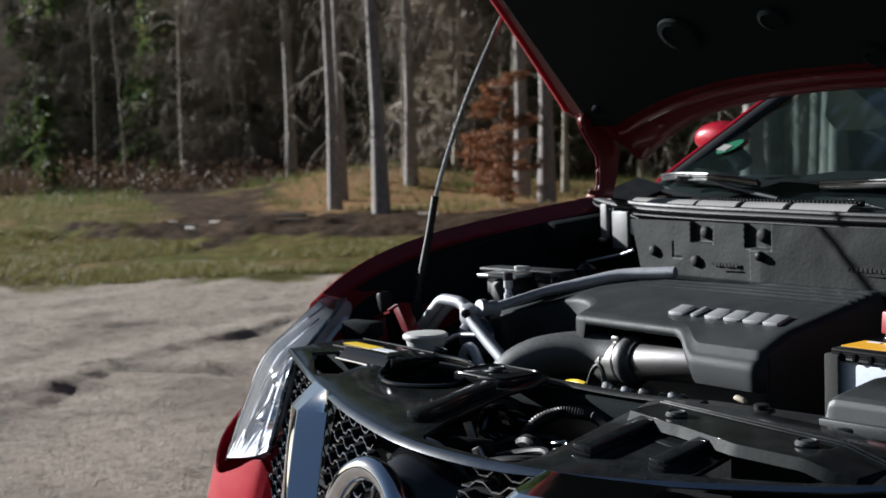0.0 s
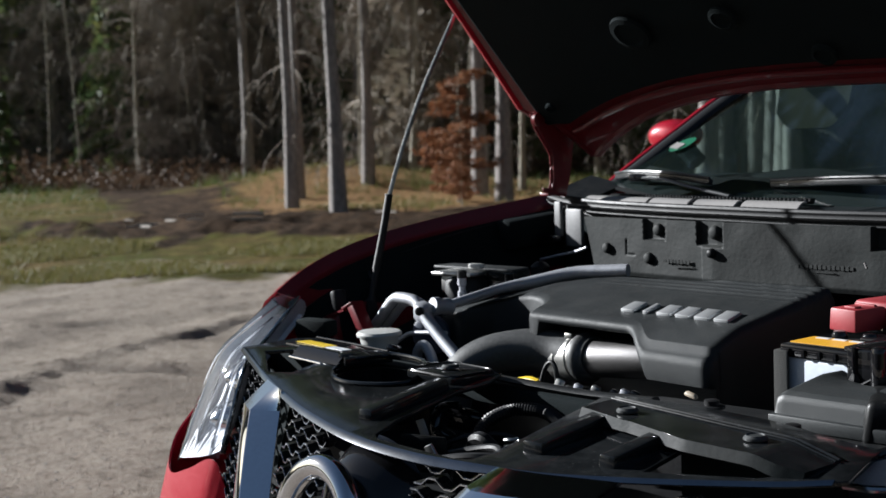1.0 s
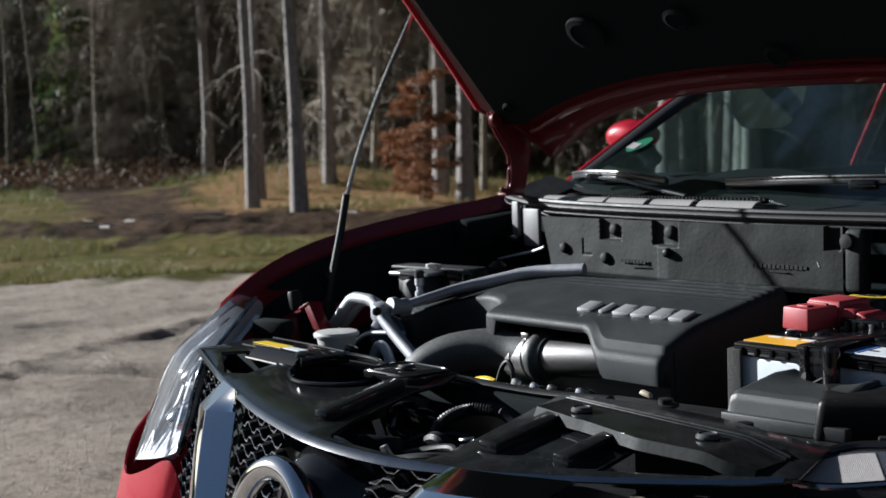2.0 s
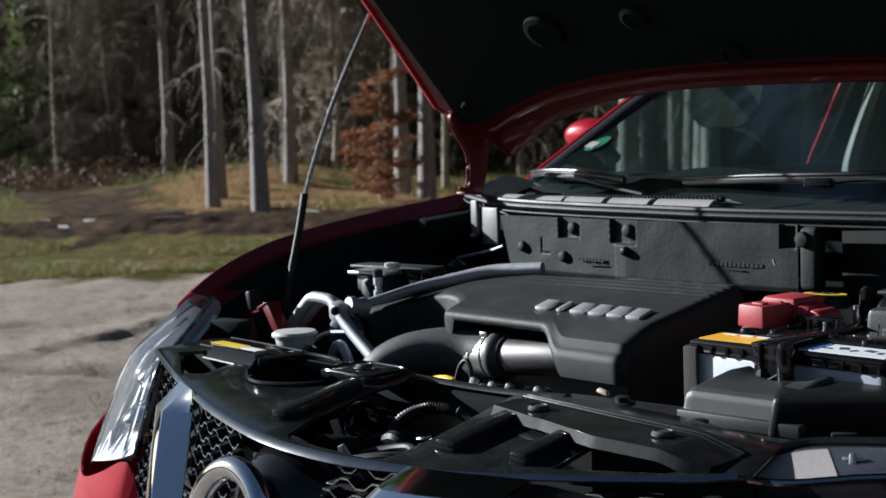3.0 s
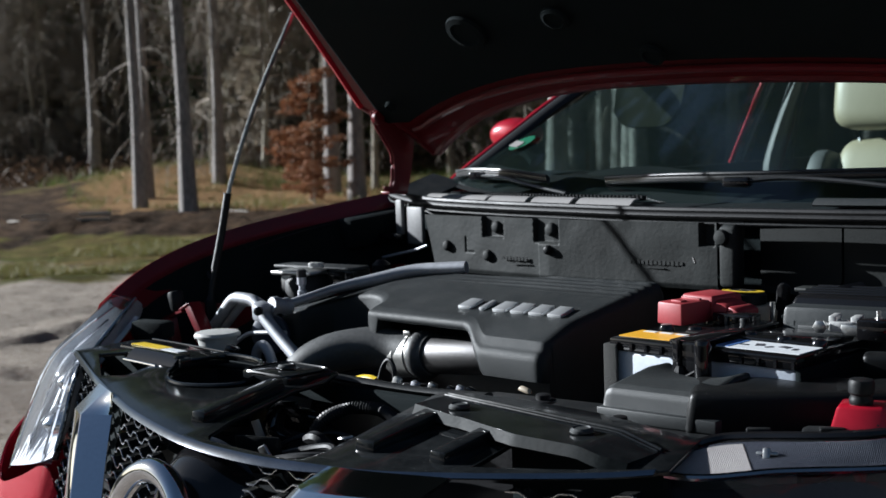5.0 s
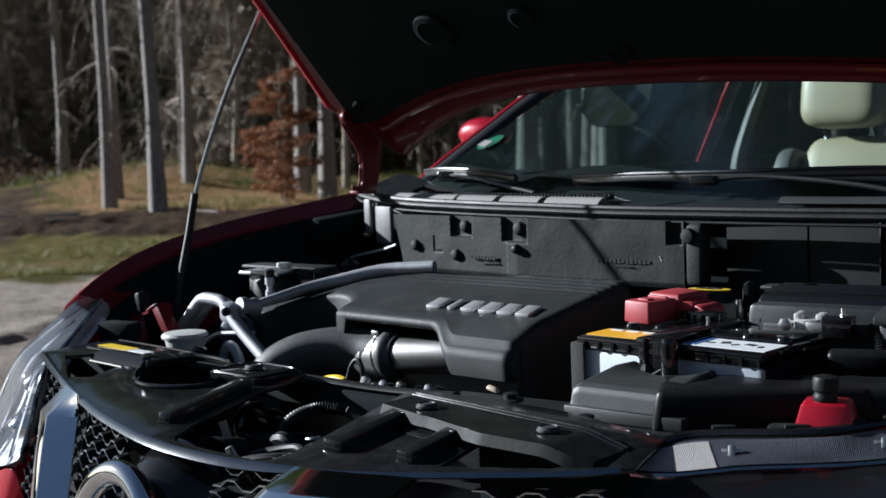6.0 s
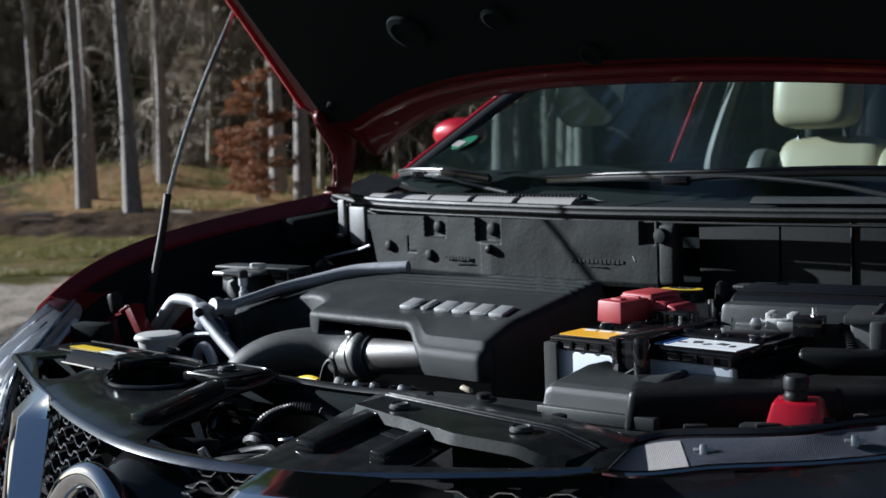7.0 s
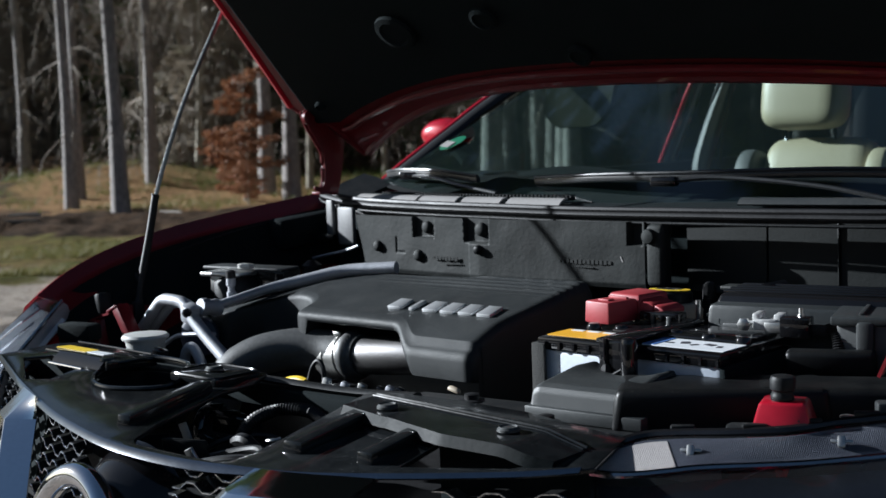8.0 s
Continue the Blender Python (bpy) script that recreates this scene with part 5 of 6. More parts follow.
part("strap_front", block((0.405, 0.486, 0.920), (0.050, 0.014, 0.046), 0.003), M_PIANO, br)
part("strap_cap", lathe([(0.011, 0), (0.011, 0.040), (0.009, 0.046), (0.004, 0.048)], pose(0.425, 0.482, 0.900), 14), M_PIANO, br)
part("strap_rod", tube([(0.392, 0.478, 0.945), (0.392, 0.478, 0.80)], 0.003, 8, 2), M_PIANO, br)
part("strap_nut", lathe([(0.008, 0), (0.008, 0.006), (0.005, 0.012), (0.003, 0.014)], pose(0.392, 0.478, 0.898), 6), M_DARK, br)
part("strap_wing", tube([(0.370, 0.478, 0.903), (0.38, 0.474, 0.898), (0.40, 0.474, 0.898), (0.425, 0.478, 0.912)], 0.002, 8), M_DARK, br)

# terminal cover and plus pole
tc = part("terminal_cover", block((0.288, 0.640, 0.953), (0.048, 0.060, 0.031), 0.003, (0, 0, -10), 0.96), M_REDPL, car, "red plastic battery terminal cover")
part("cover_step", block((0.292, 0.702, 0.959), (0.064, 0.070, 0.028), 0.004, (0, 0, -8), 0.88), M_REDPL, tc)
part("cover_hump", block((0.322, 0.694, 0.951), (0.048, 0.060, 0.030), 0.008, (0, 12, -8), 0.85), M_REDPL, tc)
part("cover_tail", block((0.346, 0.692, 0.940), (0.022, 0.050, 0.040), 0.007, (0, 20, -8)), M_REDPL, tc)
part("cover_rib", block((0.290, 0.655, 0.9695), (0.036, 0.005, 0.004), 0.001, (0, 0, -10)), M_REDPL, tc)
part("cover_latch", block((0.288, 0.628, 0.969), (0.020, 0.012, 0.004), 0.001, (0, 0, -10)), M_REDPL, tc)
for k in range(4):
    part("fuse_leg", block((0.335 + 0.014 * k, 0.655 - 0.002 * k, 0.940), (0.006, 0.006, 0.018), 0.001), M_GREYPL if k % 2 else M_PIANO, tc)
part("fuse_holder", block((0.355, 0.668, 0.942), (0.06, 0.03, 0.022), 0.003), M_PIANO, tc)
part("terminal_post", lathe([(0.012, 0), (0.012, 0.014), (0.006, 0.016)], pose(0.298, 0.66, 0.934), 12), M_STEEL, tc)
rs = part("brake_reservoir", lathe([(0.030, 0), (0.034, 0.02), (0.034, 0.04), (0.026, 0.05)], pose(0.300, 0.80, 0.895), 24), M_TAN, car, "white brake fluid reservoir")
rc = part("reservoir_cap", lathe([(0.034, 0), (0.034, 0.014), (0.030, 0.018)], pose(0.282, 0.80, 0.945, -4), 24), M_MATTE, rs)
part("cap_disc", lathe([(0.031, 0), (0.031, 0.0015), (0.02, 0.002)], pose(0.282, 0.80, 0.9625, -4), 24), M_YELLOW, rc, "yellow warning disc")
for dx, dy, w, h, turn in ((0.0, 0.012, 0.030, 0.005, 0), (0.0, -0.012, 0.030, 0.005, 0), (-0.013, 0.0, 0.010, 0.010, 20), (0.012, 0.001, 0.012, 0.008, -15), (0.0, 0.0, 0.006, 0.014, 0)):
    part("disc_mark", block((0.282 + dx, 0.80 + dy, 0.9650 - 0.07 * dy), (w, h, 0.0008), 0, (-4, 0, turn)), M_MATTE, rc, "dark printed bar")
part("dark_rod", tube([(0.368, 0.74, 0.915), (0.368, 0.74, 0.960)], 0.004, 8, 2), M_STEEL, car)
part("loom_branch", sweep(bmesh.new(), smooth_line([(0.300, 0.88, 0.930), (0.308, 0.868, 0.955), (0.318, 0.855, 0.962), (0.328, 0.835, 0.945), (0.332, 0.815, 0.915)], 18), lambda s: 0.0085 + 0.0012 * (1 if int(s * 70) % 2 else -1), 12), M_DARK, car, "corrugated black cable conduit", 20)
part("thick_cable", tube([(0.425, 0.76, 0.92), (0.43, 0.77, 0.955), (0.44, 0.79, 0.972), (0.45, 0.84, 0.975)], 0.008, 8), M_RUBBER, car)

# negative clamp
ng = part("negative_clamp", block((0.522, 0.655, 0.949), (0.030, 0.022, 0.014), 0.002, (0, 0, 15)), M_LEAD, car, "bright battery clamp")
part("clamp_bolt", tube([(0.494, 0.648, 0.950), (0.516, 0.650, 0.951)], 0.0045, 8, 2), M_STEEL, ng)
part("bolt_head", lathe([(0.009, 0), (0.009, 0.005), (0.005, 0.007)], pose(0.498, 0.640, 0.949, 90, 0, 15), 6), M_STEEL, ng)
part("clamp_tail", block((0.538, 0.652, 0.946), (0.03, 0.012, 0.014), 0.002, (0, 0, 10)), M_STEEL, ng)
part("clamp_ear", block((0.508, 0.660, 0.953), (0.010, 0.030, 0.020), 0.002, (0, 0, 15)), M_LEAD, ng)
part("clamp_ear", block((0.535, 0.668, 0.951), (0.012, 0.026, 0.022), 0.002, (0, 0, 15)), M_LEAD, ng)
part("sensor_box", block((0.562, 0.660, 0.948), (0.038, 0.026, 0.026), 0.002, (0, 0, 12)), M_PIANO, ng)
part("sensor_plug", block((0.592, 0.668, 0.944), (0.024, 0.016, 0.013), 0.002, (0, 0, 12)), M_MATTE, ng)
part("sensor_stud", lathe([(0.005, 0), (0.005, 0.006), (0.003, 0.006), (0.003, 0.014)], pose(0.562, 0.672, 0.956), 8), M_STEEL, ng)
part("earth_cable", sweep(bmesh.new(), smooth_line([(0.598, 0.67, 0.945), (0.612, 0.667, 0.942), (0.620, 0.66, 0.915), (0.620, 0.655, 0.87)], 20), lambda s: 0.0075 + 0.0012 * (1 if int(s * 60) % 2 else -1), 10), M_DARK, ng, "", 20)

# fuse box and relay housing
fb = part("fuse_box", block((0.525, 0.765, 0.915), (0.26, 0.12, 0.10), 0.008, (0, 0, 10), 0.94), M_GREYPL, car, "black fuse box with ribbed lid")
part("fuse_lid", block((0.525, 0.790, 0.962), (0.262, 0.12, 0.028), 0.005, (0, 0, 10), 0.90), M_PIANO, fb, "black ribbed lid")
for k in range(4):
    part("lid_ridge", block((0.525 - 0.17 * (0.022 * k), 0.752 + 0.024 * k, 0.977), (0.225, 0.007, 0.006), 0.002, (0, 0, 10)), M_PIANO, fb)
part("lid_lip", block((0.534, 0.726, 0.947), (0.262, 0.010, 0.006), 0.002, (0, 0, 10)), M_SCUFF, fb)
for k in range(3):
    part("lid_latch", block((0.44 + 0.085 * k, 0.712 + 0.015 * k, 0.940), (0.018, 0.008, 0.030), 0.003, (0, 0, 10)), M_DUCT, fb)
for k in range(5):
    part("front_rib", block((0.43 + 0.042 * k, 0.693 + 0.0075 * k, 0.918), (0.004, 0.006, 0.055), 0.001, (0, 0, 10)), M_GREYPL, fb)
part("front_band", block((0.54, 0.700, 0.936), (0.20, 0.008, 0.012), 0.003, (0, 0, 10)), M_DUCT, fb)
rl = part("relay_box", block((0.662, 0.735, 0.925), (0.14, 0.12, 0.075), 0.006, (0, 0, 18), 0.95), M_RELAY, car, "grey-black relay box")
part("relay_lid", block((0.662, 0.732, 0.960), (0.145, 0.125, 0.012), 0.003, (0, 0, 18)), M_GREYPL, rl)
for k in range(3):
    part("relay_ridge", block((0.627 + 0.034 * k, 0.722 + 0.011 * k, 0.967), (0.006, 0.10, 0.004), 0.001, (0, 0, 18)), M_DUCT, rl)
part("relay_clip", block((0.652, 0.665, 0.925), (0.022, 0.012, 0.07), 0.005, (0, 0, 18)), M_DUCT, rl)

# intake duct in front of the battery
def duct_top(u, v):
    x, y = 0.340 + 0.160 * u + mapped(v, 0, 1, 0, 0.012) * (1 - 2.2 * u), 0.381 + 0.012 * u + 0.108 * v
    z = 0.868 + 0.026 * mapped(v, 0, 0.045, 0, 1) + 0.005 * mapped(v, 0.045, 0.12, 0, 1) + 0.012 * mapped(v, 0.12, 0.7, 0, 1)
    z -= 0.016 * math.sin(math.pi * mapped(u, 0.12, 0.95, 0, 1)) * mapped(v, 0.35, 1, 0, 1)
    z -= 0.030 * (mapped(u, 0, 0.035, 1, 0) + mapped(u, 0.965, 1, 0, 1)) + 0.004 * (mapped(u, 0.035, 0.09, 1, 0) + mapped(u, 0.91, 0.965, 0, 1))
    return Vector((x, y, max(z, 0.866)))


dk = part("intake_duct", sheet(duct_top, 64, 66, 0.003), M_DUCT, car, "grey-black plastic intake snorkel", 55)
part("duct_base", block((0.419, 0.433, 0.850), (0.150, 0.10, 0.034), 0.004, (0, 0, 4)), M_MATTE, dk)
part("duct_flange", block((0.420, 0.4355, 0.864), (0.166, 0.112, 0.016), 0.002, (0, 0, 4)), M_DUCT, dk)
tail = part("duct_tail", block((0.700, 0.583, 0.877), (0.30, 0.100, 0.052), 0.012, (0, 1, 32), 0.92, 4), M_TAIL, dk)
part("duct_neck", block((0.550, 0.490, 0.877), (0.26, 0.108, 0.054), 0.010, (0, 0, 32), 0.94, 3), M_TAIL, dk)
part("duct_shelf", block((0.622, 0.632, 0.910), (0.11, 0.03, 0.034), 0.008, (0, 0, 22), 1, 3), M_TAIL, dk)
part("shroud_shelf", plate([(0.10, 0.345), (0.50, 0.33), (0.66, 0.40), (0.66, 0.50), (0.45, 0.50), (0.30, 0.455), (0.12, 0.43)], [], lambda x, y: 0.855, 0.01, 0.002), M_MATTE, car, "black plastic fan shroud shelf")
for x, y in ((0.254, 0.375), (0.411, 0.329)):
    part("flange_bolt", lathe([(0.017, 0), (0.017, 0.003), (0.010, 0.004), (0.010, 0.010), (0.007, 0.011)], pose(x, y, 0.866), 12), M_DARK, car)
part("oil_tag", block((0.142, 0.465, 0.854), (0.024, 0.010, 0.008), 0.004, (0, 12, 0), 0.8), M_TAN, car)
part("dipstick_handle", tube([(-0.215, 0.45, 0.824), (-0.19, 0.45, 0.833), (-0.168, 0.45, 0.836), (-0.152, 0.45, 0.834)], 0.008, 8), M_YELLOW, car, "yellow dipstick handle")
for x, y, z, mat in ((-0.105, 0.45, 0.840, M_WHITE), (-0.085, 0.45, 0.832, M_STEEL), (-0.065, 0.45, 0.838, M_ALU), (-0.045, 0.46, 0.832, M_PIANO), (-0.028, 0.45, 0.840, M_STEEL), (0.0, 0.46, 0.836, M_PIANO), (0.03, 0.45, 0.842, M_ALU), (0.05, 0.45, 0.842, M_PIANO)):
    part("connector", block((x, y, z), (0.014, 0.010, 0.015), 0.003, (0, 20, 15)), mat, car)
part("bleed_hose", tube([(-0.145, 0.45, 0.84), (-0.135, 0.45, 0.862), (-0.122, 0.45, 0.872), (-0.112, 0.45, 0.862), (-0.110, 0.45, 0.84)], 0.0035, 8), M_RUBBER, car)

# insulated panel on the bulkhead
def panel_relief(x, z):
    """How far the moulding stands back from its outer face: pockets, a step and an L-shaped groove."""
    def inside(x0, x1, z0, z1, e=0.0016):
        return mapped(x, x0 - e, x0 + e, 0, 1) * mapped(x, x1 - e, x1 + e, 1, 0) * mapped(z, z0 - e, z0 + e, 0, 1) * mapped(z, z1 - e, z1 + e, 1, 0)
    d = 0.004 * (1 - max(inside(-0.233, 0.2, 0.9, 1.0045), inside(-0.184, 0.2, 0.9, 1.1)))
    d = max(d, 0.013 * inside(-0.384, -0.327, 1.0105, 1.1), 0.014 * inside(-0.247, -0.186, 1.0065, 1.1), 0.016 * inside(0.108, 0.1345, 1.012, 1.1))
    d += 0.0022 * max(inside(-0.4345, -0.4305, 0.979, 1.010, 0.001), inside(-0.4345, -0.408, 0.979, 0.982, 0.001))
    return d + 0.0012 * noise.noise(Vector((x * 22, z * 22, 1))) + 0.004 * mapped(z, 0.946, 0.938, 0, 1)


def panel_pt(x, z, d=0.0):
    u = (x + 0.552) / 0.692
    return (x, 0.953 - 0.02 * (1 - abs(2 * u - 1)) - d, z)


def panel_fn(u, v):
    z = 0.938 + 0.112 * v
    x = -0.552 + 0.030 * (1 - v) * (1 - u) + 0.692 * u
    x, y, z = panel_pt(x, z, 0.006)
    return Vector((x, y + panel_relief(x, z), z))


pn = part("bulkhead_panel", sheet(panel_fn, 340, 64, 0.002), M_FOAM, car, "dark grey moulded insulation panel", 60)
for x, z, r in ((-0.485, 0.990, 0.0115), (-0.370, 0.976, 0.012), (-0.350, 1.030, 0.0125), (-0.209, 1.030, 0.0135), (-0.206, 0.994, 0.0095)):
    part("stud", lathe([(r, -0.006), (r * 0.97, 0.002), (r * 0.85, 0.0062), (r * 0.55, 0.0085), (r * 0.2, 0.0092)], pose(*panel_pt(x, z, 0.006 - panel_relief(x, z)), 90, 0, 0), 20), M_MATTE if r < 0.01 else M_FOAM, pn)
for x0, n in ((-0.325, 8), (-0.030, 13)):
    for k in range(n):
        part("print_bar", block(panel_pt(x0 + 0.0085 * k, 0.974 + (0.006 if x0 > -0.1 else 0), 0.0062), (0.0062, 0.0014, 0.0075 if k % 3 else 0.0055), 0), M_FOAM, pn)
    part("print_rule", block(panel_pt(x0 + 0.045, 0.965 + (0.006 if x0 > -0.1 else 0), 0.0062), (0.05, 0.002, 0.0014), 0), M_FOAM, pn)
part("panel_nick", block(panel_pt(0.096, 0.987, 0.006), (0.002, 0.002, 0.010), 0, (0, -25, 0)), M_COWL, pn)
ps = part("panel_end", block((0.158, 0.962, 0.995), (0.036, 0.03, 0.105), 0.009, (0, 0, 0), 1, 3), M_FOAM, car)
part("end_stud", lathe([(0.0135, -0.004), (0.013, 0.004), (0.011, 0.008), (0.004, 0.010)], pose(0.150, 0.947, 1.027, 90, 0, 0), 18), M_FOAM, ps)

# Strip added behind the panel to block sun leaking under the seal.
part("sun_leak_blocker", sheet(lambda u, v: Vector((-0.56 + 0.74 * u, 0.962 + 0.16 * abs(-0.56 + 0.74 * u) ** 2.2, 1.030 + 0.030 * v)), 20, 2, 0.004), M_MATTE, car)


def wall_y(x):
    return 1.035 + 0.05 * ((x - 0.18) / 0.56) ** 2


part("cowl_wall", sheet(lambda u, v: Vector((0.172 + 0.57 * u, wall_y(0.172 + 0.57 * u) - 0.012 * mapped(v, 0, 0.25, 1, 0), 0.930 + 0.125 * v)), 20, 10, 0.008), M_COWLWALL, car, "black cowl side wall")
# shallow moulded panels with rounded lower corners on the wall
def wall_step(x0, x1, z0, z1, out):
    def f(u, v):
        x = x0 + (x1 - x0) * u
        edge = 0.014 * max(0, 1 - u * (x1 - x0) / 0.016) ** 2 + 0.014 * max(0, 1 - (1 - u) * (x1 - x0) / 0.016) ** 2
        return Vector((x, wall_y(x) - out, z0 + edge + (z1 - z0 - edge) * v))
    return sheet(f, 24, 3, out)


part("wall_step", wall_step(0.172, 0.318, 0.940, 1.055, 0.008), M_COWLWALL, car)
part("wall_step", wall_step(0.322, 0.438, 0.936, 1.055, 0.008), M_COWLWALL, car)
part("wall_step", wall_step(0.444, 0.578, 0.936, 1.055, 0.012), M_COWLWALL, car)
part("wall_step", wall_step(0.585, 0.70, 0.936, 1.055, 0.008), M_COWLWALL, car)
for x in (0.441, 0.582):
    part("wall_rib", block((x, wall_y(x) - 0.010, 1.0), (0.003, 0.012, 0.10), 0.0015), M_COWLWALL, car)
part("wall_ledge", block((0.47, 0.995, 0.947), (0.40, 0.035, 0.007), 0.003, (0, 0, 5)), M_COWLWALL, car)
part("ledge_hook", block((0.400, 0.985, 0.940), (0.020, 0.016, 0.022), 0.005, (0, 20, 5)), M_COWLWALL, car)
for x in (0.52, 0.545, 0.60):
    part("ledge_clip", block((x, 0.985, 0.938), (0.010, 0.018, 0.022), 0.003, (0, 0, 5)), M_COWLWALL, car)


# ---- clearing and forest; d runs from the lens into the wood, u to the right of that ----
EX, EY = 1.34, -0.88
FWD, RGT = Vector((-0.7296, 0.6839, 0)), Vector((0.6839, 0.7296, 0))


def spot(u, d, z=0.0):
    return Vector((EX, EY, z)) + FWD * d + RGT * u


def ud(x, y):
    p = Vector((x - EX, y - EY, 0))
    return p.dot(RGT), p.dot(FWD)


# banks: place, bend along them, waviness, height, seed
BANKS = ((-2.75, 0.20, 0.12, 0.034, 2.0), (-2.10, 0.22, 0.15, 0.018, 8.0), (-3.6, 0.15, 0.25, 0.016, 14.0), (-1.55, 0.12, 0.2, 0.016, 20.0), (-4.8, 0.1, 0.4, 0.022, 31.0))


def ground_z(u, d):
    n = noise.noise(Vector((u * 0.5, d * 0.5, 0.3))) * 0.06 + noise.noise(Vector((u * 1.7, d * 2.6, 4.0))) * 0.028 + noise.noise(Vector((u * 5.0, d * 7.0, 9.0))) * 0.010
    if d < 9:
        n += noise.noise(Vector((u * 13.0, d * 13.0, 2.0))) * 0.011 + noise.noise(Vector((u * 27.0, d * 27.0, 6.0))) * 0.005
    near = mapped(math.hypot(u, d - 2), 3.0, 5.0, 0, 1)
    mud = mapped(d, 15, 17, 0, 1) * mapped(d, 21, 24, 1, 0)
    z = n * near + mud * (0.16 * noise.noise(Vector((u * 0.55, d * 1.1, 7))) + 0.09 * noise.noise(Vector((u * 1.6, d * 2.8, 17))) + 0.05 * noise.noise(Vector((u * 4.5, d * 6, 27))) + 0.07)
    z += 0.55 * math.exp(-(((u + 5.2) / 2.6) ** 2 + ((d - 31) / 3.2) ** 2))
    z -= 0.07 * math.exp(-(((u + 2.0) / 0.8) ** 2 + ((d - 6.9) / 0.12) ** 2)) + 0.03 * math.exp(-(((u + 3.6) / 1.2) ** 2 + ((d - 5.9) / 0.12) ** 2))
    # low banks left by wheels, steep on the side towards the road
    for a, b, c, high, seed in BANKS:
        s = (a + b * max(0, d - 7) ** 1.6 + c * noise.noise(Vector((d * 1.5, seed, 0))) + 0.06 * noise.noise(Vector((d * 6, seed, 3)))) - u
        power = max(0.0, (0.85 if seed < 5 else 0.35) + 1.2 * noise.noise(Vector((d * 1.1, seed, 5))) + 0.5 * noise.noise(Vector((d * 5, seed, 7))))
        if -0.2 < s < 3:
            z += high * min(1.1, power) * mapped(s, -0.07, 0.01, 0, 1) * math.exp(-max(0, s) / 0.5)
    return z + 0.05 * max(0, d - 24) * 0.3


def ground_material():
    m = bpy.data.materials.new("gravel_grass_soil")
    m.use_nodes = True
    n, l = m.node_tree.nodes, m.node_tree.links
    b = n["Principled BSDF"]
    b.inputs["Roughness"].default_value = 0.95
    b.inputs["Specular IOR Level"].default_value = 0.05
    co = n.new("ShaderNodeTexCoord")

    def tex(scale, detail=6, rough=0.6):
        t = n.new("ShaderNodeTexNoise")
        t.inputs["Scale"].default_value, t.inputs["Detail"].default_value, t.inputs["Roughness"].default_value = scale, detail, rough
        l.new(co.outputs["Object"], t.inputs["Vector"])
        return t.outputs[0]

    def remap(s, a, b2, c=0.0, d=1.0):
        r = n.new("ShaderNodeMapRange")
        for i, v in enumerate((a, b2, c, d)):
            r.inputs[i + 1].default_value = v
        l.new(s, r.inputs[0])
        return r.outputs[0]

    def op(kind, a, b2):
        r = n.new("ShaderNodeMath")
        r.operation = kind
        for i, v in enumerate((a, b2)):
            if isinstance(v, float):
                r.inputs[i].default_value = v
            else:
                l.new(v, r.inputs[i])
        return r.outputs[0]

    def blend(f, a, b2):
        r = n.new("ShaderNodeMix")
        r.data_type = "RGBA"
        l.new(f, r.inputs[0])
        for i, v in ((6, a), (7, b2)):
            if isinstance(v, tuple):
                r.inputs[i].default_value = (*v, 1)
            else:
                l.new(v, r.inputs[i])
        return r.outputs[2]

    dot = n.new("ShaderNodeVectorMath")
    dot.operation = "DOT_PRODUCT"
    l.new(co.outputs["Object"], dot.inputs[0])
    dot.inputs[1].default_value = FWD
    dist = op("SUBTRACT", dot.outputs["Value"], FWD.x * EX + FWD.y * EY)
    wob = op("ADD", dist, remap(tex(0.45, 8, 0.65), 0.2, 0.8, -3.2, 3.2))
    gravel = blend(remap(tex(26, 8, 0.7), 0.3, 0.7), blend(remap(tex(1.3, 7), 0.35, 0.65), (0.27, 0.222, 0.178), (0.385, 0.322, 0.264)), (0.48, 0.42, 0.358))
    gravel = blend(remap(tex(9, 9, 0.85), 0.50, 0.62, 0.0, 0.8), gravel, (0.155, 0.125, 0.098))
    gravel = blend(remap(tex(48, 3, 0.6), 0.60, 0.74, 0.0, 0.6), gravel, (0.52, 0.48, 0.44))
    gravel = blend(remap(tex(0.7, 5), 0.5, 0.72), gravel, (0.21, 0.175, 0.145))
    grass = blend(remap(tex(5, 8, 0.7), 0.35, 0.65), blend(remap(tex(0.8, 6), 0.4, 0.62), (0.095, 0.115, 0.018), (0.25, 0.175, 0.070)), (0.070, 0.052, 0.018))
    soil = blend(remap(tex(3.5, 9, 0.75), 0.38, 0.62), (0.012, 0.008, 0.005), (0.105, 0.066, 0.040))
    litter = blend(remap(tex(7, 9, 0.75), 0.35, 0.65), (0.15, 0.085, 0.042), (0.38, 0.235, 0.11))
    dotu = n.new("ShaderNodeVectorMath")
    dotu.operation = "DOT_PRODUCT"
    l.new(co.outputs["Object"], dotu.inputs[0])
    dotu.inputs[1].default_value = RGT
    side = op("ADD", op("SUBTRACT", dotu.outputs["Value"], RGT.x * EX + RGT.y * EY), remap(tex(0.5, 7, 0.65), 0.2, 0.8, -2.0, 2.0))
    # rutted soil patch, the track leading off it, and leaf litter under the trees
    patch = op("ADD", op("POWER", op("MULTIPLY", op("ADD", side, 2.6), 1 / 5.6), 2.0), op("POWER", op("MULTIPLY", op("SUBTRACT", wob, 18.8), 1 / 2.9), 2.0))
    off = op("ABSOLUTE", op("ADD", side, op("ADD", op("MULTIPLY", op("SUBTRACT", dist, 20.0), 0.38), 5.6)), 0.0)
    track = op("MULTIPLY", remap(off, 0.9, 1.7, 1.0, 0.0), remap(dist, 18.0, 20.0))
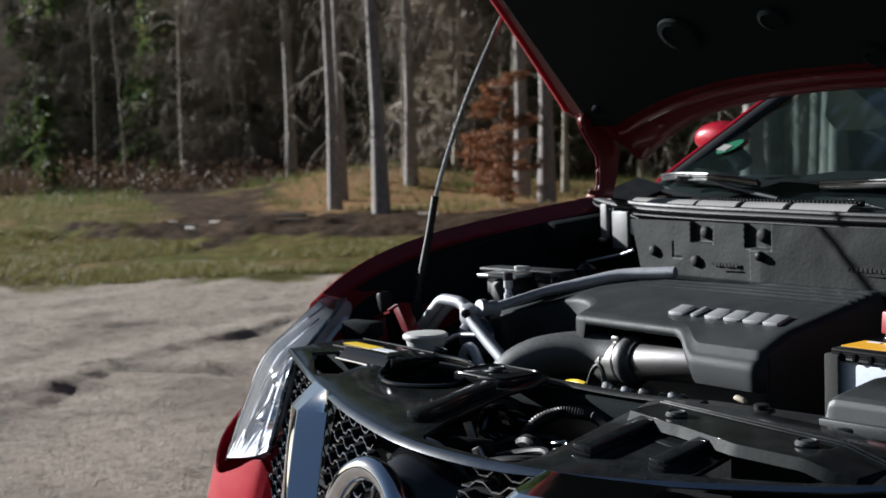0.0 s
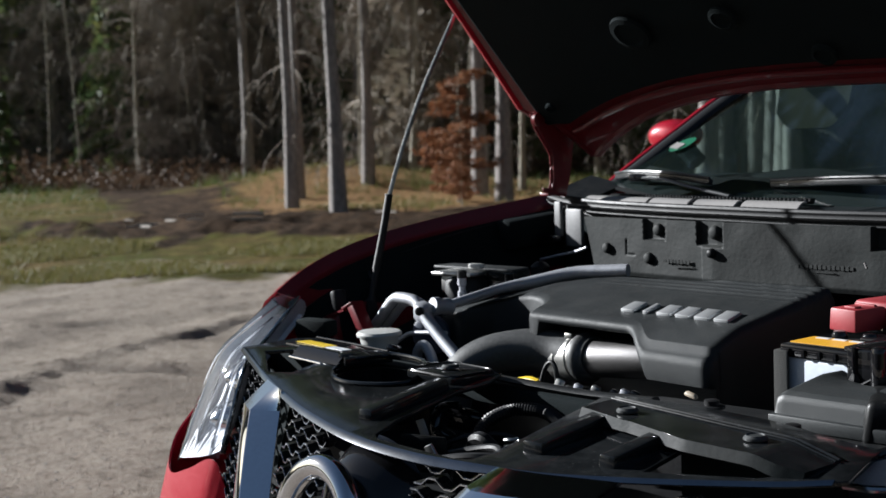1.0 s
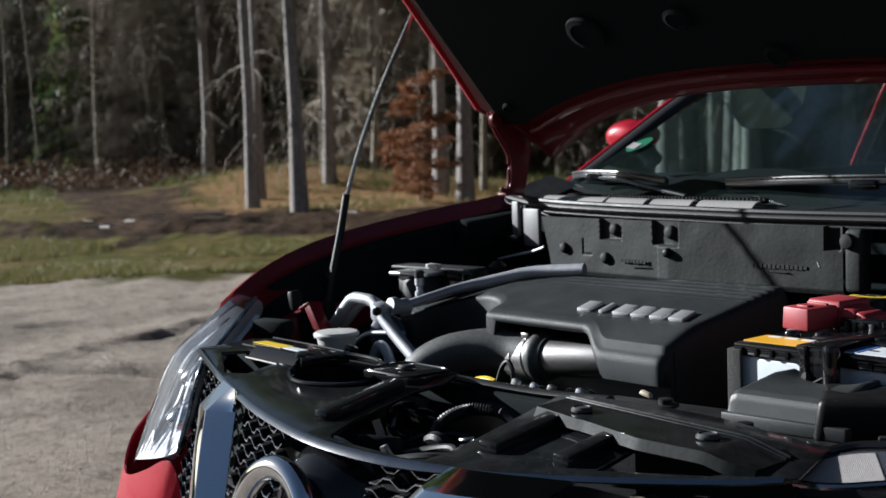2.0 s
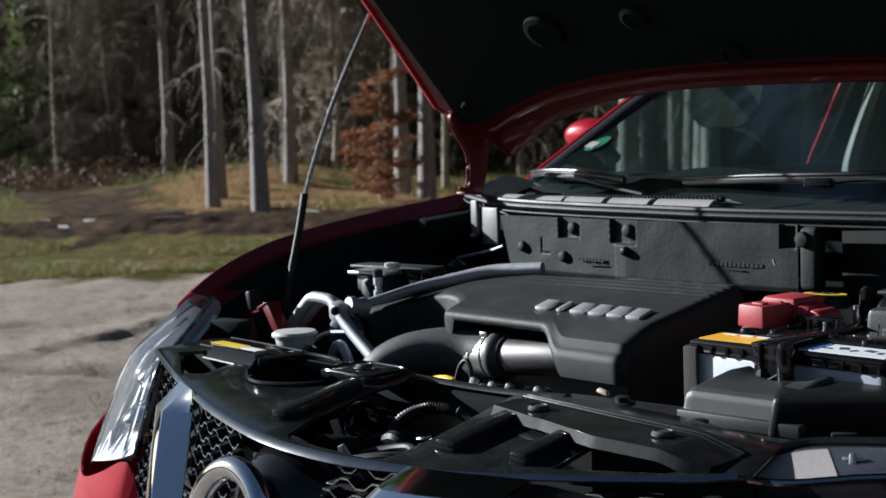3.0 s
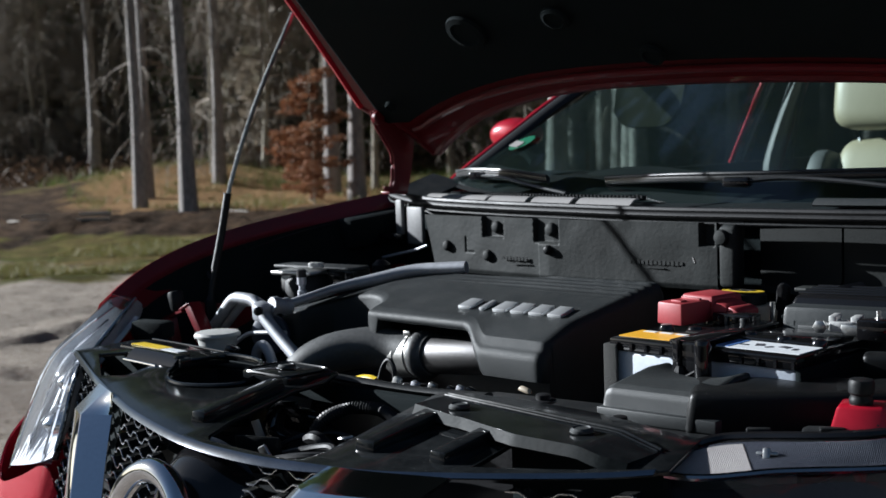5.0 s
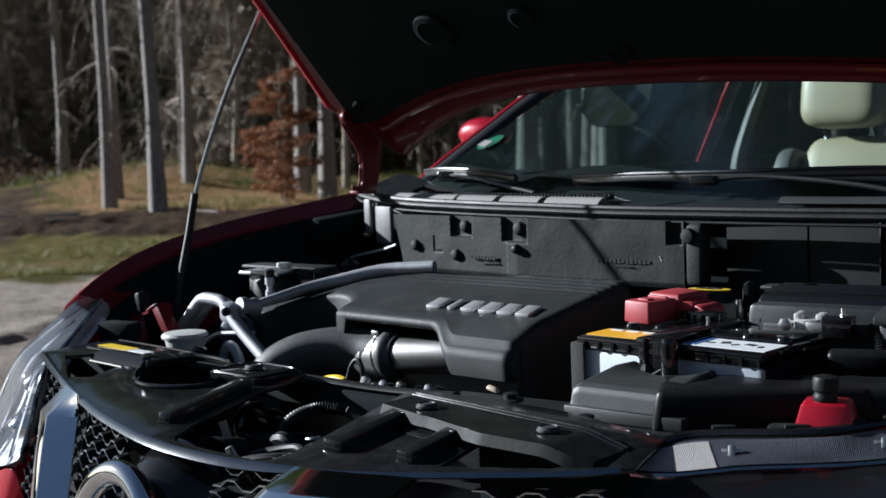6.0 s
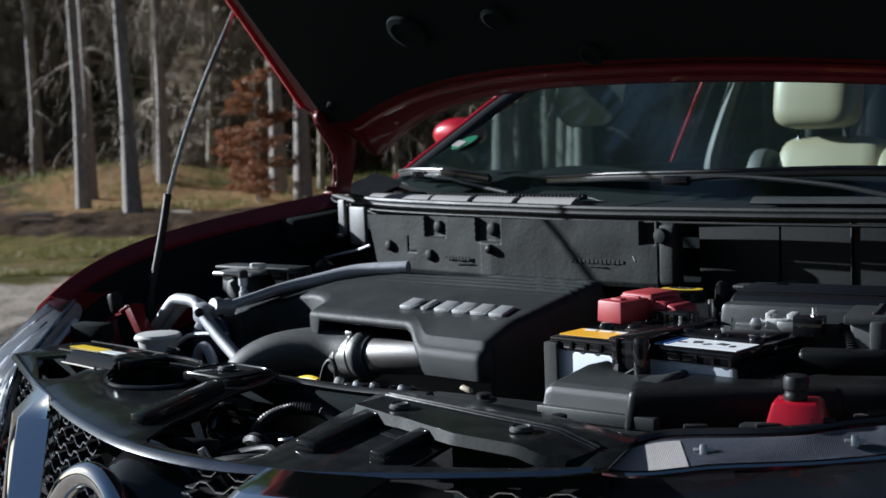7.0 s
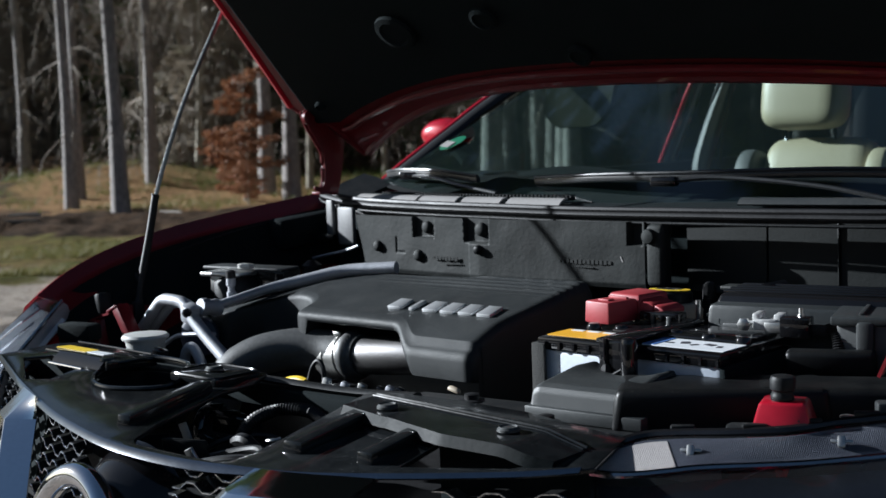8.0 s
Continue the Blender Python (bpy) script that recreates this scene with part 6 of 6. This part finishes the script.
    wild = op("MULTIPLY", remap(wob, 20.0, 22.0), remap(side, -8.5, -6.0))
    c = blend(remap(wob, 11.6, 12.8), gravel, grass)
    c = blend(wild, c, litter)
    c = blend(op("MULTIPLY", remap(wob, 24, 30), remap(tex(0.25, 4), 0.50, 0.62)), c, grass)
    c = blend(remap(wob, 31, 35), c, blend(remap(tex(4, 8, 0.7), 0.35, 0.65), (0.05, 0.036, 0.024), (0.13, 0.085, 0.05)))
    c = blend(op("MAXIMUM", remap(patch, 0.8, 1.15, 1.0, 0.0), track), c, soil)
    l.new(c, b.inputs["Base Color"])
    bp = n.new("ShaderNodeBump")
    bp.inputs["Strength"].default_value, bp.inputs["Distance"].default_value = 1.0, 0.07
    l.new(op("ADD", tex(14, 9, 0.75), op("MULTIPLY", tex(60, 5), 0.5)), bp.inputs["Height"])
    l.new(bp.outputs[0], b.inputs["Normal"])
    return m


def axis(lo, a, b, hi, fine, grow=1.25):
    out = [a + fine * k for k in range(int((b - a) / fine) + 1)]
    s, x = fine, a
    while x > lo:
        s *= grow
        x -= s
        out.insert(0, x)
    s, x = fine, out[-1]
    while x < hi:
        s *= grow
        x += s
        out.append(x)
    return out


def ground():
    us, ds = axis(-1500, -8, 1, 1500, 0.06), axis(-1500, 3, 13.5, 1500, 0.045, 1.10)
    bm = bmesh.new()
    g = [[bm.verts.new(spot(u, d, ground_z(u, d) if abs(u) < 60 and -20 < d < 90 else 0)) for d in ds] for u in us]
    for a, b in zip(g, g[1:]):
        for j in range(len(a) - 1):
            bm.faces.new((a[j], b[j], b[j + 1], a[j + 1]))
    bmesh.ops.recalc_face_normals(bm, faces=bm.faces)
    for f in bm.faces:
        if f.normal.z < 0:
            f.normal_flip()
    ob = part("ground", bm, ground_material(), None, "", 180)
    return tagged(ob, "pale gravel lot running into grass and forest soil", "ground", kind="structure")


ground()


def leaf_material(name, colors, rough=0.7, through_light=0.25):
    m = bpy.data.materials.new(name)
    m.use_nodes = True
    n, l = m.node_tree.nodes, m.node_tree.links
    b = n["Principled BSDF"]
    geo, ramp = n.new("ShaderNodeNewGeometry"), n.new("ShaderNodeValToRGB")
    l.new(geo.outputs["Random Per Island"], ramp.inputs[0])
    for k, c in enumerate(colors):
        e = ramp.color_ramp.elements[k] if k < 2 else ramp.color_ramp.elements.new(1.0)
        e.color = (*c, 1)
    for k, e in enumerate(sorted(ramp.color_ramp.elements, key=lambda e: e.position)):
        e.position = k / (len(colors) - 1)
    l.new(ramp.outputs[0], b.inputs["Base Color"])
    b.inputs["Roughness"].default_value = rough
    b.inputs["Specular IOR Level"].default_value = 0.25
    tr = n.new("ShaderNodeBsdfTranslucent")
    l.new(ramp.outputs[0], tr.inputs[0])
    mix = n.new("ShaderNodeMixShader")
    mix.inputs[0].default_value = through_light
    l.new(b.outputs[0], mix.inputs[1])
    l.new(tr.outputs[0], mix.inputs[2])
    l.new(mix.outputs[0], n["Material Output"].inputs["Surface"])
    return m


M_BARK = material("grey_spruce_bark", (0.235, 0.212, 0.198), 0.9, 0, 0.75, 7, bump=1.0, bump_scale=22, stretch=(1, 1, 0.25))
M_BARK2 = material("pale_thin_bark", (0.30, 0.27, 0.21), 0.9, 0, 0.35, 10, bump=0.8, bump_scale=30, stretch=(1, 1, 0.3))
M_BARE = material("bleached_bare_wood", (0.27, 0.24, 0.20), 0.85, 0, 0.3, 8, bump=0.5, bump_scale=40)
M_LUSH = leaf_material("sunlit_green_sprays", ((0.045, 0.075, 0.025), (0.09, 0.12, 0.04), (0.065, 0.095, 0.03)))
M_RUST = leaf_material("rust_brown_brush", ((0.07, 0.042, 0.028), (0.13, 0.08, 0.05), (0.10, 0.07, 0.042)))
M_TWIG = material("brown_twigs", (0.25, 0.215, 0.175), 0.9, 0, 0.4, 6)
M_NEEDLE = leaf_material("dark_spruce_needles", ((0.06, 0.105, 0.045), (0.115, 0.155, 0.055), (0.08, 0.115, 0.048), (0.20, 0.21, 0.065)))
M_BROWNTW = leaf_material("dry_brown_sprays", ((0.16, 0.135, 0.10), (0.30, 0.25, 0.19), (0.21, 0.19, 0.13)))
M_BEECH = leaf_material("dry_beech_leaves", ((0.18, 0.075, 0.035), (0.28, 0.13, 0.062), (0.23, 0.10, 0.055), (0.33, 0.18, 0.09)))
M_BLADE = leaf_material("dry_and_green_grass", ((0.10, 0.12, 0.025), (0.24, 0.19, 0.08), (0.14, 0.16, 0.04), (0.30, 0.24, 0.12)))
M_FRESH = leaf_material("green_undergrowth", ((0.05, 0.09, 0.02), (0.12, 0.16, 0.04), (0.08, 0.12, 0.03)))
M_STONE = leaf_material("pale_pebbles", ((0.24, 0.22, 0.19), (0.40, 0.38, 0.35), (0.31, 0.28, 0.24)), 0.9, 0.0)


def quad(bm, c, a, b):
    bm.faces.new([bm.verts.new(c + p) for p in (-a - b, a - b, a * 0.6 + b, -a * 0.6 + b)])


def trunk_mesh(rng, h, r, lean=0.0, seg=10):
    pts = [Vector((lean * z + 0.04 * math.sin(z * 0.5), 0.04 * math.sin(z * 0.5 + 1), z)) for z in [h * k / 14 for k in range(15)]]
    pts[0].z = -0.25
    return sweep(bmesh.new(), pts, lambda s: 0.88 * r * (1 - 0.75 * s) + r * 0.5 * math.exp(-s * 40), seg, up=(0, 1, 0))


def twig(bm, p, d, length, r, rng, depth, droop=0.25):
    q = [p]
    for k in range(4):
        d = (d + Vector((rng.uniform(-0.25, 0.25), rng.uniform(-0.25, 0.25), rng.uniform(-0.2, 0.12) - droop * 0.3))).normalized()
        q.append(q[-1] + d * length / 4)
    sweep(bm, q, lambda s: r * (1 - 0.8 * s), 3, False)
    if depth:
        for k in range(1, 5):
            for _ in range(2):
                side = Vector((rng.uniform(-1, 1), rng.uniform(-1, 1), rng.uniform(-0.5, 0.4))).normalized()
                twig(bm, q[k], (d + side * 1.1).normalized(), length * rng.uniform(0.35, 0.6), r * 0.45, rng, depth - 1, droop)


def tall_spruce(name, seed, h, r, lean, label, stubs=16, mat=None):
    rng = random.Random(seed)
    t = new(name)
    part("trunk", trunk_mesh(rng, h, r, lean), mat or M_BARK, t)
    bm = bmesh.new()
    for _ in range(stubs):
        z, a = rng.uniform(1.2, 7.5), rng.uniform(0, 6.28)
        twig(bm, Vector((lean * z, 0, z)), Vector((math.cos(a), math.sin(a), 0.05)), rng.uniform(0.3, 1.5), 0.014, rng, 1 if rng.random() < 0.6 else 0, 0.5)
    tagged(part("dead_branchwork", bm, M_TWIG, t), kind="stuff")
    bm = bmesh.new()
    for _ in range(170):
        z, a = rng.uniform(h * (0.36 if r > 0.095 else 0.62), h), rng.uniform(0, 6.28)
        L = 0.5 + (h - z) * 0.17
        for k in range(9):
            s = (k + 1) / 9
            c = Vector((lean * z + math.cos(a) * L * s, math.sin(a) * L * s, z - 0.45 * L * s * s))
            quad(bm, c, Vector((-math.sin(a), math.cos(a), 0)) * 0.34 * (1.2 - s), Vector((math.cos(a) * 0.24, math.sin(a) * 0.24, -0.17)))
    tagged(part("crown", bm, M_NEEDLE, t), kind="stuff")
    return tagged(t, label, "tree")


def young_spruce(seed, h, spread, mat, label, dense=1.0):
    """A dense tree with drooping sprays down to the ground."""
    rng = random.Random(seed)
    t = new("spruce_tree")
    part("trunk", trunk_mesh(rng, h, 0.10, 0.0, 7), M_TWIG, t)
    bm, limbs = bmesh.new(), bmesh.new()
    for _ in range(int(95 * dense)):
        z, a = h * rng.uniform(0.03, 0.97) ** 1.1, rng.uniform(0, 6.28)
        L = spread * (1 - z / h) ** 0.7 * rng.uniform(0.55, 1.1) + 0.2
        out, side = Vector((math.cos(a), math.sin(a), 0)), Vector((-math.sin(a), math.cos(a), 0))
        line = []
        for k in range(11):
            s = (k + 1) / 11
            c = out * L * s + Vector((0, 0, z + 0.10 * L * s - 0.55 * L * s * s))
            line.append(c)
            if rng.random() < 0.12:
                continue
            for w in (-1, 1):
                ww = rng.uniform(0.10, 0.30) * (1.15 - 0.6 * s)
                quad(bm, c + side * w * ww * 0.8, (side * w + out * 0.5).normalized() * ww, Vector((rng.uniform(-0.03, 0.03), rng.uniform(-0.03, 0.03), -rng.uniform(0.04, 0.13))))
        sweep(limbs, [Vector((0, 0, z))] + line[::3], 0.012, 3, False)
    tagged(part("branchwork", limbs, M_TWIG, t), kind="stuff")
    tagged(part("crown", bm, mat, t), kind="stuff")
    return tagged(t, label, "tree", "spruces at the forest edge")


def bare_tree(seed, h, label):
    rng = random.Random(seed)
    t = new("bare_tree")
    part("trunk", trunk_mesh(rng, h, 0.075, rng.uniform(-0.06, 0.06), 7), M_BARK2, t)
    bm = bmesh.new()
    for _ in range(46):
        z, a = h * rng.uniform(0.12, 1.0), rng.uniform(0, 6.28)
        twig(bm, Vector((0, 0, z)), Vector((math.cos(a), math.sin(a), rng.uniform(-0.1, 0.7))).normalized(), rng.uniform(0.9, 2.2), 0.020, rng, 2, 0.35)
    tagged(part("branchwork", bm, M_TWIG, t), kind="stuff")
    return tagged(t, label, "tree", "bare trees")


def beech(seed):
    rng = random.Random(seed)
    t = new("beech_tree")
    part("trunk", trunk_mesh(rng, 2.6, 0.035, 0.02, 7), M_BARK2, t)
    limbs, leaves = bmesh.new(), bmesh.new()
    for k in range(34):
        z, a = 0.25 + 2.2 * k / 34, rng.uniform(0, 6.28)
        L = (0.95 - 0.30 * abs(z - 1.1)) * rng.uniform(0.55, 1.05)
        out, side = Vector((math.cos(a), math.sin(a), 0)), Vector((-math.sin(a), math.cos(a), 0))
        line = [Vector((0.02 * z, 0, z)) + out * L * s + Vector((0, 0, 0.12 * L * s - 0.12 * L * s * s)) for s in (0, 0.33, 0.66, 1)]
        sweep(limbs, line, 0.008, 3, False)
        for _ in range(int(150 * L)):
            s = rng.uniform(0.15, 1.05)
            c = line[0] + out * L * s + side * rng.uniform(-0.26, 0.26) * (1.1 - 0.5 * s) + Vector((0, 0, rng.uniform(-0.06, 0.05) + 0.05 * L * s))
            d1 = Vector((rng.uniform(-1, 1), rng.uniform(-1, 1), rng.uniform(-0.5, 0.5))).normalized()
            d2 = d1.cross(Vector((rng.uniform(-1, 1), rng.uniform(-1, 1), 1))).normalized()
            quad(leaves, c, d1 * 0.027, d2 * 0.036)
    tagged(part("branchwork", limbs, M_TWIG, t), kind="stuff")
    tagged(part("crown", leaves, M_BEECH, t), kind="stuff")
    return tagged(t, "young beech still holding dry orange leaves", "tree")


def set_at(ob, x, y, turn=0.0, scale=1.0):
    u, d = ud(x, y)
    ob.matrix_world = pose(x, y, ground_z(u, d) - 0.03, 0, 0, turn)
    ob.scale = (scale,) * 3
    return ob


# the row of tall trunks along the edge of the wood
for k, (x, y, r, lean, mat) in enumerate(((-28.25, 16.16, 0.14, -0.006, 0), (-18.29, 11.25, 0.105, -0.010, 0), (-21.03, 13.12, 0.10, 0.0, 0), (-16.64, 11.12, 0.125, -0.020, 0), (-21.82, 15.38, 0.125, 0.004, 0), (-18.58, 15.78, 0.14, 0.0, 0), (-17.02, 15.06, 0.14, 0.0, 0), (-18.86, 17.16, 0.07, 0.01, 1), (-36.0, 19.75, 0.12, 0.0, 1), (-33.98, 20.33, 0.09, -0.035, 1), (-41.97, 19.51, 0.08, -0.01, 1), (-33.59, 13.91, 0.035, -0.04, 1), (-35.05, 13.58, 0.035, 0.03, 1), (-24.5, 18.6, 0.08, 0.05, 1))):
    set_at(tall_spruce("spruce_tree" if not mat else "thin_tree", 40 + k, 25.0 if not mat else 12.0, r, lean, "tall grey-barked spruce with a bare lower trunk" if not mat else "thin pale-barked tree at the forest edge", 16 if not mat else 9, M_BARK2 if mat else None), x, y, 47)

# trunks deeper in the wood
rng = random.Random(5)
deep = [tall_spruce("spruce_tree", 70 + k, 24.0, 0.13 + 0.02 * k, 0.004 * (k - 1), "spruce trunk in the shade of the wood", 22) for k in range(3)]
for k in range(46):
    d = rng.uniform(29, 58)
    u = rng.uniform(-0.30, 0.62) * d
    if d < 37 and u < 0.02 * d:
        d, u = d + 14, u * (d + 14) / d
    p = spot(u, d)
    (set_at(deep[k], p.x, p.y, rng.uniform(0, 360)) if k < 3 else copy_thing(deep[k % 3], pose(p.x, p.y, ground_z(u, d) - 0.05, 0, 0, rng.uniform(0, 360))))
# right of the car, seen past the hinge and through the cabin
for k in range(34):
    d = rng.uniform(16, 34)
    u = rng.uniform(0.14, 1.25) * d
    p = spot(u, d)
    copy_thing(deep[k % 3], pose(p.x, p.y, -0.05, 0, 0, rng.uniform(0, 360)))

more = random.Random(77)
for k in range(62):
    d = more.uniform(20, 40)
    u = more.uniform(0.10, 0.9) * d
    p = spot(u, d)
    copy_thing(deep[k % 3], pose(p.x, p.y, -0.05, 0, 0, more.uniform(0, 360)))

dark = [young_spruce(11, 9.0, 2.4, M_NEEDLE, "dark spruce with drooping sprays"), young_spruce(12, 7.0, 1.9, M_NEEDLE, "dark spruce with drooping sprays"), young_spruce(13, 8.0, 2.2, M_BROWNTW, "brown half-bare conifer with hanging twigs", 0.8)]
for turn, (u, d) in enumerate(((-11.2, 46.0), (-9.2, 46.5), (-10.6, 44.0), (-7.9, 45.5))):
    p = spot(u, d)
    copy_thing(dark[1 if d > 45 else 2], pose(p.x, p.y, ground_z(u, d) - 0.05, 0, 0, 65 * turn))
for k in range(120):
    d = rng.uniform(33, 66) if k > 26 else rng.uniform(30, 38)
    u = rng.uniform(-0.47, 0.70) * d
    if u < -0.12 * d:
        d = 40 + 0.8 * (d - 30)
    elif k < 27:
        d += 8
    p, i = spot(u, d), (2 if rng.random() < (0.5 if u < -3 else 0.2) else rng.randrange(2))
    (set_at(dark[k], p.x, p.y, 30) if k < 3 else copy_thing(dark[i], pose(p.x, p.y, ground_z(u, d) - 0.1, 0, 0, rng.uniform(0, 360))))

bare = [bare_tree(21, 7.5, "bare brown tree with fine hanging twigs"), bare_tree(22, 6.0, "bare brown tree with fine hanging twigs")]
for k in range(34):
    d = rng.uniform(29, 46)
    u = rng.uniform(-0.46, -0.05) * d if k < 22 else rng.uniform(-0.05, 0.45) * d
    if u < -0.15 * d:
        d, u = d + 9, u - 0.2 * 9
    p = spot(u, d)
    (set_at(bare[k], p.x, p.y, 10) if k < 2 else copy_thing(bare[k % 2], pose(p.x, p.y, -0.05, 0, 0, rng.uniform(0, 360))))

green = young_spruce(15, 5.0, 1.5, M_LUSH, "small green spruce in the sun", 0.38)
for k, (u, d, s) in enumerate(((-14.6, 34, 0.45), (-16.4, 38, 0.6), (-19.5, 44, 1.2), (-10.4, 46, 1.5), (-6.0, 46, 1.7), (3.0, 44, 1.2))):
    p = spot(u, d)
    (set_at(green, p.x, p.y, 20, s) if k == 0 else copy_thing(green, pose(p.x, p.y, ground_z(u, d) - 0.1, 0, 0, 70 * k))).scale = (s,) * 3

for k in range(30):
    d = rng.uniform(42, 56)
    u = rng.uniform(-0.56, -0.22) * d
    p = spot(u, d)
    if u < -0.48 * d:
        continue
    copy_thing((bare + dark)[(0, 1, 4, 2, 1)[k % 5]], pose(p.x, p.y, ground_z(u, d) - 0.1, 0, 0, rng.uniform(0, 360)))

be = set_at(beech(31), -17.38, 14.23)
copy_thing(be, pose(-16.2, 13.4, 0, 0, 0, 120)).scale = (0.55,) * 3
for k in range(5):
    d = rng.uniform(31, 38)
    u = rng.uniform(-0.16, 0.35) * d
    p = spot(u, d)
    copy_thing(be, pose(p.x, p.y, ground_z(u, d) - 0.3, 0, 0, rng.uniform(0, 360))).scale = (rng.uniform(0.4, 0.7),) * 3


def tufts(name, count, place, height, mat, label, seed):
    rng, bm = random.Random(seed), bmesh.new()
    for _ in range(count):
        u, d = place(rng)
        base = spot(u, d, ground_z(u, d) - 0.01)
        for _ in range(7):
            a, hh = rng.uniform(0, 6.28), height * rng.uniform(0.4, 1.2)
            o = Vector((math.cos(a), math.sin(a), 0))
            p = base + o * rng.uniform(0, 0.07)
            s = Vector((-o.y, o.x, 0)) * 0.006
            bm.faces.new([bm.verts.new(q) for q in (p - s, p + s, p + o * hh * 0.6 + Vector((0, 0, hh)))])
    return tagged(part(name, bm, mat), label, "grass", kind="stuff")


def strip(lo, hi, spread):
    def f(rng):
        while True:
            d = rng.uniform(lo, hi)
            u = rng.uniform(-0.52, 0.12) * d
            bare = ((u + 2.6) / 5.6) ** 2 + ((d - 18.8) / 2.9) ** 2 < 1 or (d > 18 and abs(u + 0.38 * (d - 20) + 5.6) < 1.2)
            if not bare and noise.noise(Vector((u * 0.55, d * 0.55, spread))) > rng.uniform(-0.15, 0.30):
                return u, d
    return f


tufts("grass", 8000, strip(11.9, 18.5, 2.0), 0.075, M_BLADE, "short dry and green grass at the gravel's edge", 3)
tufts("dry_grass", 2600, strip(21, 33, 9.0), 0.13, M_BLADE, "tufts of dry straw-coloured grass under the trees", 4)
tufts("undergrowth", 500, strip(27, 38, 5.0), 0.30, M_FRESH, "low green undergrowth", 6)


def brushwood(count, seed):
    """Rust-brown brush and bracken at the foot of the wood."""
    rng, bm = random.Random(seed), bmesh.new()
    for _ in range(count):
        d = rng.uniform(33, 44)
        u = rng.uniform(-0.52, 0.30) * d
        base, tall = spot(u, d, ground_z(u, d) - 0.05), rng.uniform(0.3, 1.1) * max(0.15, 0.7 + noise.noise(Vector((u * 0.4, d * 0.4, 1))))
        for _ in range(14):
            c = base + Vector((rng.gauss(0, 0.3), rng.gauss(0, 0.3), rng.uniform(0, 1) * tall))
            a = Vector((rng.uniform(-1, 1), rng.uniform(-1, 1), rng.uniform(-1, 1))).normalized() * rng.uniform(0.012, 0.028)
            quad(bm, c, a, a.cross(Vector((rng.uniform(-1, 1), rng.uniform(-1, 1), 0.5))).normalized() * rng.uniform(0.03, 0.10))
    return tagged(part("brushwood", bm, M_RUST), "rust-brown brush at the foot of the wood", "brush", kind="stuff")


brushwood(3600, 17)


def pebbles():
    rng, bm = random.Random(8), bmesh.new()
    for _ in range(6000):
        d = rng.uniform(3.6, 12.6)
        u = rng.uniform(-0.50, 0.02) * d
        r = rng.choice((0.003, 0.004, 0.005, 0.008)) * rng.uniform(0.6, 1.2)
        c = spot(u, d, ground_z(u, d))
        ring = [bm.verts.new(c + Vector((r * math.cos(a) * rng.uniform(0.7, 1.2), r * math.sin(a) * rng.uniform(0.7, 1.2), r * 0.15))) for a in (0, 1.25, 2.5, 3.8, 5.0)]
        top = bm.verts.new(c + Vector((0, 0, r * rng.uniform(0.45, 0.8))))
        for i in range(5):
            bm.faces.new((ring[i], ring[(i + 1) % 5], top))
    return tagged(part("pebbles", bm, M_STONE, None, "", 20), "scattered pale gravel stones", "gravel", kind="stuff")


pebbles()
# pale sticks and stones lying in the rutted soil
rng = random.Random(14)
for k in range(30):
    d = rng.uniform(17.6, 20.6)
    u = rng.uniform(-7.0, -3.2) if k < 18 else rng.uniform(-3.2, 1.5)
    p, a, L = spot(u, d, ground_z(u, d) + 0.015), rng.uniform(-0.9, 0.9), rng.uniform(0.2, 0.55)
    v = (RGT * math.cos(a) + FWD * math.sin(a)) * L / 2
    st = part("stick", tube([p - v, p + Vector((0, 0, 0.004)), p + v], rng.choice((0.010, 0.014, 0.018, 0.026)), 6, 3), M_BARE)
    tagged(st, "pale broken stick lying on the soil", "stick", "sticks on the soil")

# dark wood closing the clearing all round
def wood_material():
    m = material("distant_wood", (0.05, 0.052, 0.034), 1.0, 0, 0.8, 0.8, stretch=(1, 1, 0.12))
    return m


def ring_fn(u, v):
    a = 2 * math.pi * u
    way = Vector((math.cos(a), math.sin(a), 0))
    ahead, sunward = way.dot(FWD), way.dot(SUN_TO)
    r = mapped(ahead, -0.1, 0.4, 60, 80)
    high = mapped(ahead, -0.1, 0.4, 15, 24)
    if sunward > 0.74:
        r, high = mapped(sunward, 0.74, 0.86, r, 125), mapped(sunward, 0.74, 0.86, high, 13)
    r += 2.5 * math.sin(a * 23)
    return Vector((EX + r * way.x, EY + r * way.y, -2 + v * (high + 3 * noise.noise(Vector((a * 14, 0, 0))) + 2 * noise.noise(Vector((a * 60, 3, 0))))))


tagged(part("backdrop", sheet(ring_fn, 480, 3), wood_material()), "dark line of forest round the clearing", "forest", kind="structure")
